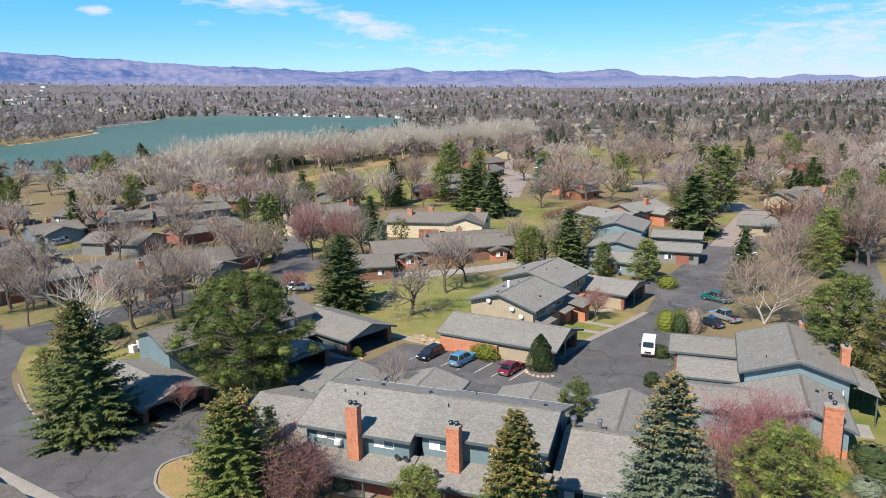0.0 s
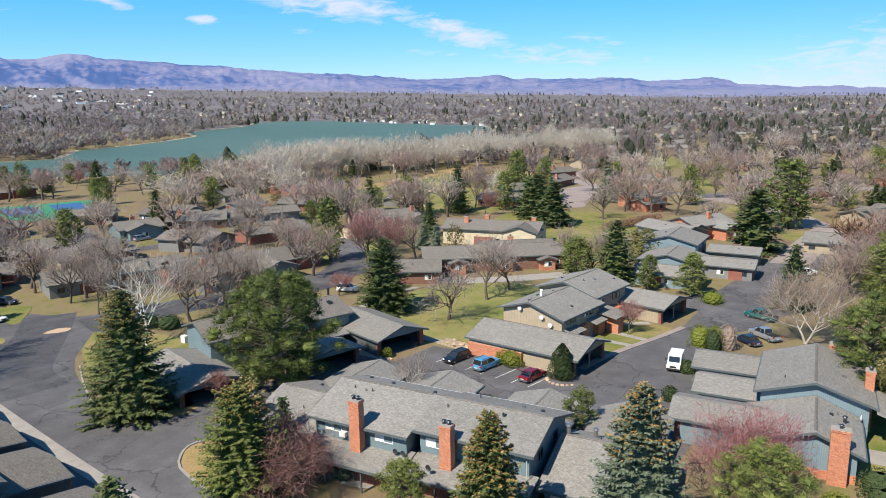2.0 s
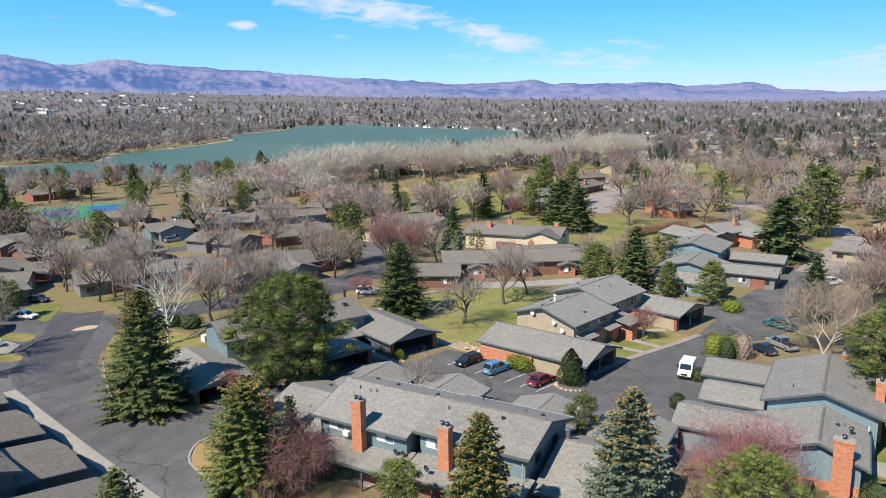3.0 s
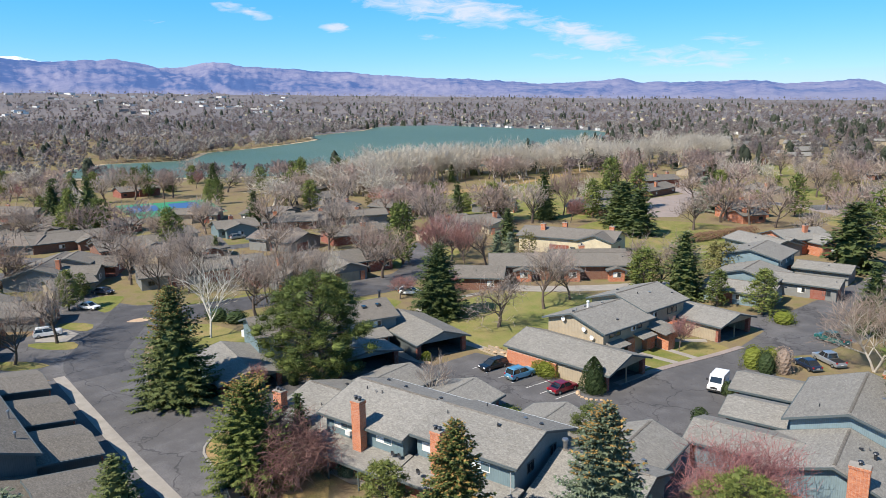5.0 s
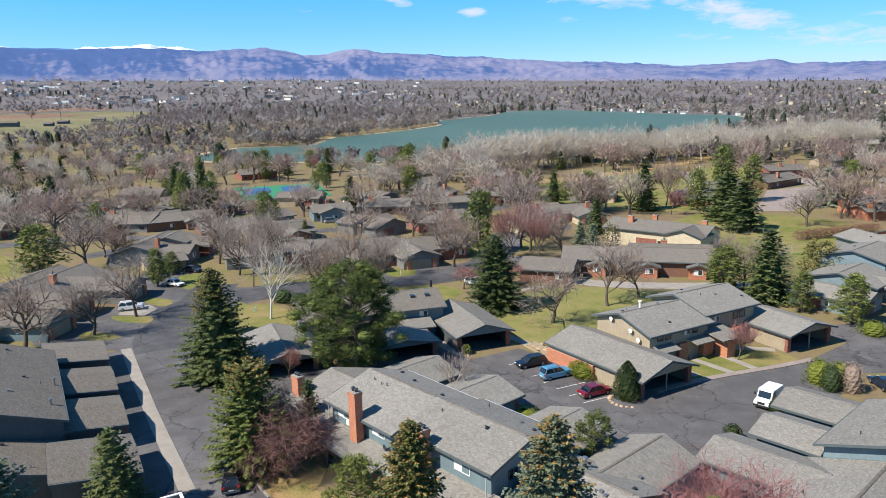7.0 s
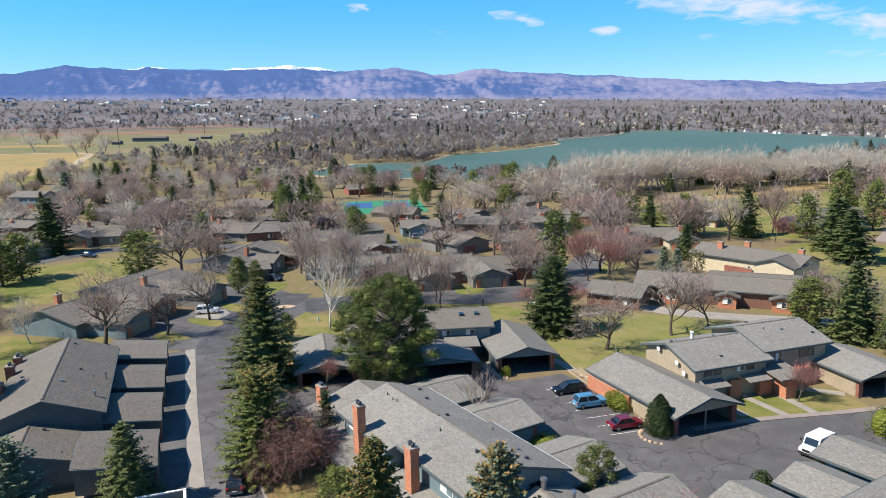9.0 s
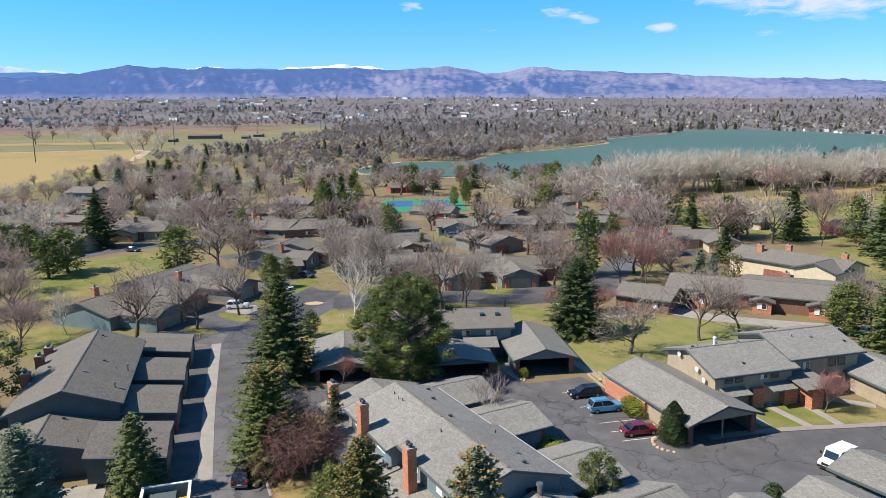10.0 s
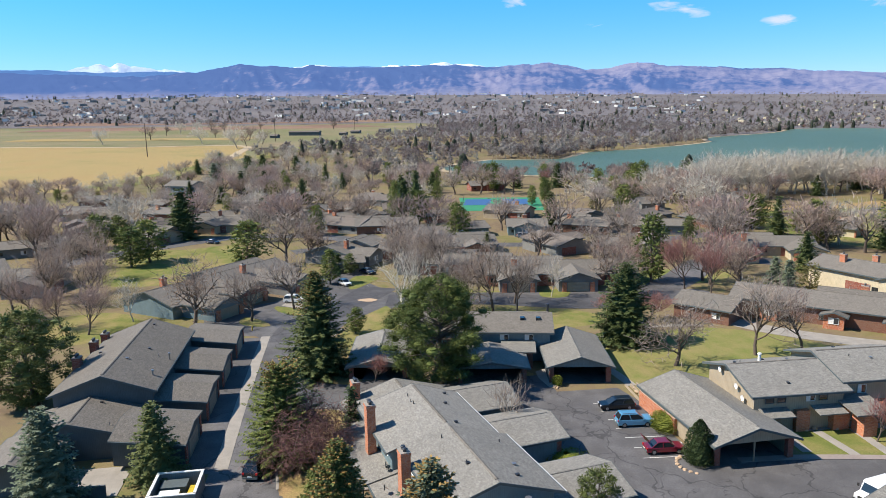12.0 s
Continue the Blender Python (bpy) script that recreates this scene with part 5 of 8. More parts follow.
def near_house():
    """The low house whose roof fills the bottom of the first views."""
    h = thing("house", -20.0, 63.5, 0, 12.6, "low blue-grey house with crossing grey shingle roofs", "house", "houses")
    roof(h, -6.3, 4.0, 0, 7.2, 4.5, 5.2, 2.75, 3.7, S, vents=4, seed=12)
    walls(h, -6.3, 4.0, 0, 7.2, 4.5, 5.2, 2.75, 3.7, M["siding_blue"])
    m = at(-1.6, 0, 0, 90)
    roof(h, 1.0, 13.2, 0, 4.2, 4.2, 4.6, 3.0, 3.0, S, m, vents=2, seed=13)
    walls(h, 1.0, 13.2, 0, 4.2, 4.2, 4.6, 3.0, 3.0, M["siding_blue"], m)
    part("flue_pipe", MB().tube((-3.2, 1.8, 4.0), (-3.2, 1.8, 5.4), 0.2, 0.2, 10).tube((-3.2, 1.8, 5.45), (-3.2, 1.8, 5.6), 0.3, 0.24, 10), M["metal"], h)
    part("flue_pipe", MB().tube((-5.6, 0.3, 4.6), (-5.6, 0.3, 6.0), 0.24, 0.24, 10).tube((-5.6, 0.3, 6.05), (-5.6, 0.3, 6.25), 0.36, 0.3, 10), M["metal"], h)
    for x in (-4.2, 0, 2.5):
        window(h, on_wall(x, -6.6, 1.6, -90), 1.8, 1.1, 1, True)
    part("awning", MB().extrude([(-8.4, 2.3), (-8.4, 2.26), (-7.2, 2.5), (-7.2, 2.56)], -1.5, 3.5), M["trim_white"], h)
    return h


near_house()


def lot_carport():
    """The brick-sided carport at the parking court."""
    c = carport(-48.6, 92.0, 3.0, 19.5, 5.4, 4.5, 2.75, "long carport with orange brick side wall and grey shingles", wall="siding_tan", post=True)
    part("brick_wall", MB().box(-9.2, -5.35, -0.1, 0.5, -5.0, 2.1), M["brick"], c)
    return c


lot_carport()


def tan_house():
    """The tan two-storey house behind the parking court, ridge north and south."""
    h = thing("house", -52.8, 108.0, 0, 90.0, "tan two-storey house with board siding and stepped grey roofs", "house", "houses")
    w = M["siding_tan"]
    # local x runs north; local +y is west
    roof(h, -12.2, 1.2, 0.0, 6.6, 6.0, 7.0, 5.0, 5.2, S, vents=5, seed=21)
    walls(h, -12.2, 1.2, 0.0, 6.6, 6.0, 7.0, 5.0, 5.2, w, over=0.7)
    roof(h, 0.8, 13.5, 1.4, 6.6, 6.0, 7.6, 5.6, 5.8, S, vents=4, seed=22)
    walls(h, 0.8, 13.5, 1.4, 6.6, 6.0, 7.6, 5.6, 5.8, w, over=0.7)
    for x, y in ((-9.5, -5.96), (-7.9, -5.96), (-4.0, -5.96), (-2.3, -5.96), (4.0, -4.56), (8.4, -4.56), (10.0, -4.56)):
        window(h, on_wall(x, y, 4.3, -90), 1.2, 1.15, 0, x in (-4.0, 4.0))
    for x in (-9.0, -2.0):
        part("canopy_roof", MB().extrude([(-8.0, 2.7), (-8.0, 2.55), (-5.9, 3.0), (-5.9, 3.15)], x - 1.9, x + 1.9), S, h)
    for x, y, wd in ((-0.2, -6.9, 2.2), (1.9, -9.3, 1.8), (7.2, -6.4, 2.6), (-5.2, -6.6, 1.8)):
        part("brick_wall", MB().box(x - wd / 2, y, -0.2, x + wd / 2, y + 2.2, 2.75), M["brick"], h)
    part("entry_roof", MB().extrude([(-9.6, 3.0), (-9.6, 2.82), (-4.6, 3.6), (-4.6, 3.78)], -0.2, 4.5), S, h)
    for y, z in ((1.8, 5.4), (-2.4, 4.6), (-4.0, 3.6)):
        dish(h, on_wall(-11.5, y, z, 180), 0.4)
    part("flue_pipe", MB().tube((-7, 0.8, 6.5), (-7, 0.8, 7.7), 0.2, 0.2, 10).tube((-7, 0.8, 7.72), (-7, 0.8, 7.9), 0.3, 0.24, 10), M["trim_white"], h)
    return h


tan_house()
carport(-45.5, 123.5, -4.0, 13.0, 5.2, 4.3, 2.9, "shingled carport of the tan house with timber posts", wall="siding_tan", post=True)


def west_house():
    """The dark house by the drive with its row of garages."""
    h = thing("house", -74.0, 15.2, 0, 1.5, "dark slate-sided house with broad grey shingle roof", "house", "houses")
    w = M["siding_dark"]
    S2 = M["shingle_dark"]
    roof(h, -13.6, 13.6, 0, 6.6, 6.6, 7.6, 5.2, 5.2, S2, vents=6, seed=31)
    walls(h, -13.6, 13.6, 0, 6.6, 6.6, 7.6, 5.2, 5.2, w, over=0.5)
    roof(h, 12.8, 22.0, -1.5, 7.0, 7.5, 4.9, 2.8, 2.8, S2, vents=4, seed=32)
    walls(h, 12.8, 22.0, -1.5, 7.0, 7.5, 4.9, 2.8, 2.8, w, over=0.5)
    for x, y, z in ((2.0, -6.6, 6.6), (-5.5, -6.6, 6.6), (-11, -6.6, 6.2)):
        chimney(h, x, y, 0, z, 1.3, 1.0, M["brick_red"])
    for x, y in ((2.0, 5.9), (9.0, 5.2)):
        part("flue_pipe", MB().tube((x, y, 5.2), (x, y, 6.3), 0.12, 0.12, 8).tube((x, y, 6.3), (x, y, 6.45), 0.22, 0.18, 8), M["metal"], h)
    m = at(21.5, -5.0, 0, 0)
    roof(h, -2.0, 8.0, 0, 4.0, 3.5, 4.0, 2.7, 2.8, S2, m, vents=0, seed=33)
    walls(h, -2.0, 8.0, 0, 4.0, 3.5, 4.0, 2.7, 2.8, w, m)
    part("patio_wall", MB().box(25.0, -1.5, -0.1, 31.0, -1.3, 1.4).box(30.8, -1.3, -0.1, 31.0, 5.0, 1.4), M["siding_dark"], h)
    part("patio_floor", MB().box(24, -1.3, -0.05, 30.8, 6, 0.06), M["concrete"], h)
    return h


west_house()
for gx in (-91.5, -78.3, -66.2, -53.5):
    g = thing("garage", gx, 24.0, 0, 0.5, "low garage with grey shingle roof and dark walls", "garage", "carports and garages")
    # the roofs climb towards the house
    lean = Matrix(((1, 0, 0, 0), (0, 1, 0, 0), (0, -0.13, 1, 0.55), (0, 0, 0, 1))) @ at(0, 0, 0, 90) @ Matrix.Diagonal((0.7, 1.45, 1, 1))
    roof(g, -6.0, 6.0, 0, 3.4, 3.4, 3.6, 2.9, 2.9, M["shingle_dark"], lean, vents=0, cap=False)
    walls(g, -6.0, 6.0, 0, 3.4, 3.4, 3.6, 2.9, 2.9, M["siding_dark"], lean @ Matrix.Translation((0, 0, -0.02)), over=0.3)
    garage_door(g, on_wall(0, 3.98, 0, 90), 4.8, 2.2, M["wood"])
    for s in (-1, 1):
        part("pier", MB().box(s * 4.1 - 0.4, 3.9, -0.1, s * 4.1 + 0.4, 4.1, 2.6), M["brick_red"], g)


def pine_house():
    """The blue-grey two-storey house behind the big pine."""
    h = thing("house", -84.0, 72.0, 0, 78.0, "blue-grey two-storey house with shingle roof behind a pine", "house", "houses")
    w = M["siding_blue"]
    roof(h, -15.5, 9.0, 0, 6.0, 5.5, 6.8, 5.0, 5.0, M["shingle_dark"], vents=4, seed=41)
    walls(h, -15.5, 9.0, 0, 6.0, 5.5, 6.8, 5.0, 5.0, w, over=0.6)
    for x in (-12, -6, 1, 5):
        window(h, on_wall(x, -5.42, 4.0, -90), 1.4, 1.0, 1, True)
    for x in (4.0, 6.6):
        part("skylight", MB().box(x - 0.35, -2.6, 6.0, x + 0.35, -1.6, 6.45), M["glass"], h)
    part("flue_pipe", MB().tube((8.4, 1.5, 6.0), (8.4, 1.5, 7.6), 0.2, 0.2, 10).tube((8.4, 1.5, 7.6), (8.4, 1.5, 7.8), 0.32, 0.26, 10), M["metal_dark"], h)
    part("entry_roof", MB().extrude([(-9.6, 2.9), (-9.6, 2.72), (-5.4, 3.4), (-5.4, 3.58)], 0.5, 6.0), S, h)
    part("entry_wall", MB().box(2.5, -8.6, -0.1, 5.5, -5.6, 2.8), M["brick_red"], h)
    return h


pine_house()
carport(-80.7, 52.0, -7.0, 16.0, 4.9, 3.45, 2.15, "grey-shingled carport beside the spruce", wall="siding_blue")
carport(-74.0, 82.0, -9.0, 16.0, 5.0, 4.3, 2.7, "grey-shingled carport with brick piers at the court", wall="siding_dark")
carport(-73.0, 68.5, -8.0, 10.0, 5.6, 3.6, 2.6, "shaded carport under the big pine", wall="siding_dark")

HOUSE_LIST = []


def row_house(x, y, rot, length, half, zr, ze, wall, label, chim=1, gable=None, garage=None, mat=None, red=False):
    """A house farther off: main roof, chimneys, windows, and if given a cross gable, garage front or lower wing."""
    h = thing("house", x, y, gz(x, y), rot, label, "house", "houses")
    HOUSE_LIST.append((x, y, max(length / 2, half) + 2))
    rs = mat or (S if math.hypot(x + 60, y - 185) < 52 else M["shingle_dark"])
    rd = random.Random(int(x * 7 + y))
    roof(h, -length / 2, length / 2, 0, half, half, zr, ze, ze, rs, vents=2, seed=int(x))
    walls(h, -length / 2, length / 2, 0, half, half, zr, ze, ze, M[wall])
    hw = half - 0.6
    n = max(2, int(length / 4.5))
    for i in range(n):
        wx = -length / 2 + length * (i + 0.5) / n
        for s in (-1, 1):
            if rd.random() < 0.75:
                window(h, on_wall(wx, s * hw, 1.5, 90 * s), 1.5, 1.1, 1, rd.random() < 0.4)
            if ze > 4.5:
                window(h, on_wall(wx, s * hw, 4.0, 90 * s), 1.4, 1.0, 1, rd.random() < 0.5)
    for i in range(chim):
        chimney(h, -length / 2 + length * (i + rd.uniform(0.2, 0.8)) / chim, rd.choice((-1, 1)) * half * rd.uniform(0.1, 0.6), zr - 1.5, zr + 1.0, 1.3, 0.9, M["brick"] if not red else M["brick_red"], 1)
    if length > 15 and ze < 3.6:
        # a second ridge, stepped up and set off to one side
        l2, x2, y2, k2 = length * rd.uniform(0.42, 0.58), rd.choice((-1, 1)) * length * 0.2, rd.choice((-1, 1)) * half * 0.5, half * 0.72
        roof(h, x2 - l2 / 2, x2 + l2 / 2, y2, k2, k2, zr + 0.25, zr - 1.35, zr - 1.35, rs, vents=1, seed=int(y))
        walls(h, x2 - l2 / 2, x2 + l2 / 2, y2, k2, k2, zr + 0.25, zr - 1.35, zr - 1.35, M[wall])
    if length > 13 and "brick" not in wall:
        for s in (-1, 1):
            bx = rd.uniform(-0.3, 0.15) * length
            part("brick_front", MB().box(bx, s * hw - 0.07, 0, bx + length * 0.2, s * hw + 0.07, min(2.4, ze - 0.3)), M["brick_red"], h)
        part("brick_end", MB().box(length / 2 - 0.68, -hw * 0.7, 0, length / 2 - 0.52, hw * 0.1, 2.3), M["brick_red"], h)
    for s, gxs, gl, gh, gz_, gw in gable or ():
        m = at(gxs, 0, 0, 90 * s)
        roof(h, 1.0, gl, 0, gh, gh, gz_, gz_ - gh * 0.33, gz_ - gh * 0.33, rs, m, vents=0, seed=int(y))
        walls(h, 1.0, gl, 0, gh, gh, gz_, gz_ - gh * 0.33, gz_ - gh * 0.33, M[gw], m)
        if garage:
            garage_door(h, m @ on_wall(gl - 0.58, 0, 0, 0), min(4.8, gh * 1.3), 2.2, M["siding_tan"])
            for k in (-1, 1):
                py = k * (min(4.8, gh * 1.3) / 2 + 0.75)
                part("brick_pier", MB(m).box(gl - 0.75, py - 0.5, 0, gl - 0.2, py + 0.5, 2.2), M["brick"], h)
        else:
            window(h, m @ on_wall(gl - 0.58, 0, 1.6, 0), 1.8, 1.2, 1, True)
    return h


G1 = lambda s, x, l=9.0, hf=4.2, z=4.3, w="siding_tan": ((s, x, l, hf, z, w),)
row_house(-109, 163, 20, 28, 6.2, 6.3, 4.4, "siding_cream", "cream two-storey house with tall brick chimneys", 3, G1(-1, 9, 8.6, 5.2, 6.2, "siding_cream"))
row_house(-92, 138.5, 47, 34, 6.5, 5.2, 3.4, "brick_brown", "long brick row house with grey shingles and small entry porches", 1, G1(-1, -9, 8.6, 2.3, 3.4, "brick") + G1(-1, 2, 8.6, 2.3, 3.4, "brick") + G1(-1, 12, 8.6, 2.3, 3.4, "brick"))
row_house(-97.5, 117.5, 40, 12, 5.5, 4.5, 2.9, "brick_brown", "low brick wing with grey shingle roof", 0)
row_house(-156, 166, 70, 22, 6.5, 4.9, 2.9, "siding_tan", "low house with crossing grey gables and brick chimneys", 2, G1(-1, 7, 13, 5, 4.5, "siding_cream"), True)
row_house(-147, 148, 90, 14, 5.5, 4.3, 2.8, "siding_cream", "low garage wing with pale walls", 0)
row_house(-106.5, 252, 65, 16, 5.5, 5.8, 3.9, "brick", "orange brick townhouse with stepped grey roofs", 3, G1(-1, -3, 9, 3.6, 4.8, "brick"), red=False)
row_house(-100, 243, 65, 10, 4.5, 4.2, 2.8, "brick", "low front wing of the brick townhouse", 1)
row_house(-67, 205, 68, 16, 6.0, 6.0, 4.0, "brick", "orange brick house with crossing grey gables", 1, G1(-1, 3, 11, 4.4, 4.9, "brick"))
row_house(-72, 197, 158, 18, 5.5, 4.5, 2.9, "siding_grey", "low grey wing of the brick house", 0)
row_house(-60, 171, 100, 14, 6.8, 7.0, 5.2, "siding_light", "pale blue two-storey house with stepped grey gables", 0)
row_house(-55, 158, 100, 12, 7.0, 5.0, 3.2, "siding_light", "lower pale blue gabled wing", 0)
row_house(-47, 176, 10, 12, 4.2, 4.0, 2.9, "siding_grey", "long grey garage wing", 0)
row_house(-44.5, 161, 10, 14, 4.4, 4.0, 2.9, "siding_grey", "long grey garage wing beside the lot", 0)
row_house(-51, 147, 10, 14, 4.8, 4.0, 2.7, "siding_light", "pale blue low wing with grey roof", 0)
row_house(-184, 316, 69, 20, 6, 6.0, 4.0, "brick_red", "brick house with stepped grey roofs among spruces", 2)
row_house(-168, 288, 96, 26, 6, 5.0, 2.9, "brick_brown", "low brown garage block with broad grey roof", 1)
for tx, ty, tz in ((-203, 383, 5.6), (-206, 401, 5.2), (-210, 418, 4.8), (-212, 433, 4.4)):
    row_house(tx, ty, 81, 17, 7.5, tz, 2.9, "siding_tan", "low tan townhouse in a stepped row along the lane", 1)
row_house(-123, 306, 144, 22, 7, 6.0, 3.8, "siding_tan", "tan house with broad grey roof and brick chimney", 1)
row_house(-92, 337, 33, 14, 6, 4.6, 2.9, "siding_grey", "low grey-roofed house behind spruces", 0)
row_house(-205, 107, 80, 14, 6.0, 5.0, 3.1, "siding_blue", "blue-grey gabled house among bare trees", 1, G1(-1, 0, 9, 5, 4.8, "siding_blue"))
row_house(-29, 204, 8, 19, 6.5, 4.6, 2.8, "siding_tan", "low house with brown-grey roof and pale fascia among bare trees", 0)
row_house(-152, 237, 60, 14, 5.5, 7.4, 5.2, "siding_blue", "blue-grey house between tall evergreens", 0)
row_house(-25, 262, 70, 18, 6.4, 5.6, 3.4, "siding_grey", "grey house with low gables and red chimneys", 2, G1(1, 2, 10, 4.6, 4.8, "siding_grey"))
row_house(-42, 372, 60, 20, 6.5, 5.0, 3.0, "brick_red", "brick house with grey roof far up the street", 1)
row_house(-44, 478, 90, 24, 7, 5.4, 3.2, "brick_brown", "long low brick house beyond the trees", 0)
row_house(-149, 80, 75, 18, 6, 4.6, 2.9, "brick_red", "low brick house behind bare trees", 1)
row_house(-199, 147, 68, 28, 6, 4.6, 2.9, "siding_grey", "low grey row house among bare trees", 2)
row_house(-166, 129, 80, 20, 6, 4.6, 2.9, "brick_red", "low row house with dark gable and brick base", 1, G1(-1, 4, 8, 4, 4.3, "siding_dark"))
row_house(-134, 97, 82, 36, 7, 5.0, 3.0, "brick_red", "brick row house with two garage gables to the lane", 1, G1(-1, 3, 13, 5.0, 4.5, "siding_grey") + G1(-1, -10.5, 13, 4.8, 4.4, "siding_grey"), True)
row_house(-150, 70, 80, 22, 6, 4.8, 3.0, "siding_grey", "low grey row house behind the birch", 0)
row_house(-197, -54, 110, 12, 6, 4.6, 2.9, "siding_grey", "low grey house with shingle roof", 0)
row_house(-200, -42, 120, 16, 6.5, 4.9, 2.9, "siding_grey", "low grey gabled house with attached garage", 0, G1(-1, 3, 12, 4.6, 4.4, "siding_grey"), True)
row_house(-150, -29, 88, 14, 7, 4.9, 2.9, "siding_grey", "grey house with stepped shingle roofs", 0, G1(-1, 2, 12, 5, 4.4, "siding_grey"))
row_house(-134, 17, 144.3, 40, 8, 5.2, 2.8, "siding_blue", "long low row house with grey roofs and garage wings", 2, G1(-1, -13, 17, 4.6, 4.4, "siding_blue") + G1(-1, -2.5, 14, 4.8, 4.5, "brick_red") + G1(-1, 10, 18, 4.9, 4.6, "siding_grey"), True)
row_house(-236, 2, 75, 20, 6.8, 4.9, 2.9, "siding_tan", "low tan house with pale double garage doors", 0, G1(-1, -3, 11, 4.6, 4.4, "siding_cream"), True)
row_house(-173, 46, 150, 22, 7.5, 5.3, 3.0, "siding_grey", "grey house with red brick chimney", 1, G1(-1, -5, 13, 4.6, 4.4, "siding_grey") + G1(-1, 5, 15, 5, 4.6, "brick_red"))
row_house(-156, 46, 93, 10, 4.6, 3.9, 2.7, "siding_tan", "tan garage beside the lane", 0)
row_house(-250, -5, 100, 16, 6, 4.7, 2.9, "siding_tan", "low tan house with pale garage doors", 1, G1(-1, -3, 11, 4.5, 4.2, "siding_cream"), True)
row_house(-261, 13, 100, 18, 6, 4.7, 2.9, "siding_grey", "low grey house with shingle roof", 0)
row_house(-369, -40, 60, 18, 7, 8.0, 5.6, "siding_blue", "blue-grey two-storey house at the field's edge", 0)
row_house(-240, 81, 95, 12, 6, 4.6, 2.9, "brick_red", "low brick house among bare trees", 1)
row_house(-206, 88, 100, 10, 6, 4.6, 2.9, "siding_blue", "low blue-grey garage beside a lane", 0)
row_house(-352, 121, 94, 20, 6, 5.2, 3.0, "brick_red", "low brick clubhouse beside the tennis courts", 0)
row_house(-256, 208, 110, 22, 7, 6.2, 4.0, "brick_red", "brick house with pale gable among trees", 1, G1(-1, -4, 10, 4, 5.4, "siding_cream"))
row_house(-255, 171, 100, 12, 6, 5.2, 3.0, "siding_grey", "grey cottage among trees", 0)
for i, (hx, hy) in enumerate(((-172, 108), (-205, 128), (-176, 80), (-220, 155), (-205, 175), (-245, 110), (-262, 70), (-268, 40), (-245, 28), (-225, 45), (-195, 70), (-160, -50), (-235, -45), (-270, -25), (-300, 5), (-185, 205), (-150, 225), (-30, 255), (-15, 215), (15, 250), (-330, 20), (-300, 60), (-330, -70), (-290, 185), (-320, 215), (-20, 300), (-5, 340), (-40, 380), (25, 230), (30, 280), (-130, 420), (-60, 440), (10, 420), (45, 350), (-220, 60), (-235, 40), (-225, 130), (-300, -30), (-280, -60), (-235, -20), (-239, 58), (-215, -19))):
    row_house(hx, hy, 20 + 35 * (i % 4), 18 + i % 5, 6.6, 4.9, 2.9, ("siding_grey", "brick_brown", "siding_tan")[i % 3], ("low grey-roofed house in the trees", "low brick house in the trees", "low tan house in the trees")[i % 3], i % 2, ((1 if i % 4 < 2 else -1, (-4, 5, 3)[i % 3], 10.5, 4.3, 4.2, ("siding_grey", "siding_tan", "brick_brown", "siding_cream")[i % 4]),), i % 2, mat=M["shingle_dark"] if i % 3 else SB)
# ---- trees, nearest first ----
NO_TREE = []   # discs kept free by things already placed
SETS = {
    "bare": [bare_meshes(100 + i, 14, 0.52, "bark", ("twig_grey", "twig_brown", "twig_grey", "twig_mauve")[i], first=0.3, up=0.52, wig=0.3, kids=(7, 5, 5, 4), twig=0.03, thick=1.15, bends=3) for i in range(4)],
    "wide": [bare_meshes(120 + i, 12, 0.6, "bark", ("twig_brown", "twig_grey")[i], first=0.24, up=0.42, wig=0.32, kids=(7, 5, 5, 4), twig=0.03, thick=1.25, bends=3) for i in range(2)],
    "cotton": [bare_meshes(130 + i, 18, 0.45, "bark_pale", "twig_pale", up=0.5, twig=0.06) for i in range(3)],
    "pale": [bare_meshes(140, 10, 0.5, "bark_pale", "twig_pale", kids=(6, 5, 5, 3), twig=0.035)],
    "red": [bare_meshes(150 + i, 12, 0.45, "bark", "twig_red", up=0.6, twig=0.038) for i in range(2)],
    "rust": [bare_meshes(160, 9, 0.5, "bark", "twig_rust", first=0.12, twig=0.045)],
    "mauve": [bare_meshes(170, 11, 0.5, "bark", "twig_mauve", kids=(7, 6, 6, 4), up=0.5, wig=0.28, twig=0.028)],
    "spruce": [spruce_meshes(200 + i, 14, 4.7, "spruce", 0.46, 10, False, fine=1.1, blunt=0.66) for i in range(3)],
    "bluespruce": [spruce_meshes(210 + i, 13, 4.6, "spruce_blue", 0.46, 10, False, fine=1.1, blunt=0.62) for i in range(2)],
    "pine": [pine_meshes(220 + i, 12, 4.3, "pine_deep", 84, 44, 0.52, 0.13, cone=0.25, thin=0.28, puff=(0.14, 0.24)) for i in range(3)],
    "olive": [pine_meshes(230 + i, 10, 4.0, "pine_olive", 60, 26, 0.7, 0.1) for i in range(2)],
}
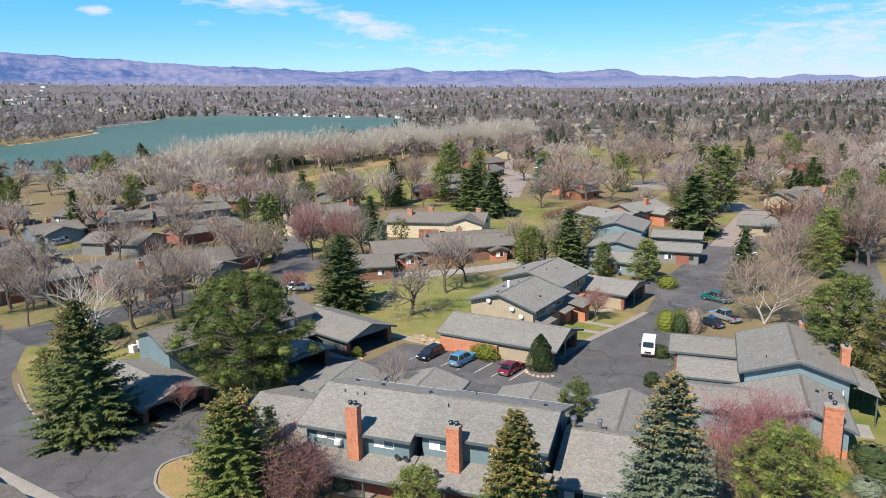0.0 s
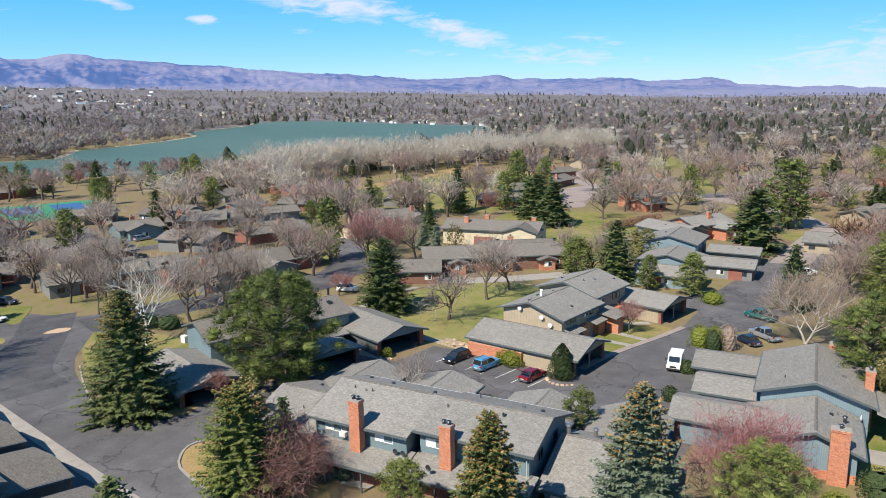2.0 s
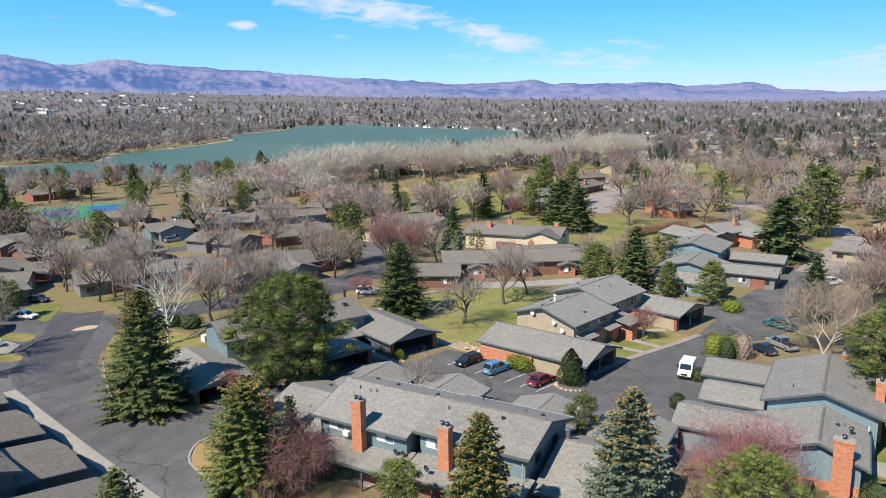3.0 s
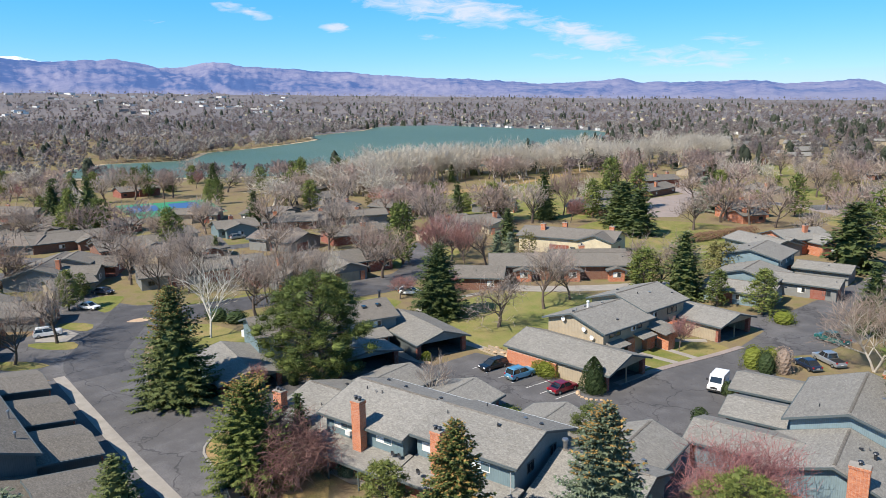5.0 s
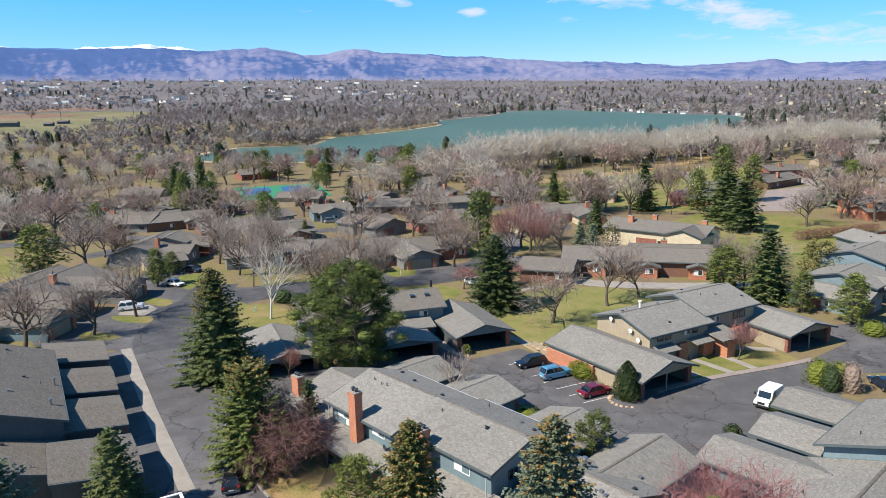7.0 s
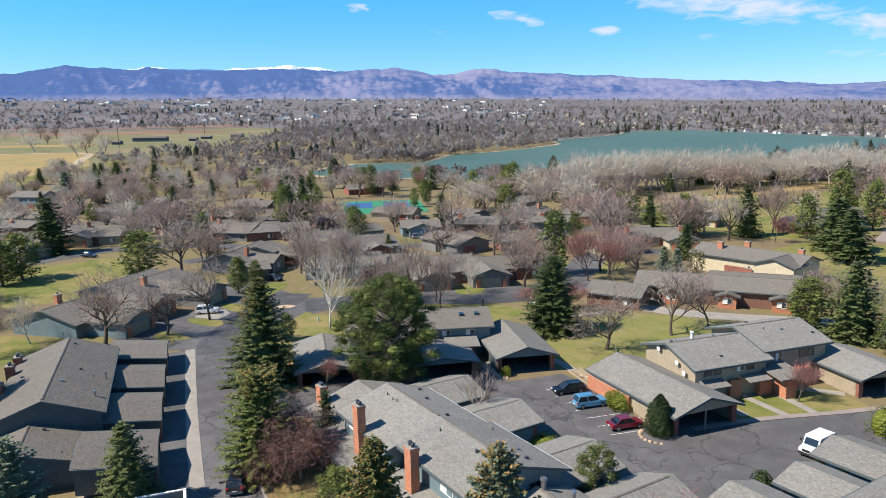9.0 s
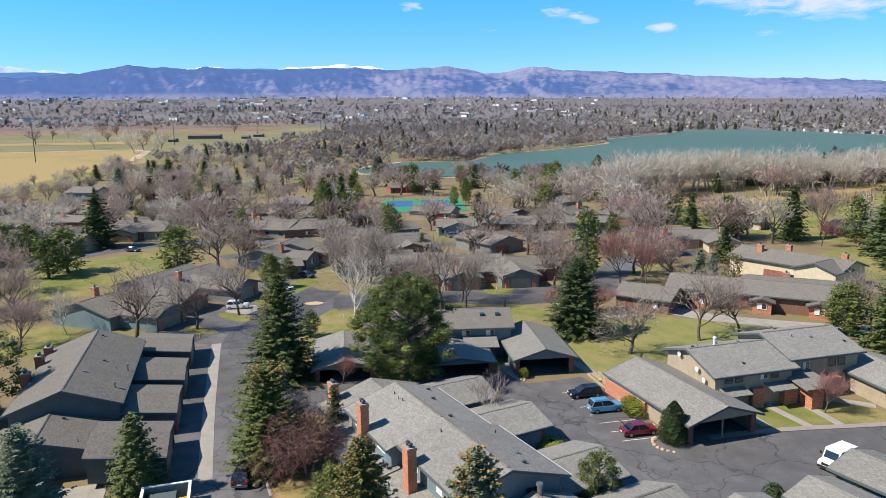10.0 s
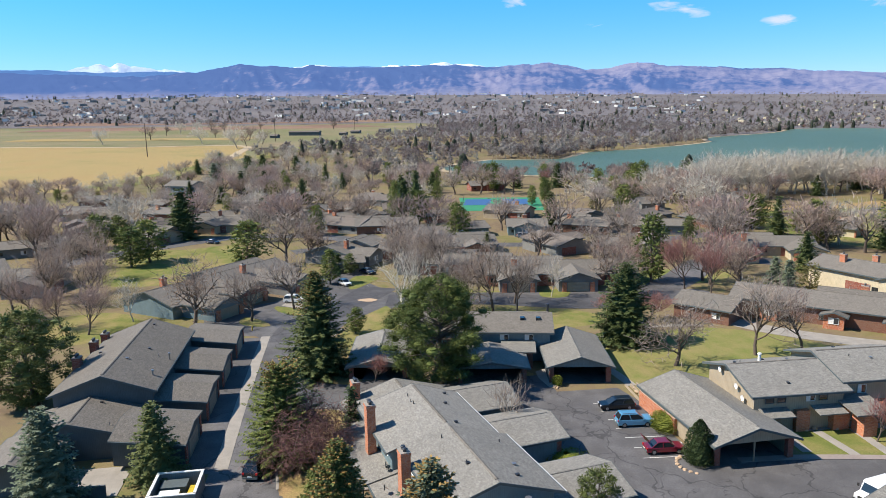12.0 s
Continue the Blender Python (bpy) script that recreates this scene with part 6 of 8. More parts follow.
# plainer meshes for trees that always stand far off
LITE = {
    "bare": [bare_meshes(400 + i, 14, 0.53, "bark", ("twig_grey", "twig_brown", "twig_grey", "twig_mauve")[i], first=0.28, up=0.48, wig=0.32, kids=(7, 5, 5, 3), twig=0.048, blade=3, thick=1.35) for i in range(4)],
    "wide": [bare_meshes(420 + i, 12, 0.6, "bark", ("twig_brown", "twig_grey")[i], first=0.22, up=0.38, wig=0.34, kids=(7, 5, 5, 3), twig=0.048, blade=3, thick=1.4) for i in range(2)],
    "cotton": [bare_meshes(430 + i, 18, 0.5, "bark_pale", "twig_pale", first=0.22, up=0.3, wig=0.32, kids=(8, 5, 5, 3), twig=0.065, blade=2) for i in range(3)],
    "pale": [bare_meshes(440, 10, 0.5, "bark_pale", "twig_pale", kids=(7, 5, 5, 3), twig=0.055, blade=2)],
    "red": [bare_meshes(450 + i, 12, 0.45, "bark", "twig_red", up=0.6, kids=(7, 5, 5, 3), twig=0.055, blade=2) for i in range(2)],
    "rust": [bare_meshes(460, 9, 0.5, "bark", "twig_rust", first=0.12, kids=(7, 5, 5, 3), twig=0.055, blade=2)],
    "mauve": [bare_meshes(470, 11, 0.5, "bark", "twig_mauve", kids=(7, 6, 5, 4), twig=0.05, blade=2)],
    "spruce": [spruce_meshes(500 + i, 14, 5.0, "spruce", 0.62, 9, False, fine=1.5, blunt=0.62) for i in range(3)],
    "bluespruce": [spruce_meshes(510 + i, 13, 4.8, "spruce_blue", 0.62, 9, False, fine=1.5, blunt=0.6) for i in range(2)],
    "pine": [pine_meshes(520 + i, 12, 4.3, "pine_deep", 60, 22, 0.78, 0.12, cone=0.25, puff=(0.16, 0.28)) for i in range(3)],
    "olive": [pine_meshes(530 + i, 10, 4.0, "pine_olive", 32, 14, 1.0, 0.1, puff=(0.17, 0.3)) for i in range(2)],
}
# and plainer still, for the massed woods behind them
FAINT = {
    "bare": [bare_meshes(900 + i, 14, 0.54, "bark", ("twig_grey", "twig_mauve", "twig_brown")[i], first=0.26, up=0.48, wig=0.32, kids=(6, 5, 4, 2), twig=0.08, blade=2, thick=1.4) for i in range(3)],
    "wide": [bare_meshes(920 + i, 12, 0.55, "bark", ("twig_brown", "twig_grey")[i], first=0.24, up=0.5, wig=0.28, kids=(6, 5, 4, 2), twig=0.08, blade=2, thick=1.4) for i in range(2)],
    "cotton": [bare_meshes(930 + i, 18, 0.5, "bark_pale", "twig_pale", first=0.22, up=0.4, wig=0.3, kids=(6, 5, 4, 2), twig=0.095, blade=2) for i in range(2)],
    "red": [bare_meshes(950, 12, 0.45, "bark", "twig_red", up=0.6, kids=(6, 5, 4, 3), twig=0.07, blade=2)],
    "rust": [bare_meshes(960, 9, 0.5, "bark", "twig_rust", first=0.12, kids=(6, 5, 4, 3), twig=0.07, blade=2)],
    "spruce": LITE["spruce"], "pine": LITE["pine"], "olive": LITE["olive"],
}
NATIVE = {"bare": (14, 5.2), "wide": (12, 6), "cotton": (18, 6.5), "pale": (10, 3.6), "red": (12, 4), "rust": (9, 4.5), "mauve": (11, 5), "spruce": (14, 3.9), "bluespruce": (13, 3.7), "pine": (12, 4.3), "olive": (10, 4.0)}
KINDS = {
    "bare": ("bare_tree", "leafless tree with grey-brown branches"), "wide": ("bare_tree", "broad leafless tree with spreading dark limbs"), "cotton": ("cottonwood", "tall leafless cottonwood with pale grey limbs"),
    "pale": ("birch", "slender leafless tree with whitish bark"), "red": ("budding_tree", "leafless tree with reddish pink buds"), "rust": ("rusty_shrub", "rust-coloured leafless thicket"), "mauve": ("budding_tree", "leafless tree with mauve twigs"),
    "spruce": ("spruce", "dark green spruce with drooping branches"), "bluespruce": ("blue_spruce", "blue-green spruce with dense branches"), "pine": ("pine", "round-crowned green pine"), "olive": ("juniper", "olive-green bushy evergreen"),
}
tree_rd = random.Random(11)


def tree(kind, x, y, h, r=None, where="among the houses"):
    me = tree_rd.choice((LITE if math.hypot(x - 20, y - 25) > 170 else SETS)[kind])
    nh, nr = NATIVE[kind]
    s = h / nh
    name, lab = KINDS[kind]
    ob = plant(name, me, x, y, tree_rd.uniform(0, 360), s, lab + " " + where, "tree", "trees")
    if r:
        k = min(1.7, max(0.6, (r / nr) / s))
        ob.scale = (s * k, s * k, s)
    NO_TREE.append((x, y, 2.2))
    return ob


# the foreground trees, each of its own shape
plant("spruce", spruce_meshes(301, 16.6, 6.6, "spruce", 0.36, 14, True, fine=0.75, blunt=0.72, gold=0.56, start=0.05), -77.6, 42.0, 20, 1, "tall dense dark spruce with brown cones beside the drive")
plant("pine", pine_meshes(302, 16.4, 9.4, "pine_deep", 190, 290, 0.34, 0.14, thin=0.2, flat=(0.5, 0.8), puff=(0.085, 0.175), cone=0.06), -70.1, 60.5, 0, 1, "large round-crowned pine over the carports")
plant("spruce", spruce_meshes(303, 12.0, 4.9, "pine_deep", 0.3, 15, True, fine=0.55, blunt=0.42, start=0.08, gold=0.72), -48.4, 39.2, 0, 1, "bushy green spruce at the kerb")
plant("weeping_tree", bare_meshes(304, 9.2, 0.66, "bark_red", "twig_weep", levels=5, kids=(7, 5, 5, 5, 4), first=0.2, up=0.35, wig=0.5, twig=0.013, stems=2, thick=0.9, bends=3, droop=0.16), -45.3, 43.0, 0, 1.1, "leafless weeping tree with reddish twisted branches")
plant("spruce", spruce_meshes(305, 13.8, 4.4, "pine_dark", 0.3, 14, True, fine=0.58, blunt=0.66, gold=0.45), -23.4, 46.2, 0, 1, "green spruce with masses of orange-brown cones at its top")
plant("blue_spruce", spruce_meshes(306, 16.8, 5.4, "spruce_blue", 0.3, 15, True, fine=0.58, blunt=0.68, gold=0.6), -13.1, 52.7, 0, 1, "blue-green spruce with a crown full of golden cones")
plant("pine", pine_meshes(307, 10.9, 4.3, "pine_deep", 150, 170, 0.26, 0.06, thin=0.24, puff=(0.1, 0.2)), -5.9, 60.9, 0, 1, "bushy green pine behind the end house")
plant("budding_tree", bare_meshes(308, 10.6, 0.58, "bark", "twig_crimson", levels=5, kids=(6, 5, 5, 4, 4), first=0.15, up=0.5, wig=0.34, twig=0.012, stems=3, thick=0.6, bends=3), -10.2, 66.8, 0, 1.1, "spreading leafless tree with mauve-pink twigs")
plant("pine", pine_meshes(309, 7.6, 3.2, "pine", 110, 110, 0.24, 0.06, thin=0.24, puff=(0.1, 0.2)), -31.9, 44.6, 0, 1, "small olive-green pine behind the long house")
plant("spruce", spruce_meshes(310, 14.2, 6.8, "spruce", 0.36, 13, False, fine=0.8, blunt=0.6), -84.1, 94.6, 0, 1, "dense dark green spruce at the lawn's end")
plant("birch", bare_meshes(311, 8.2, 0.4, "bark_pale", "twig_grey", kids=(6, 5, 4, 3), twig=0.02), -52.0, 66.6, 0, 1, "small leafless tree with pale trunk between carports")
plant("pine", pine_meshes(312, 6.9, 2.3, "pine_dark", 50, 120, 0.26, 0.06, thin=0.28), -28.5, 70.0, 0, 1, "small green pine between carport and court")
plant("juniper", spruce_meshes(313, 7.2, 1.6, "shrub_dark", 0.28, 9, False, fine=0.6, blunt=0.5), -52.5, 47.2, 0, 1, "narrow dark juniper at the house corner")
plant("spruce", spruce_meshes(314, 9.2, 3.9, "spruce", 0.3, 13, False, fine=0.58, blunt=0.7), -46.3, 25.4, 0, 1, "young green spruce beside the garages")
plant("blue_spruce", spruce_meshes(315, 11.5, 4.8, "spruce_blue", 0.32, 13, False, fine=0.65, blunt=0.58), -40.6, 16.4, 0, 1, "broad blue spruce at the dark house")
plant("pine", pine_meshes(316, 14, 6.2, "pine_dark", 110, 150, 0.42, 0.06, thin=0.28), -71.5, 2.0, 0, 1, "dense dark pine behind the dark house")
plant("birch", bare_meshes(317, 17.5, 0.52, "bark_white", "twig_pale", kids=(8, 5, 4, 3), first=0.42, twig=0.026, up=0.55, wig=0.22, thick=0.95, bends=3), -102.0, 56.6, 0, 1, "tall leafless birch with bright white limbs on the lawn")
plant("bare_tree", bare_meshes(318, 14.5, 0.55, "bark_pale", "twig_brown", kids=(8, 6, 6, 4), first=0.26, up=0.5, wig=0.32, twig=0.022, stems=2), -17.9, 122.6, 0, 1, "broad leafless tree with pale forked trunks beside the lot")
plant("pine", pine_meshes(319, 15, 5.2, "pine_deep", 120, 110, 0.4, 0.1, thin=0.24), -5.5, 101, 0, 1, "large green pine by the end house")
plant("pine", pine_meshes(320, 13, 4.6, "pine_olive", 110, 100, 0.4, 0.1, thin=0.24), 0.5, 97, 0, 1, "green pine beside the street")
NO_TREE += [(-77, 42, 8), (-70, 60, 8)]
plant("shrub", shrub_meshes(330, 1.95, 5.4, "shrub_dark", 6000, 0.17, cone=1), -40.6, 86.3, 0, 1, "dense egg-shaped dark green evergreen shrub", "shrub", "shrubs")
plant("shrub", shrub_meshes(331, 2.3, 2.2, "shrub_lime", 3600, 0.18), -49.6, 86.8, 0, 1, "rounded lime-green shrub at the stalls", "shrub", "shrubs")
for sx, sy, r, h, mt, lab in ((-30.6, 111.5, 2.0, 3.6, "shrub_lime", "yellow-green round shrub beside the lot"), (-29.0, 113.6, 1.8, 3.2, "shrub_lime", "yellow-green round shrub beside the lot"), (-28.2, 110.6, 1.5, 3.6, "shrub_dark", "dark upright shrub beside the lot"), (-26.6, 112.4, 1.6, 4.2, "twig_brown", "purplish bare shrub beside the lot"),
                               (-27.6, 99.0, 1.0, 1.9, "shrub_dark", "dark juniper at the garage wing"), (-24.0, 95.8, 1.3, 2.6, "spruce_blue", "grey-green juniper at the garage wing"), (-22.0, 95.4, 1.2, 2.6, "spruce_blue", "grey-green juniper at the garage wing"), (-25.6, 88.2, 1.0, 2.0, "shrub_dark", "low green juniper at the drive"),
                               (-66.5, 77.3, 0.7, 1.5, "shrub_lime", "small round yellow-green shrub"), (-48.2, 103.2, 0.8, 2.0, "shrub_lime", "small green shrub at the entrance"), (-43.8, 48.2, 1.05, 1.8, "spruce_blue", "small round blue-green shrub"), (-43.2, 71.5, 2.4, 1.2, "shrub_lime", "low green hedge between carports"),
                               (-0.4, 79.5, 2.2, 2.3, "shrub_dark", "clipped dark green shrub behind the house"), (0.4, 76.4, 1.9, 2.1, "shrub_dark", "clipped dark green shrub behind the house"), (-0.4, 73.2, 1.8, 1.5, "spruce_blue", "low grey-green juniper behind the house"), (-2.9, 74.1, 1.5, 1.2, "shrub_lime", "low green shrub behind the house"), (-38, 137, 2.4, 2.4, "shrub_lime", "round green shrub at the lot"),
                               (-112, 62, 2.6, 2.6, "shrub_dark", "dark green hedge shrub by the lane"), (-108, 64, 2.6, 2.4, "shrub_dark", "dark green hedge shrub by the lane"), (-71.8, 56.6, 0.6, 1.6, "shrub_dark", "narrow dark shrub by the carport")):
    plant("shrub", shrub_meshes(int(sx * 10), r, h, mt, 900, 0.18), sx, sy, 0, 1, lab, "shrub", "shrubs")
plant("budding_tree", SETS["red"][0], -42.2, 109.8, 10, 0.52, "small leafless tree with red buds before the tan house")
plant("budding_tree", SETS["red"][1], -72.3, 50.6, 40, 0.4, "small bush with bright red twigs by the carport")
# long clipped rusty hedge on the common
hb = MB()
for i in range(26):
    t = i / 25
    clump(hb, (-92 + 5 * t, 196 + 26 * t, 1.3), 1.8, 300, tree_rd, 0.36)
tagged(part("hedge", hb, M["twig_rust"]), "long rounded rust-brown hedge on the common", "hedge", "shrubs")

for kind, places in {
    "pine": [(-164, 20, 13, 6.2), (-204, -32, 11, 5.5), (-177.5, -9.2, 12.5, 6.2), (-171.5, -12.6, 11.5, 5.4), (-207, -26, 10, 4.5), (-98, 48, 5, 2.3), (-232, 64, 17, 3.8), (-341, 123, 16, 5), (-127, 118, 16.5, 5.1), (-320, 196, 16, 5)],
    "spruce": [(-218, -9, 17, 6.0), (-248, 14, 10, 2.6), (-245, 73, 19, 3.3), (-254, 69, 15, 4.1), (-348, 263, 13, 4.4), (-122, 205, 15, 5.8), (-110, 196, 14, 5.6), (-129, 210, 13, 5), (-153.5, 201, 16.5, 4.4), (-326, 221, 15, 3.8)],
    "cotton": [(-220, -26, 17, 8), (-226, 183, 20, 8), (-285, 186, 19, 8), (-126, 492, 22, 8), (-162, 191.5, 16.5, 6.8), (-259, 148, 16, 10)],
    "wide": [(-108, 17, 15.5, 7.8), (-126, 107, 14, 6), (-71.5, 98, 12, 6.5)],
    "mauve": [(-106.2, -2, 12.5, 6.4), (-112, -9, 11, 5.5), (-119, -17, 11, 5), (-155, 213, 19, 6.8), (-101, -10, 8, 4)],
    "pale": [(-114, 4, 9.5, 3.0), (-118, 91, 10, 2.6)],
    "red": [(-137.5, 137, 11, 5.2), (-131, 141, 9, 4.2), (-118, 122, 14, 4.1), (-110, 124, 13, 3.4), (-96, 104, 6, 4), (-100, 97, 5, 3.5), (-134, 117, 8, 4)],
}.items():
    for p in places:
        tree(kind, *p)
for kind, places in {
    "bare": [(-110.2, 27.5, 13, 5.4), (-117.8, 35.3, 14, 5.4), (-127, -8, 12, 4.6), (-135, -20, 13, 5), (-143, -14, 12, 5), (-195, 80, 14, 5.5), (-113.6, 81.7, 14, 5), (-118.5, 105.4, 13.5, 6),  (-234, 52, 14, 6.7), (-181, 35, 14, 4.2), (-108, 76, 16, 4.9), (-108, 81, 14, 3.5), (-165, 188, 11, 5.1), (-74, 113, 15, 5.8), (-75, 122, 14.5, 5.1), (-111, 323, 17, 7), (-143, 281, 15, 7), (-160, 60, 12, 5), (-151, 71, 13, 4), (-116, 72, 12, 3.5), (-117, 75, 12, 3.3), (-127, 60, 13, 3.4), (-6, 187, 15, 6.4), (-20, 186, 14, 6), (-19, 152, 12, 5), (-23, 178, 13, 5)],
    "bluespruce": [(-120, 145, 6.5, 2.1), (-115.5, 145.5, 6.5, 2), (-122, 255, 13, 4.8), (-404, -31, 15, 5)],
    "olive": [(-202, 190, 11, 4.8), (-110, 147, 7, 2.7), (-65, 164, 8, 4), (-163, 188, 12, 5), (-276, 209, 15, 5)],
}.items():
    for p in places:
        tree(kind, *p)
for kind, places in {
    "pine": [(-69, 139, 9.5, 5.1), (-43, 139.5, 9, 3.8), (-157, 244, 20, 5.8), (-142, 214, 14, 5), (-145.5, 246, 17, 5.2), (-182, 278, 16, 4.6), (-196, 184, 12, 5.4), (-189, 195.5, 7.5, 3.2), (-93, 263, 15, 5), (-318, 190, 15, 4.1), (-274, 174, 9, 2.6), (-372, 127, 13, 4), (-316, 144, 9, 4), (-233, 73, 13, 5.5), (-50, 231, 21, 8), (-54, 218, 13, 5), (-17, 166, 9, 4.2), (-14, 158, 11, 4.5), (-150, 47, 5.5, 2.2), (-50, 367, 17, 6)],
    "spruce": [(-47, 190, 16, 6.2), (-60, 140, 14, 4.8), (-327, 80, 13, 3.9), (-343, 91, 11, 3.7), (-172, 87, 6, 1.6), (-11, 179, 16, 3.8), (-71, 292, 16, 4.5), (-324, -14, 8, 3), (-314, 76, 14, 4.3), (-472, -20, 15, 5), (-491, -13, 15, 5.5), (-478, -5, 11, 4.7), (-480, 11, 14, 4.6), (-415, 22, 10, 3.4), (-153, 44, 5, 2)],
    "rust": [(-252, 214, 7, 8), (-49, 300, 9, 6), (-178, 248, 12, 6), (-262, 200, 6, 6), (-36, 330, 9, 6), (-8, 250, 10, 7), (-25, 193, 13, 7), (-20, 203, 12, 6)],
}.items():
    for p in places:
        tree(kind, *p)
for kind, places in {
    "bare": [(-122, 468, 22, 9), (-103, 215, 14, 5.7), (-69, 220, 11, 4.3), (-345, 218, 16, 8), (-229, 207, 17, 7), (-241, 193, 18, 7), (-179, 129, 14, 5.8), (-122, 130, 12, 4.9), (-404, 45, 16, 9), (-417, 59, 16, 9), (-205, 82, 11, 5), (-224, 104, 12, 8), (-442, 1, 11, 5)],
    "pine": [(-392, 70, 14, 4.6), (-304, 88, 10, 3.2), (-247, 65, 10, 4.4), (-279, 128, 9, 3), (-287, 136, 12, 3.2), (-305, 187, 16, 5), (-343, 233, 13, 4.8)],
}.items():
    for p in places:
        tree(kind, *p)
# the belt of cottonwoods along the near shore
for i in range(90):
    t = (i + tree_rd.random()) / 90
    tree("cotton", -258 - 20 * math.sin(t * 5) - tree_rd.uniform(0, 40), 204 + 300 * t ** 1.25, tree_rd.uniform(17, 24), None, "along the near shore")

# trees between and behind the houses
ROADS = [(-131, 38, -97, 60, 6), (-124, 45, -111, 126, 2), (-75, 30, -20, 90, 0), (-46, 86, -26, 250, 0)]


OPEN = [[(-126, 140), (-126, 188), (-84, 188), (-84, 122)], [(-262, 215), (-246, 300), (-262, 345), (-190, 345), (-172, 250), (-160, 185), (-235, 188)], [(-100, 150), (-100, 236), (-46, 236), (-46, 150)], [(-204, -32), (-199, 14), (-165, 20), (-150, 14), (-144, -10), (-178, -26)], [(-222, 12), (-205, -14), (-196, -6), (-210, 14)], [(-150, 48), (-128, 62), (-95, 62), (-95, 36), (-128, 36)]]


def inside(poly, x, y):
    odd = False
    for i, (x0, y0) in enumerate(poly):
        x1, y1 = poly[i - 1]
        if (y0 > y) != (y1 > y) and x < (x1 - x0) * (y - y0) / (y1 - y0) + x0:
            odd = not odd
    return odd


def free(x, y, r=2.0):
    if any(inside(poly, x, y) for poly in OPEN):
        return False
    if any((x - a) ** 2 + (y - b) ** 2 < (c * 0.62 + r) ** 2 for a, b, c in HOUSE_LIST) or any((x - a) ** 2 + (y - b) ** 2 < (c + r * 0.3) ** 2 for a, b, c in NO_TREE):
        return False
    if any(a < x < c and b < y < d for a, b, c, d, _ in ROADS):
        return False
    if x > -104 and y < 132 and x > -104 + (y - 132) * 0.05:
        return False
    if -320 < x < -266 and 88 < y < 142 or -165 < x < -118 and 226 < y < 302 or 160 < y < 235 and -138 < x < -68:
        return False
    return True


def far_mat(name, c1, c2, c3):
    """Twigs of far woods: the tone changes from crown to crown, and a little from twig to twig."""
    m, nt, b = mat_new(name)
    g = nt.nodes.new("ShaderNodeNewGeometry")
    v = obj_vec(nt)
    twigs = noise_f(nt, v, 0.85, 4.0, 0.75)
    k = mth(nt, "ADD", mth(nt, "MULTIPLY", noise_f(nt, v, 0.055, 2.0), 0.4), mth(nt, "ADD", mth(nt, "MULTIPLY", noise_f(nt, v, 0.006, 2.0), 0.2), mth(nt, "MULTIPLY", g.outputs["Random Per Island"], 0.14)))
    k = mth(nt, "ADD", k, mth(nt, "MULTIPLY", twigs, 0.26))
    nt.links.new(ramp(nt, k, [(0.36, c1), (0.5, c2), (0.64, c3)]), b.inputs["Base Color"])
    bump(nt, b, twigs, 0.8, 0.8)
    b.inputs["Roughness"].default_value, b.inputs["Specular IOR Level"].default_value = 0.9, 0.1
    tr = nd(nt, "ShaderNodeBsdfTranslucent", [(b.inputs["Base Color"].links[0].from_socket, "Color")])
    ms = nd(nt, "ShaderNodeMixShader", [(b.outputs[0], 1), (tr.outputs[0], 2)], Fac=0.48)
    nt.links.new(ms.outputs[0], nt.nodes["Material Output"].inputs[0])
    return m


M["far_grey"] = far_mat("far_grey_twigs", (0.19, 0.162, 0.15), (0.25, 0.216, 0.2), (0.315, 0.278, 0.258))
M["far_mauve"] = far_mat("far_mauve_twigs", (0.188, 0.15, 0.145), (0.24, 0.196, 0.189), (0.295, 0.247, 0.237))
M["far_pale"] = far_mat("far_pale_twigs", (0.26, 0.232, 0.21), (0.36, 0.33, 0.3), (0.46, 0.425, 0.39))
M["far_red"] = far_mat("far_red_twigs", (0.19, 0.11, 0.095), (0.25, 0.145, 0.122), (0.31, 0.19, 0.16))
# needles paled, so that their colour carries the haze
M["far_green"] = far_mat("hazy_far_needles", (0.06, 0.073, 0.055), (0.088, 0.102, 0.074), (0.122, 0.137, 0.096))


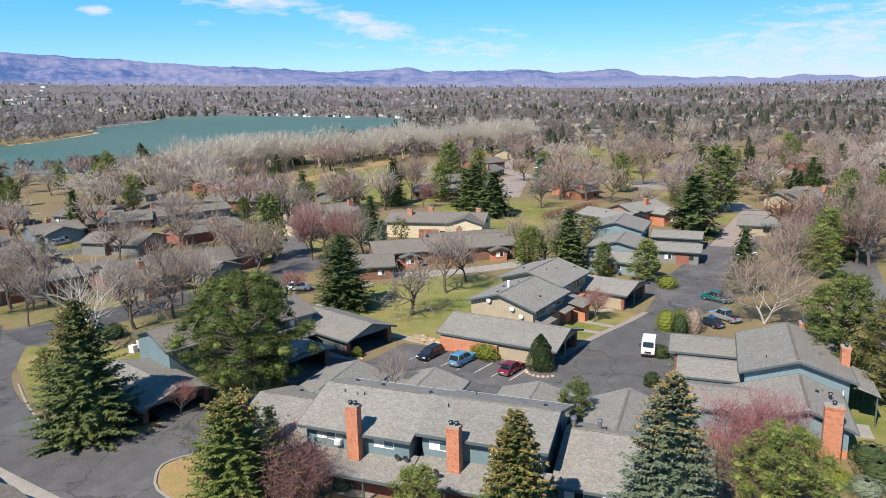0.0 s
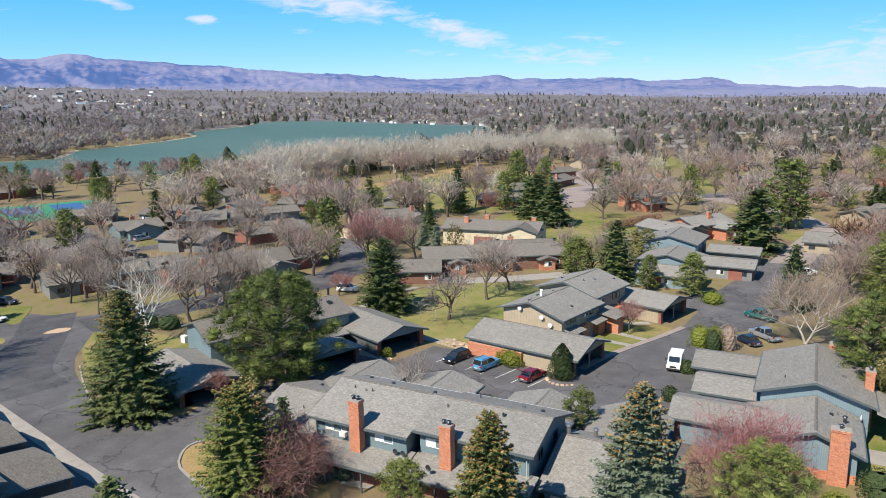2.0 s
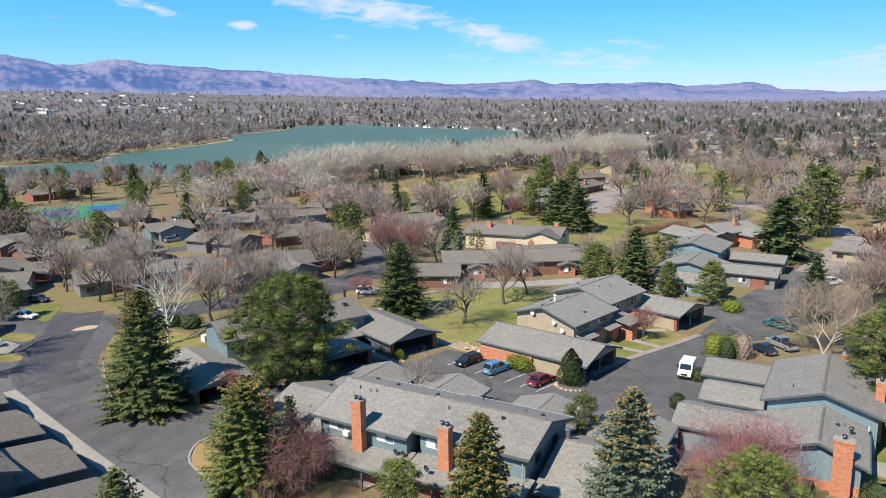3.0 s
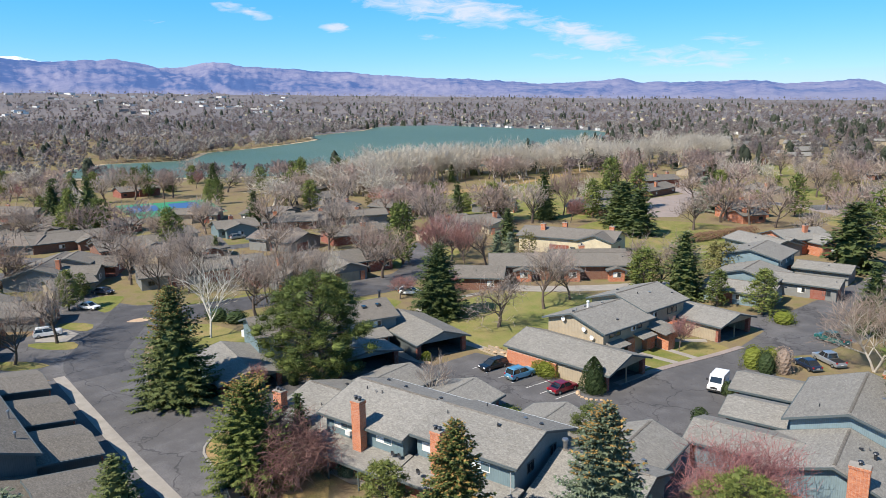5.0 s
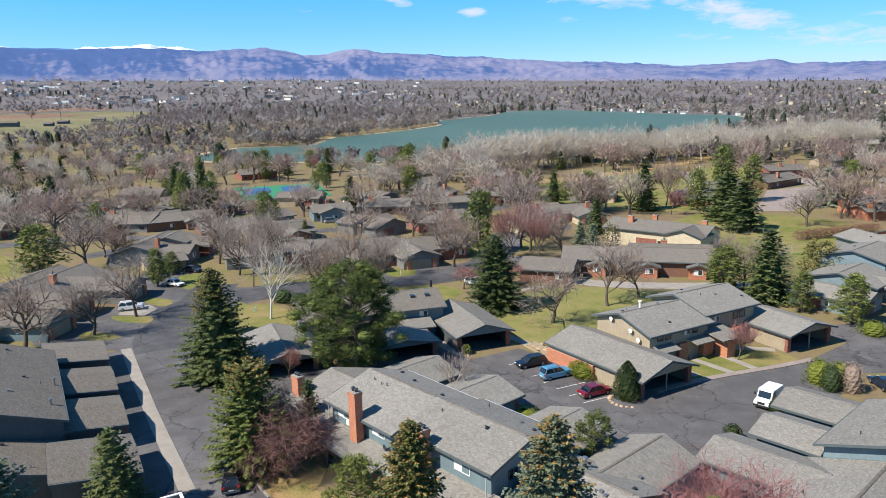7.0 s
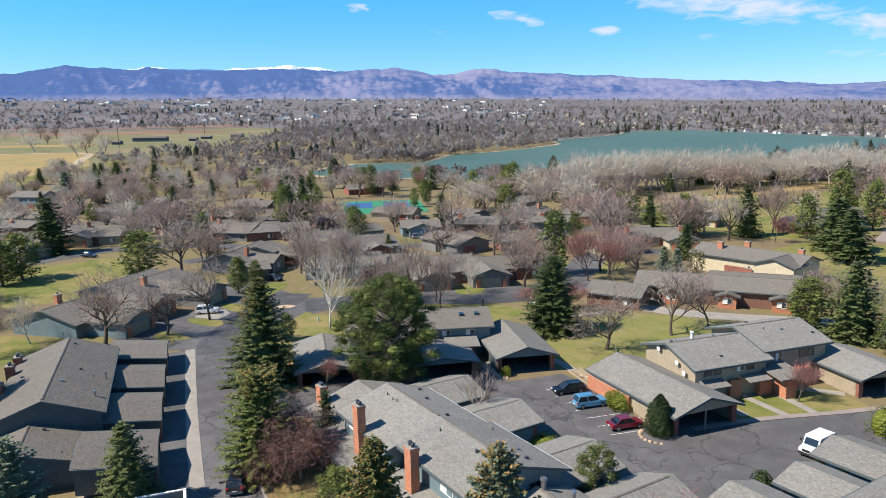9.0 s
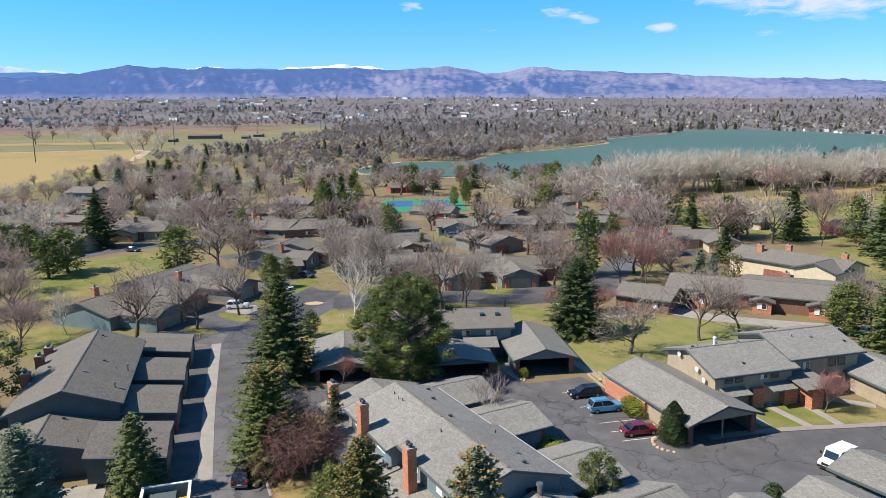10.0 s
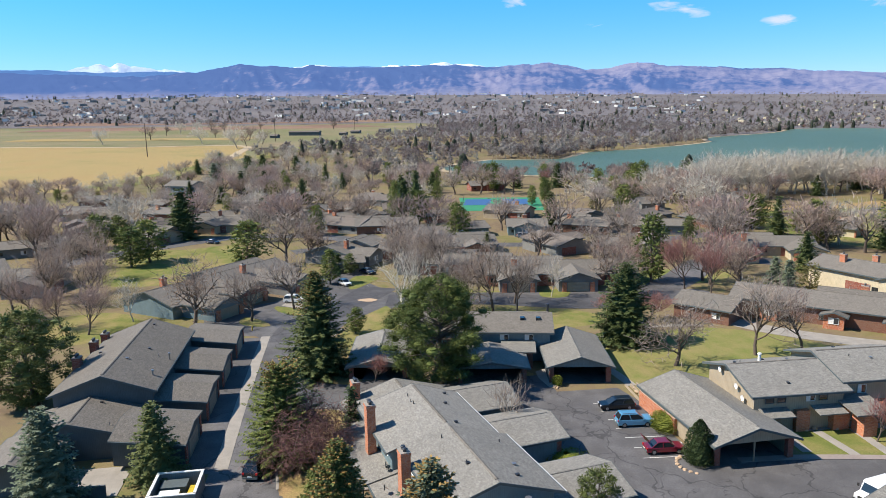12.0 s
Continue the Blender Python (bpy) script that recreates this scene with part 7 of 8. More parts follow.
def puff_meshes(seed, h, w, mat, lobes, fuzz, size):
    """A far leafless crown: knobbly lobes from low down to the top, with twigs over their skin."""
    rd = random.Random(seed)
    tr, mb = MB(), MB()
    cs = []
    for i in range(lobes):
        q, a = (i + 0.5) / lobes, i * 2.4 + rd.uniform(-0.4, 0.4)
        R = w * (0.62 if lobes > 2 else 0.42) * math.sin(math.pi * (0.22 + 0.7 * q)) * rd.uniform(0.6, 1.1)
        r = w * (1.5 / (lobes + 0.6) ** 0.5 * 0.5) * rd.uniform(0.8, 1.2)
        cs.append((R * math.cos(a), R * math.sin(a), h * (0.34 + 0.44 * q), r))
        lump(mb, cs[-1][:3], r * 0.62, r * 0.6, rd)
    for i in range(fuzz):
        cx, cy, cz, r = cs[i % lobes]
        d = Vector((rd.gauss(0, 1), rd.gauss(0, 1), rd.gauss(0.25, 1))).normalized()
        t = d + Vector((rd.uniform(-0.7, 0.7), rd.uniform(-0.7, 0.7), rd.uniform(0.0, 0.8)))
        n = Vector((rd.uniform(-1, 1), rd.uniform(-1, 1), rd.uniform(-1, 1)))
        quad_tuft(mb, Vector((cx, cy, cz)) + d * r * rd.uniform(0.4, 0.95), t, size * rd.uniform(0.7, 1.3), size * rd.uniform(0.3, 0.5), n)
    tr.v += [(-0.2, 0, -0.3), (0.2, 0, -0.3), (0.14, 0, h * 0.45), (-0.14, 0, h * 0.45)]
    tr.f += [(0, 1, 2, 3)]
    return tr.mesh("trunk", M[mat]), mb.mesh("crown", M[mat])


def cone_meshes(seed, h, w, n, size, blunt, rings):
    """A far evergreen: a knobbly cone or a rounded top with needle sprays over it."""
    rd = random.Random(seed)
    tr, mb = MB(), MB()
    seg = 6
    for i in range(rings + 1):
        q = i / rings
        mb.v += [(R * math.cos(6.2832 * j / seg + i * 0.5), R * math.sin(6.2832 * j / seg + i * 0.5), h * (0.98 - 0.9 * q)) for j in range(seg) for R in (w * (0.04 + 0.8 * q ** blunt) * rd.uniform(0.7, 1.15),)]
    mb.f += [(i * seg + j, (i + 1) * seg + j, (i + 1) * seg + (j + 1) % seg, i * seg + (j + 1) % seg) for i in range(rings) for j in range(seg)]
    for i in range(n):
        q = rd.random() ** 0.75
        a = i * 2.4
        R = w * q ** blunt * rd.uniform(0.5, 0.85)
        quad_tuft(mb, Vector((R * math.cos(a), R * math.sin(a), h * (1 - 0.92 * q))), Vector((math.cos(a), math.sin(a), rd.uniform(-0.7, 0.1))), size * rd.uniform(0.6, 1.1), size * 0.6, Vector((rd.uniform(-0.5, 0.5), rd.uniform(-0.5, 0.5), 1)))
    tr.v += [(-0.2, 0, -0.3), (0.2, 0, -0.3), (0.1, 0, h * 0.8), (-0.1, 0, h * 0.8)]
    tr.f += [(0, 1, 2, 3)]
    return tr.mesh("trunk", M["far_green"]), mb.mesh("crown", M["far_green"])


def far_set(lobes, fuzz, size, seed, rings, wide=1.0):
    return {"grey": [puff_meshes(seed + i, 12 + 1.5 * i, (4.8 + 0.5 * i) * wide, "far_grey", lobes, fuzz, size) for i in range(3)],
            "far": [puff_meshes(seed + 10 + i, 11 + 1.5 * i, 5.2 * wide, "far_mauve", lobes, fuzz, size) for i in range(2)],
            "pale": [puff_meshes(seed + 20 + i, 14, 6.2 * wide, "far_pale", lobes, fuzz, size) for i in range(2)],
            "red": [puff_meshes(seed + 30, 9, 3.6, "far_red", lobes, fuzz, size)],
            "dark": [cone_meshes(seed + 40 + i, 16 - i, (4.2, 4.8, 5.2)[i], min(45, fuzz // 2), size * 1.1, (0.7, 0.5, 0.38)[i], rings) for i in range(3)]}


MINI, MINI2, MINI3, MINI4 = far_set(4, 95, 1.7, 600, 6), far_set(3, 42, 2.0, 700, 4, 1.1), far_set(1, 12, 3.2, 800, 3, 1.15), far_set(1, 5, 4.0, 850, 2, 1.2)


mid_woods = Stamps()
HEIGHTS = {"bare": (12, 18), "wide": (11, 15), "cotton": (13, 18), "red": (7, 11), "rust": (5, 8), "pine": (7, 14), "spruce": (8, 15), "olive": (5, 8)}


def stamp(store, meshes, x, y, s):
    m = Matrix.Translation((x, y, gz(x, y))) @ Matrix.Rotation(tree_rd.uniform(0, 6.28), 4, "Z") @ Matrix.Diagonal((s * tree_rd.uniform(0.85, 1.2), s * tree_rd.uniform(0.85, 1.2), s, 1))
    for me in meshes[:2]:
        store.add(me, m)


count = tries = 0
while count < 560 and tries < 30000:
    tries += 1
    a, r = radians(tree_rd.uniform(-36, 96)), 120 + 320 * tree_rd.random() ** 0.85
    x, y = 10 - r * math.cos(a), 25 + r * math.sin(a)
    if not free(x, y) or inside(PASTURE, x, y) or (x < -330 and y > 180):
        continue
    if -245 < x < -60 and 296 < y < 470 and tree_rd.random() < 0.65:
        continue
    if math.degrees(a) < 48 and r < 225 and tree_rd.random() < 0.45:
        continue
    # sight lines over the tennis court and the roofs before it
    if 5 < math.degrees(a) < 40 and tree_rd.random() < 0.3 or -262 < x < -215 and 78 < y < 132:
        continue
    k = tree_rd.random()
    north = a > radians(55)
    e = 0.3 if north else 0.2
    kind = "bare" if k < 0.7 - e else "wide" if k < 0.84 - e else "cotton" if k < 0.91 - e else "red" if k < (0.97 if north else 0.93) - e else "rust" if k < (0.99 if north else 0.94) - e else "pine" if k < 1 - e * 0.55 else "spruce" if k < 1 - e * 0.12 else "olive"
    if kind == "cotton" and r < 260:
        kind = "bare"
    h = tree_rd.uniform(*HEIGHTS[kind]) * (0.62 if x < -250 and y < -20 else 0.85 if x < -230 and y < 60 else 1.0)
    if r < 225:
        tree(kind, x, y, h)
    else:
        stamp(mid_woods, tree_rd.choice(FAINT[kind]), x, y, h / NATIVE[kind][0])
        NO_TREE.append((x, y, 2.2))
    count += 1
mid_woods.build("woods", "leafless trees and evergreens massed behind the houses")


# ---- woods too far off to count ----
def in_lake(x, y):
    return inside(LAKE, x, y)


def in_field(x, y):
    return x < -390 and (inside(PASTURE, x, y) or inside(MEADOW, x, y))


def stamp_woods(n, r0, r1, sets, seed, size=1.0):
    st, done, tries = Stamps(), 0, 0
    rd = random.Random(seed)
    while done < n and tries < n * 12:
        tries += 1
        ad, r = rd.uniform(-38, 100), math.sqrt(rd.uniform(r0 * r0, r1 * r1))
        a = radians(ad)
        x, y = 10 - r * math.cos(a), 25 + r * math.sin(a)
        if in_lake(x, y) or in_field(x, y):
            continue
        if rd.random() > (1.0 if r < 1450 else 0.7) + 0.9 * noise.noise(Vector((x * 0.007, y * 0.007, seed))):
            continue
        # evergreens keep together, and the north has more of them
        ever = (0.07 if ad < 30 else 0.15 if ad < 50 else 0.22) * (1 + 1.9 * noise.noise(Vector((x * 0.004, y * 0.004, 5.0))))
        ever *= 0.8 if r < 1400 else 0.5
        k = rd.random()
        shore = 0.25 if x < -560 and ad < 30 and r < 1100 else 0.09
        kind = "dark" if k < ever else "pale" if k < ever + shore else "red" if k < ever + shore + (0.04 if ad > 50 else 0.015) else "far" if k < ever + shore + 0.4 else "grey"
        done += 1
        if y < 60 and r < 680:
            stamp(st, rd.choice(FAINT["spruce"] if rd.random() < 0.1 else FAINT[rd.choice(("bare", "wide", "cotton"))]), x, y, rd.uniform(0.5, 0.85))
        else:
            stamp(st, rd.choice(sets[kind]), x, y, rd.uniform(0.6, 1.15) * size)
    st.build("far_woods", "far woods of leafless trees with dark evergreens")


stamp_woods(1000, 410, 720, MINI, 41)
stamp_woods(4500, 690, 1450, MINI2, 43)
stamp_woods(7200, 1400, 2700, MINI3, 44, 1.15)
stamp_woods(5000, 2600, 4000, MINI4, 45, 1.0)
# trees down to the water along the western shore
shore_woods = Stamps()
for i in range(300):
    k = tree_rd.random() * 7.0
    (xa, ya), (xb, yb) = LAKE[1 + int(k)], LAKE[2 + int(k)]
    f, off = k % 1.0, 7 + 60 * tree_rd.random() ** 1.6
    n = math.hypot(xb - xa, yb - ya)
    x, y = xa + (xb - xa) * f - (yb - ya) / n * off, ya + (yb - ya) * f + (xb - xa) / n * off
    if not in_lake(x, y):
        stamp(shore_woods, tree_rd.choice((MINI if k < 4 else MINI2)[tree_rd.choice(("grey", "pale", "pale", "far"))]), x, y, tree_rd.uniform(0.6, 1.1))
shore_woods.build("shore_woods", "leafless trees down to the water's edge")
# lone round trees on the meadow
lone = Stamps()
for x, y in ((-1050, -233), (-1181, -242), (-1214, -227), (-1269, -214), (-1306, -196), (-1295, -170), (-926, -138), (-820, -79), (-859, -74), (-832, -58), (-936, -262), (-1090, -150), (-1010, -90), (-900, -60), (-1400, -120), (-1380, 20)):
    stamp(lone, tree_rd.choice(FAINT[tree_rd.choice(("wide", "bare", "cotton"))]), x, y, tree_rd.uniform(1.2, 1.8))
lone.build("meadow_trees", "round leafless trees standing apart on the meadow")
# ---- vehicles ----
def car(x, y, rot, paint, label, kind="sedan", z=0.05, hatch=False):
    """A parked car: lower body, cabin with glass, four wheels, lamps, bumpers. It points along its own +x."""
    L, W, H = {"sedan": (4.7, 1.8, 1.45), "wagon": (4.8, 1.8, 1.5), "suv": (4.7, 1.9, 1.72), "pickup": (5.5, 1.95, 1.8)}[kind]
    c = thing("car", x, y, z, rot, label, "car", "vehicles")
    a, b = -L / 2, L / 2
    belt = H * 0.6
    hood = H * (0.57 if kind != "suv" else 0.62)
    if kind == "sedan":
        top = [(a + 0.55, belt), (a + 1.35, H), (b - 2.0, H), (b - 1.15, belt)]
    elif kind == "pickup":
        top = [(a + 1.95, belt), (a + 2.15, H), (b - 2.0, H), (b - 1.35, belt)]
    else:
        top = [(a + 0.12, belt), (a + 0.5, H), (b - 2.1, H), (b - 1.15, belt)]
    side = [(a + 0.05, 0.3), (b - 0.08, 0.28), (b, 0.55), (b - 0.1, hood - 0.1), (b - 0.35, hood), (b - 1.15, belt), (a + 0.1, belt + (0.02 if kind != "pickup" else -0.1)), (a, 0.6)]

    def slab(prof, w0, w1, z_at):
        """A side outline drawn out across the car, narrower above z_at."""
        n = len(prof)
        wid = [w0 if zz <= z_at else w1 for _, zz in prof]
        vs = [(xx, -w, zz) for (xx, zz), w in zip(prof, wid)] + [(xx, w, zz) for (xx, zz), w in zip(prof, wid)]
        return MB().add(vs, [tuple(range(n)), tuple(range(2 * n - 1, n - 1, -1))] + [(i, i + n, (i + 1) % n + n, (i + 1) % n) for i in range(n)])

    body = part("body", slab(side, W / 2, W / 2 - 0.06, hood - 0.06), paint, c)
    bv = body.modifiers.new("bevel", "BEVEL")
    bv.width, bv.segments, bv.limit_method = 0.09, 2, "ANGLE"
    gl = part("glasshouse", slab(top, W / 2 - 0.09, W / 2 - 0.24, belt + 0.05), M["glass"], c)
    rf = [(top[1][0] - 0.08, H - 0.04), (top[2][0] + 0.1, H - 0.04), (top[2][0] - 0.06, H + 0.035), (top[1][0] + 0.06, H + 0.035)]
    r2 = part("roof_panel", slab(rf, W / 2 - 0.21, W / 2 - 0.27, H), paint, c)
    for px_ in ((top[0], top[1]), (top[3], top[2]), (((top[0][0] + top[3][0]) / 2 - 0.1, belt), ((top[1][0] + top[2][0]) / 2 - 0.1, H))):
        for s in (-1, 1):
            part("pillar", MB().tube((px_[0][0], s * (W / 2 - 0.1), px_[0][1] - 0.02), (px_[1][0], s * (W / 2 - 0.235), px_[1][1]), 0.05, 0.045, 6), paint, c)
    for wx in (a + 0.85, b - 0.9):
        for s in (-1, 1):
            w = part("wheel", MB().tube((wx, s * (W / 2 - 0.2), 0.33), (wx, s * (W / 2 + 0.015), 0.33), 0.33, 0.33, 16), M["tyre"], c)
            part("rim", MB().tube((wx, s * (W / 2 + 0.016), 0.33), (wx, s * (W / 2 + 0.03), 0.33), 0.21, 0.19, 12), M["metal"], w)
    for s in (-1, 1):
        part("headlight", MB().box(b - 0.2, s * (W / 2 - 0.3) - 0.2, hood - 0.26, b - 0.035, s * (W / 2 - 0.3) + 0.2, hood - 0.1), M["lamp_clear"], c)
        part("tail_light", MB().box(a - 0.015, s * (W / 2 - 0.18) - 0.12, belt - 0.25, a + 0.12, s * (W / 2 - 0.18) + 0.12, belt - 0.02), M["lamp_red"], c)
        part("door_mirror", MB().box(b - 1.5, s * (W / 2 + 0.03) - 0.09, belt, b - 1.35, s * (W / 2 + 0.03) + 0.09, belt + 0.13), paint, c)
    part("bumper", MB().box(a - 0.06, -W / 2 + 0.12, 0.3, a + 0.02, W / 2 - 0.12, 0.52), M["trim"], c)
    part("grille", MB().box(b - 0.05, -W / 2 + 0.5, 0.4, b + 0.02, W / 2 - 0.5, 0.62), M["tyre"], c)
    part("plate", MB().box(a - 0.075, -0.25, 0.56, a - 0.061, 0.25, 0.68), M["trim_white"], c)
    if kind == "pickup":
        part("bed", MB().box(a + 0.12, -W / 2 + 0.16, belt - 0.07, a + 1.85, W / 2 - 0.16, belt - 0.05), M["tyre"], c)
    if kind in ("suv", "wagon"):
        for s in (-1, 1):
            part("roof_rail", MB().tube((top[1][0] + 0.2, s * 0.6, H + 0.08), (top[2][0] - 0.2, s * 0.6, H + 0.08), 0.025, 0.025, 6), M["trim"], c)
    if hatch:
        part("open_tailgate", MB(Matrix.Translation((a + 0.45, 0, H - 0.02)) @ Matrix.Rotation(radians(38), 4, "Y")).box(-1.0, -W / 2 + 0.2, -0.04, 0, W / 2 - 0.2, 0.03), paint, c)
    return c


P_BLACK, P_BLUE, P_RED = paint_mat("black_paint", (0.012, 0.014, 0.018)), paint_mat("sky_blue_paint", (0.12, 0.33, 0.52)), paint_mat("dark_red_paint", (0.2, 0.012, 0.03))
P_WHITE, P_SILVER, P_TEAL, P_NAVY = paint_mat("white_paint", (0.78, 0.79, 0.8), 0.0), paint_mat("silver_paint", (0.42, 0.43, 0.44), 0.6), paint_mat("teal_paint", (0.01, 0.12, 0.11)), paint_mat("navy_paint", (0.02, 0.03, 0.06))
car(-56.9, 82.7, -93.5, P_BLACK, "black estate car parked nose out in a stall", "wagon")
car(-51.5, 83.0, 86.5, P_BLUE, "light blue sport utility car parked in a stall", "suv")
car(-43.8, 83.6, 86.5, P_RED, "dark red hatchback parked with its tailgate open", "sedan", hatch=True)
car(-46.4, 36.3, 168, P_BLACK, "black sport utility car on the drive", "suv")
car(-138.3, 45.6, 30, P_WHITE, "white saloon car parked by a small lawn", "sedan")
car(-150.0, 51.5, 40, P_NAVY, "dark blue saloon car parked on a drive", "sedan")
car(-123.5, 35.0, 80, P_WHITE, "white sport utility car in a driveway", "suv")
car(-101.5, 100.8, 30, P_WHITE, "white sport utility car parked behind the house", "suv", 0.03)
car(-27.6, 132, 165, P_TEAL, "teal pickup parked at the lot's edge", "pickup")
car(-23.8, 121.5, 150, P_SILVER, "silver pickup under the bare trees", "pickup", 0.03)
car(-25.2, 117.3, 150, P_NAVY, "dark blue car under the bare trees", "sedan", 0.03)
car(-30, 171, 60, P_WHITE, "white sport utility car beside the lane", "suv")
car(-77.0, 80.8, -9, P_NAVY, "dark car inside the carport", "sedan")
car(-206, 3, 60, P_NAVY, "dark car on the western drive", "sedan")
car(-196, 104, 90, P_SILVER, "grey car before a garage", "suv", 0.03)
car(-84, 312, 40, P_SILVER, "silver pickup parked on the northern lane", "pickup")
car(-70, 327, 20, P_WHITE, "white car parked on the northern lane", "sedan")
car(-160, 330, 20, P_WHITE, "white car far along the lane", "sedan", 0.03)


def mail_truck(x, y, rot):
    """A boxy white delivery van with a short sloping bonnet."""
    c = thing("delivery_van", x, y, 0.05, rot, "white boxy delivery van standing on the asphalt", "van", "vehicles")
    prof = [(-2.2, 0.35), (2.15, 0.35), (2.2, 0.75), (2.1, 1.02), (1.35, 1.18), (0.95, 2.1), (0.8, 2.25), (-2.15, 2.25), (-2.2, 2.1)]
    n = len(prof)
    vs = [(xx, -0.95, zz) for xx, zz in prof] + [(xx, 0.95, zz) for xx, zz in prof]
    b = part("body", MB().add(vs, [tuple(range(n)), tuple(range(2 * n - 1, n - 1, -1))] + [(i, i + n, (i + 1) % n + n, (i + 1) % n) for i in range(n)]), P_WHITE, c)
    bv = b.modifiers.new("bevel", "BEVEL")
    bv.width, bv.segments, bv.limit_method = 0.07, 2, "ANGLE"
    part("windscreen", MB().add([(1.36, -0.78, 1.25), (1.36, 0.78, 1.25), (1.04, 0.74, 2.0), (1.04, -0.74, 2.0), (1.33, -0.78, 1.23), (1.33, 0.78, 1.23), (1.0, 0.74, 1.99), (1.0, -0.74, 1.99)], [(0, 1, 2, 3), (7, 6, 5, 4), (0, 4, 5, 1), (2, 6, 7, 3), (1, 5, 6, 2), (0, 3, 7, 4)]), M["glass"], c)
    for s in (-1, 1):
        part("side_window", MB().box(0.2, s * 0.955 - 0.012, 1.25, 0.95, s * 0.955 + 0.012, 1.95), M["glass"], c)
        part("mirror", MB().tube((1.1, s * 0.95, 1.5), (1.3, s * 1.18, 1.6), 0.02, 0.02).box(1.25, s * 1.18 - 0.1, 1.45, 1.32, s * 1.18 + 0.1, 1.75), M["tyre"], c)
        part("headlight", MB().box(2.14, s * 0.68 - 0.13, 0.72, 2.22, s * 0.68 + 0.13, 0.92), M["lamp_clear"], c)
        part("stripe", MB().box(-2.0, s * 0.958 - 0.01, 1.1, 0.1, s * 0.958 + 0.01, 1.2), P_BLUE, c)
        for wx in (-1.35, 1.35):
            w = part("wheel", MB().tube((wx, s * 0.7, 0.33), (wx, s * 0.97, 0.33), 0.33, 0.33, 16), M["tyre"], c)
            part("rim", MB().tube((wx, s * 0.971, 0.33), (wx, s * 0.985, 0.33), 0.2, 0.18, 12), M["metal"], w)
    part("bumper", MB().box(2.15, -0.9, 0.34, 2.32, 0.9, 0.56), M["tyre"], c)
    part("grille", MB().box(2.17, -0.45, 0.66, 2.215, 0.45, 0.95), M["tyre"], c)
    return c


mail_truck(-29.8, 100.0, -76)

# ---- small things round the court ----
rock_rd = random.Random(5)


def rock(x, y, r, z=0.0):
    mb = MB()
    bm = bmesh.new()
    bmesh.ops.create_icosphere(bm, subdivisions=2, radius=r)
    o = rock_rd.uniform(0, 50)
    for v in bm.verts:
        v.co *= 1 + 0.45 * noise.noise(v.co * (1.4 / r) + Vector((o, 0, 0)))
        v.co.z *= 0.62
    me = bpy.data.meshes.new("rock")
    bm.to_mesh(me)
    bm.free()
    me.materials.append(M["rock"])
    ob = new("rock", me)
    ob.matrix_basis = Matrix.Translation((x, y, gz(x, y) + z + r * 0.3)) @ Matrix.Rotation(rock_rd.uniform(0, 6), 4, "Z")
    return tagged(ob, "rounded buff sandstone rock bordering a planting bed", "rock", "border rocks")


for i in range(8):
    a = -2.6 + i * 0.3
    rock(-40.2 + 2.3 * math.cos(a), 86.0 + 2.3 * math.sin(a), rock_rd.uniform(0.2, 0.32))
for i in range(16):
    rock(-63.0 + i * 0.45 + rock_rd.uniform(-0.3, 0.3), 88.2 - i * 0.03 + rock_rd.uniform(-0.7, 0.9), rock_rd.uniform(0.25, 0.5), 0.2)
for i in range(7):
    rock(-46.8 + rock_rd.uniform(-0.5, 0.6), 100.8 + i * 1.3, rock_rd.uniform(0.25, 0.42))
for i in range(8):
    rock(-66.5 + rock_rd.uniform(-1.5, 1.5), 76.5 + rock_rd.uniform(-0.4, 0.8), rock_rd.uniform(0.15, 0.3))
for i in range(9):
    rock(-70 + rock_rd.uniform(-4, 4), 57.8 + rock_rd.uniform(-0.3, 1.5), rock_rd.uniform(0.2, 0.4))
for k in range(3):
    tagged(part("retaining_timber", MB(at(-61.4 + 0.25 * k, 86.9 + 0.75 * k, 0, -2)).box(-3.2, -0.12, 0, 4.4, 0.12, 0.22 + 0.2 * k), M["wood"]), "weathered timber retaining step beside the stalls", "retaining wall", "timbers")
for i in range(8):
    gx, gy = -62.6 + i * 0.62 + rock_rd.uniform(-0.2, 0.2), 88.9 + rock_rd.uniform(-0.4, 0.6)
    gb = MB()
    for j in range(70):
        quad_tuft(gb, Vector((rock_rd.uniform(-0.12, 0.12), rock_rd.uniform(-0.12, 0.12), 0)), Vector((rock_rd.gauss(0, 0.5), rock_rd.gauss(0, 0.5), 1)), rock_rd.uniform(0.4, 0.75), 0.05, Vector((rock_rd.uniform(-1, 1), rock_rd.uniform(-1, 1), 0)))
    gm = part("ornamental_grass", gb, M["field_gold"])
    gm.matrix_basis = Matrix.Translation((gx, gy, 0))
    tagged(gm, "dry straw-coloured tuft of ornamental grass", "grass tuft", "grass tufts")

# walled bin yard by the drive
yard = thing("bin_enclosure", -41.4, 28.7, 0, 1, "grey-walled bin enclosure with white coping beside the drive", "enclosure")
for nm, bx in (("wall", (-2.6, -2.4, 0, -2.4, 2.4, 1.9)), ("wall", (2.4, -2.4, 0, 2.6, 2.4, 1.9)), ("wall", (-2.4, -2.4, 0, 2.4, -2.2, 1.9)), ("wall", (-2.4, 2.2, 0, 2.4, 2.4, 1.9))):
    w = part(nm, MB().box(*bx), M["siding_grey"], yard)
    part("coping", MB().box(bx[0] - 0.05, bx[1] - 0.05, 1.9, bx[3] + 0.05, bx[4] + 0.05, 2.0), M["trim_white"], w)
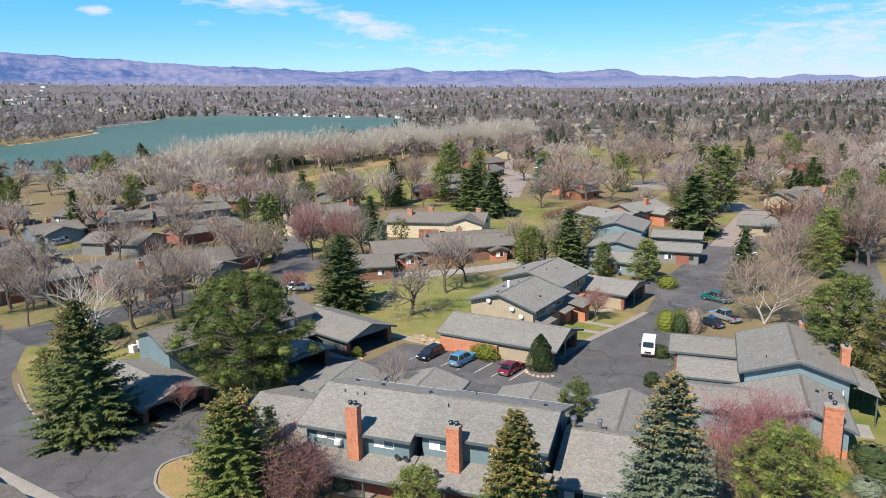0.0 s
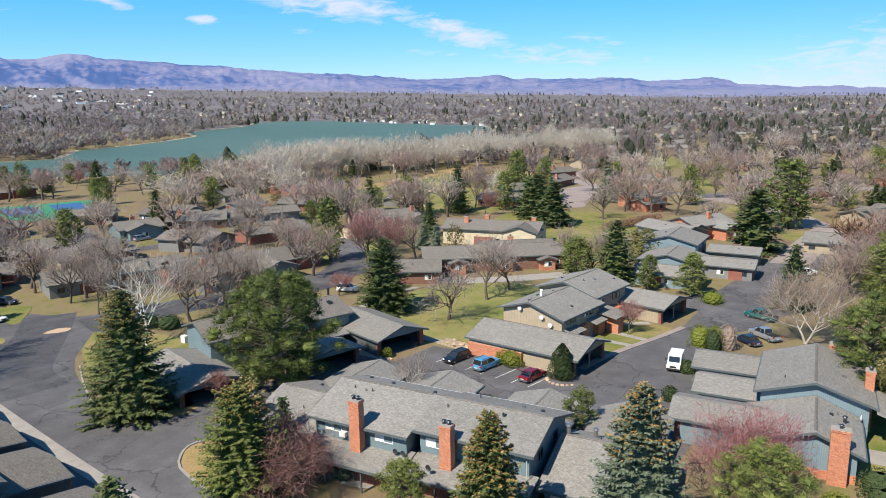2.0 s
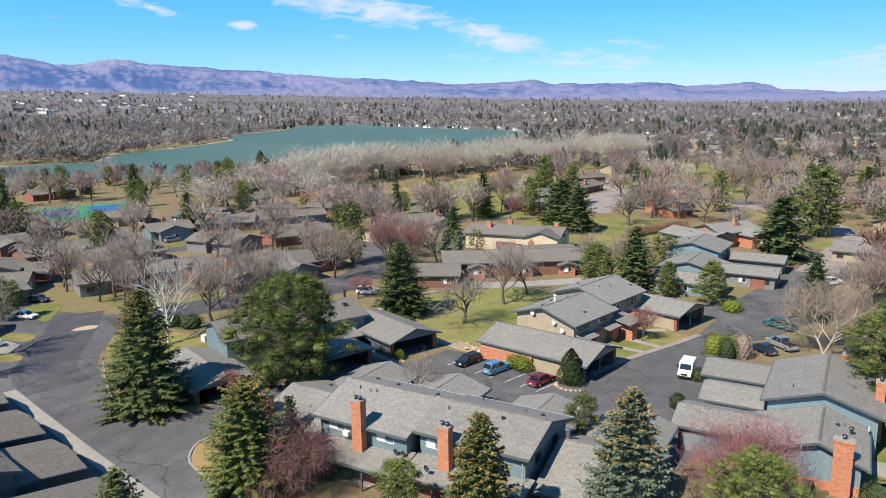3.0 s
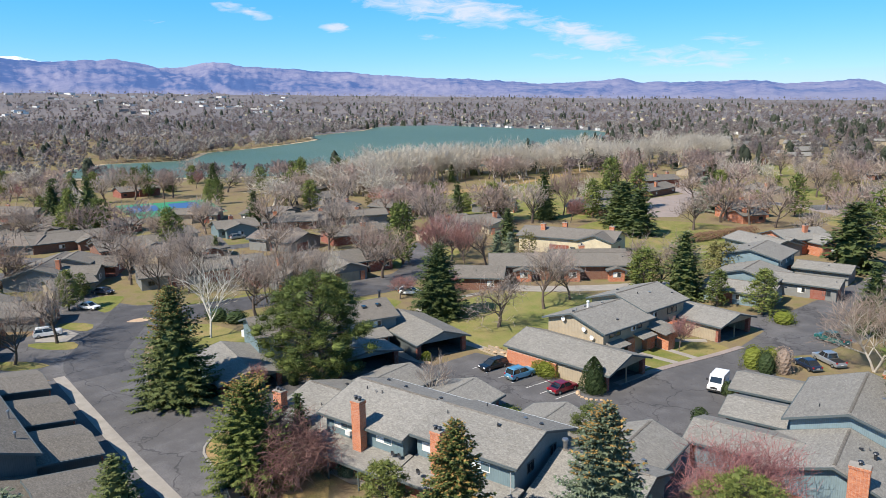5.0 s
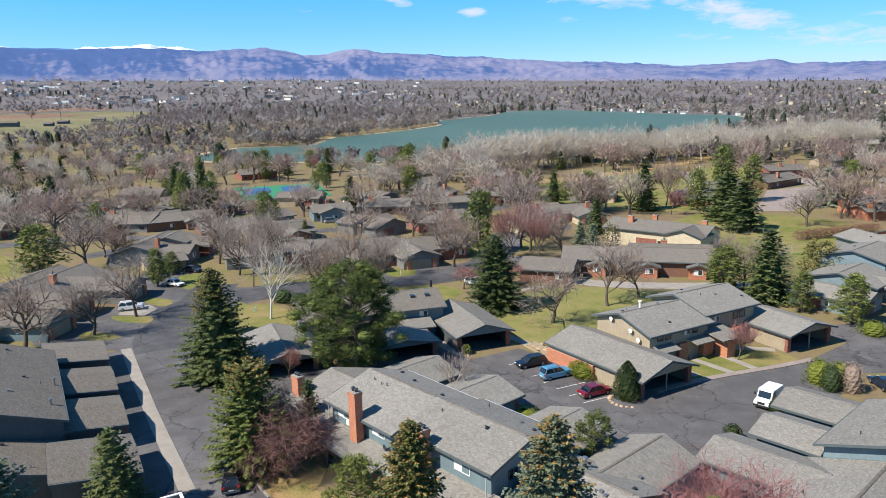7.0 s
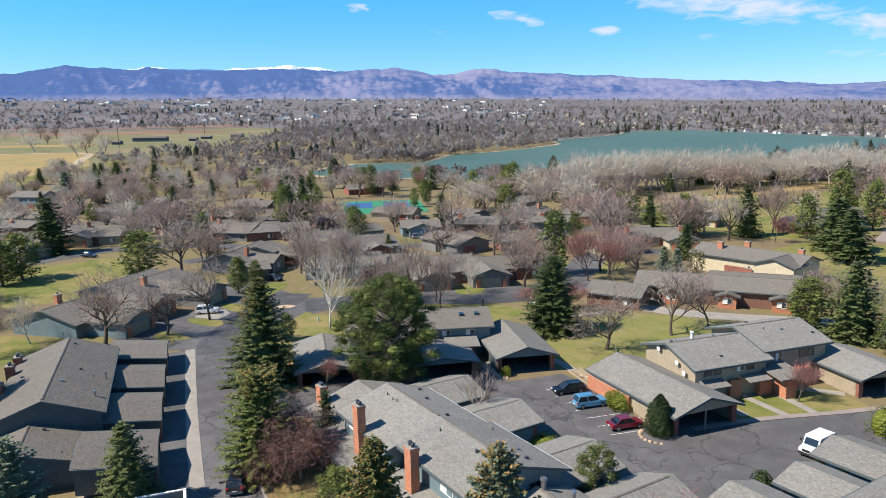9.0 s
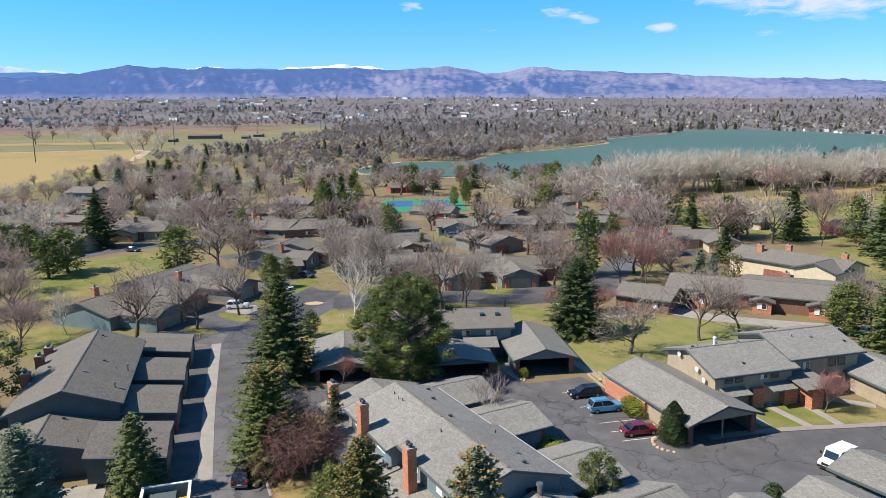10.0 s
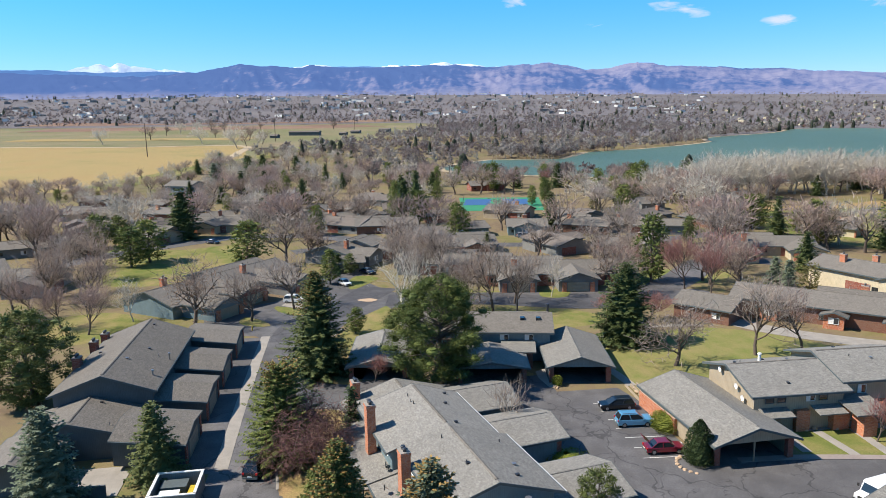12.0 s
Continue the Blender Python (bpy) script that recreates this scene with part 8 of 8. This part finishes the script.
part("bin", MB().box(-1.9, -1.7, 0.02, -0.2, 0.9, 1.35).box(-1.95, -1.75, 1.35, -0.15, 0.95, 1.42), M["trim"], yard)
part("bin", MB().box(-1.0, 1.2, 0.02, 1.8, 2.0, 1.1), plain("yellow_lid", (0.5, 0.38, 0.03), 0.5), yard, "yellow plastic bin")
part("bin", MB().box(0.3, -1.6, 0.02, 1.9, 0.4, 1.3).box(0.25, -1.65, 1.3, 1.95, 0.45, 1.37), M["trim_white"], yard)

for hx, hy, mt, lab in ((-103.5, 28.5, "hydrant_yellow", "yellow fire hydrant by the drive"), (-108.5, 55.5, "hydrant_blue", "pale blue fire hydrant on the lawn")):
    M[mt] = M[mt] if mt in M else plain(mt, (0.65, 0.42, 0.03) if "yellow" in mt else (0.25, 0.55, 0.62), 0.5, var=0.1)
    hy_ob = thing("fire_hydrant", hx, hy, 0, 0, lab, "hydrant")
    part("barrel", MB().tube((0, 0, 0), (0, 0, 0.7), 0.13, 0.12, 10).tube((0, 0, 0.7), (0, 0, 0.85), 0.15, 0.05, 10), M[mt], hy_ob)
    part("outlet", MB().tube((-0.22, 0, 0.5), (0.22, 0, 0.5), 0.07, 0.07, 8), M[mt], hy_ob)
for bx, by in ((-98.5, 61.5), (-97.0, 63.2), (-99.6, 63.6)):
    u = thing("utility_box", bx, by, 0, 10, "pale metal utility cabinet on the verge", "utility box", "utility boxes")
    part("cabinet", MB().box(-0.5, -0.4, 0.05, 0.5, 0.4, 1.1).box(-0.54, -0.44, 1.1, 0.54, 0.44, 1.16), M["trim_white"], u)
    part("plinth", MB().box(-0.6, -0.5, -0.05, 0.6, 0.5, 0.05), M["concrete"], u)

# poles and sheds on the far pasture
for px_, py_, ph in ((-717, -151, 33), (-965, -50, 31), (-1234, 59, 30), (-1480, 190, 30), (-560, -330, 28)):
    po = thing("utility_pole", px_, py_, gz(px_, py_), 20, "tall brown timber utility pole on the pasture", "pole", "poles")
    part("pole", MB().tube((0, 0, -0.5), (0, 0, ph), 0.45, 0.3, 8), M["bark"], po)
    part("crossarm", MB().box(-1.6, -0.15, ph - 1.6, 1.6, 0.15, ph - 1.3), M["bark"], po)
far_rd = random.Random(77)
for bx, by, bl, bh in ((-1130, -20, 50, 6), (-1180, 60, 16, 4), (-1120, 40, 12, 4), (-1220, 110, 20, 5), (-1060, -60, 12, 4), (-1240, 190, 26, 6)):
    b = thing("shed", bx, by, gz(bx, by), 75, "dark open cattle shed on the pasture", "shed", "sheds")
    roof(b, -bl / 2, bl / 2, 0, 7, 7, bh + 1.5, bh - 0.5, bh - 0.5, M["shingle_brown"], vents=0)
    walls(b, -bl / 2, bl / 2, 0, 7, 7, bh + 1.5, bh - 0.5, bh - 0.5, M["siding_dark"])

def patio_chair(x, y, rot):
    """A white garden chair with slatted back."""
    c = thing("patio_chair", x, y, 0.06, rot, "white garden chair on the patio of the long house", "chair", "patio chairs")
    part("seat", MB().box(-0.25, -0.25, 0.4, 0.25, 0.25, 0.44), M["trim_white"], c)
    for k in range(4):
        part("slat", MB().box(-0.27, -0.22 + 0.12 * k, 0.44, -0.24, -0.14 + 0.12 * k, 0.88), M["trim_white"], c)
    for sx in (-1, 1):
        for sy in (-1, 1):
            part("leg", MB().box(sx * 0.22 - 0.02, sy * 0.22 - 0.02, 0, sx * 0.22 + 0.02, sy * 0.22 + 0.02, 0.4), M["trim_white"], c)
        part("armrest", MB().box(-0.25, sx * 0.25 - 0.03, 0.62, 0.22, sx * 0.25 + 0.03, 0.65), M["trim_white"], c)


sheet("patio", [(-46.5, 48.8), (-40.6, 50.1), (-40.2, 48.4), (-42.2, 47.4), (-45.8, 46.9)], 0.055, M["concrete"], "pale concrete patio before the long house", "patio")
for x, y, a in ((-43.1, 49.3, 60), (-42.4, 49.5, 130), (-42.8, 48.7, -30)):
    patio_chair(x, y, a)

# houses beyond the lake and the distant town: small gabled and flat-roofed blocks
def far_blocks(name, n, a0, a1, r0, r1, seed, mat, label, size, hs, gabled):
    rd = random.Random(seed)
    wl, rf = MB(), MB()
    done = tries = 0
    while done < n and tries < n * 12:
        tries += 1
        a, r = radians(rd.uniform(a0, a1)), rd.uniform(r0, r1)
        x, y = 10 - r * math.cos(a), 25 + r * math.sin(a)
        if in_lake(x, y) or in_field(x, y):
            continue
        done += 1
        m = at(x, y, gz(x, y), rd.uniform(0, 180))
        l, w, h = rd.uniform(*size), rd.uniform(*size) * 0.6, rd.uniform(*hs)
        wl.m = rf.m = m
        wl.box(-l / 2, -w / 2, -1, l / 2, w / 2, h)
        if gabled:
            rf.extrude([(-w / 2 - 0.5, h - 0.2), (w / 2 + 0.5, h - 0.2), (0, h + w * 0.28)], -l / 2 - 0.5, l / 2 + 0.5)
        else:
            rf.box(-l / 2 - 0.2, -w / 2 - 0.2, h, l / 2 + 0.2, w / 2 + 0.2, h + 0.6)
    tagged(part(name + "_walls", wl, mat), label, "buildings", "distant buildings", "stuff")
    tagged(part(name + "_roofs", rf, M["shingle"] if gabled else M["concrete"]), "roofs of the " + label, "buildings", "distant buildings", "stuff")


far_blocks("lakeside_houses", 60, 40, 64, 1000, 1400, 61, M["trim_white"], "pale houses on the lake's far shore", (8, 12), (3.5, 5), True)
far_blocks("shore_houses", 130, 40, 66, 1000, 1500, 67, M["siding_grey"], "grey houses on the lake's far shore", (8, 14), (4, 6), True)
far_blocks("hillside_houses", 260, 30, 98, 480, 1700, 62, M["siding_tan"], "scattered houses among the far woods", (10, 17), (3.5, 6), True)
far_blocks("town_buildings", 170, -34, 28, 2150, 3600, 63, M["trim_white"], "pale low buildings of the distant town", (14, 42), (4, 7), False)
far_blocks("town_blocks", 150, -34, 28, 1900, 3700, 64, M["siding_grey"], "dark blocks of the distant town", (12, 30), (4, 8), False)
far_blocks("town_towers", 5, -18, -10, 3000, 3500, 65, M["siding_grey"], "taller blocks in the distant town", (14, 22), (11, 19), False)
far_blocks("suburb_houses", 260, 24, 96, 1300, 2900, 68, M["siding_cream"], "small cream houses scattered through the far suburb", (8, 14), (4, 6), True)
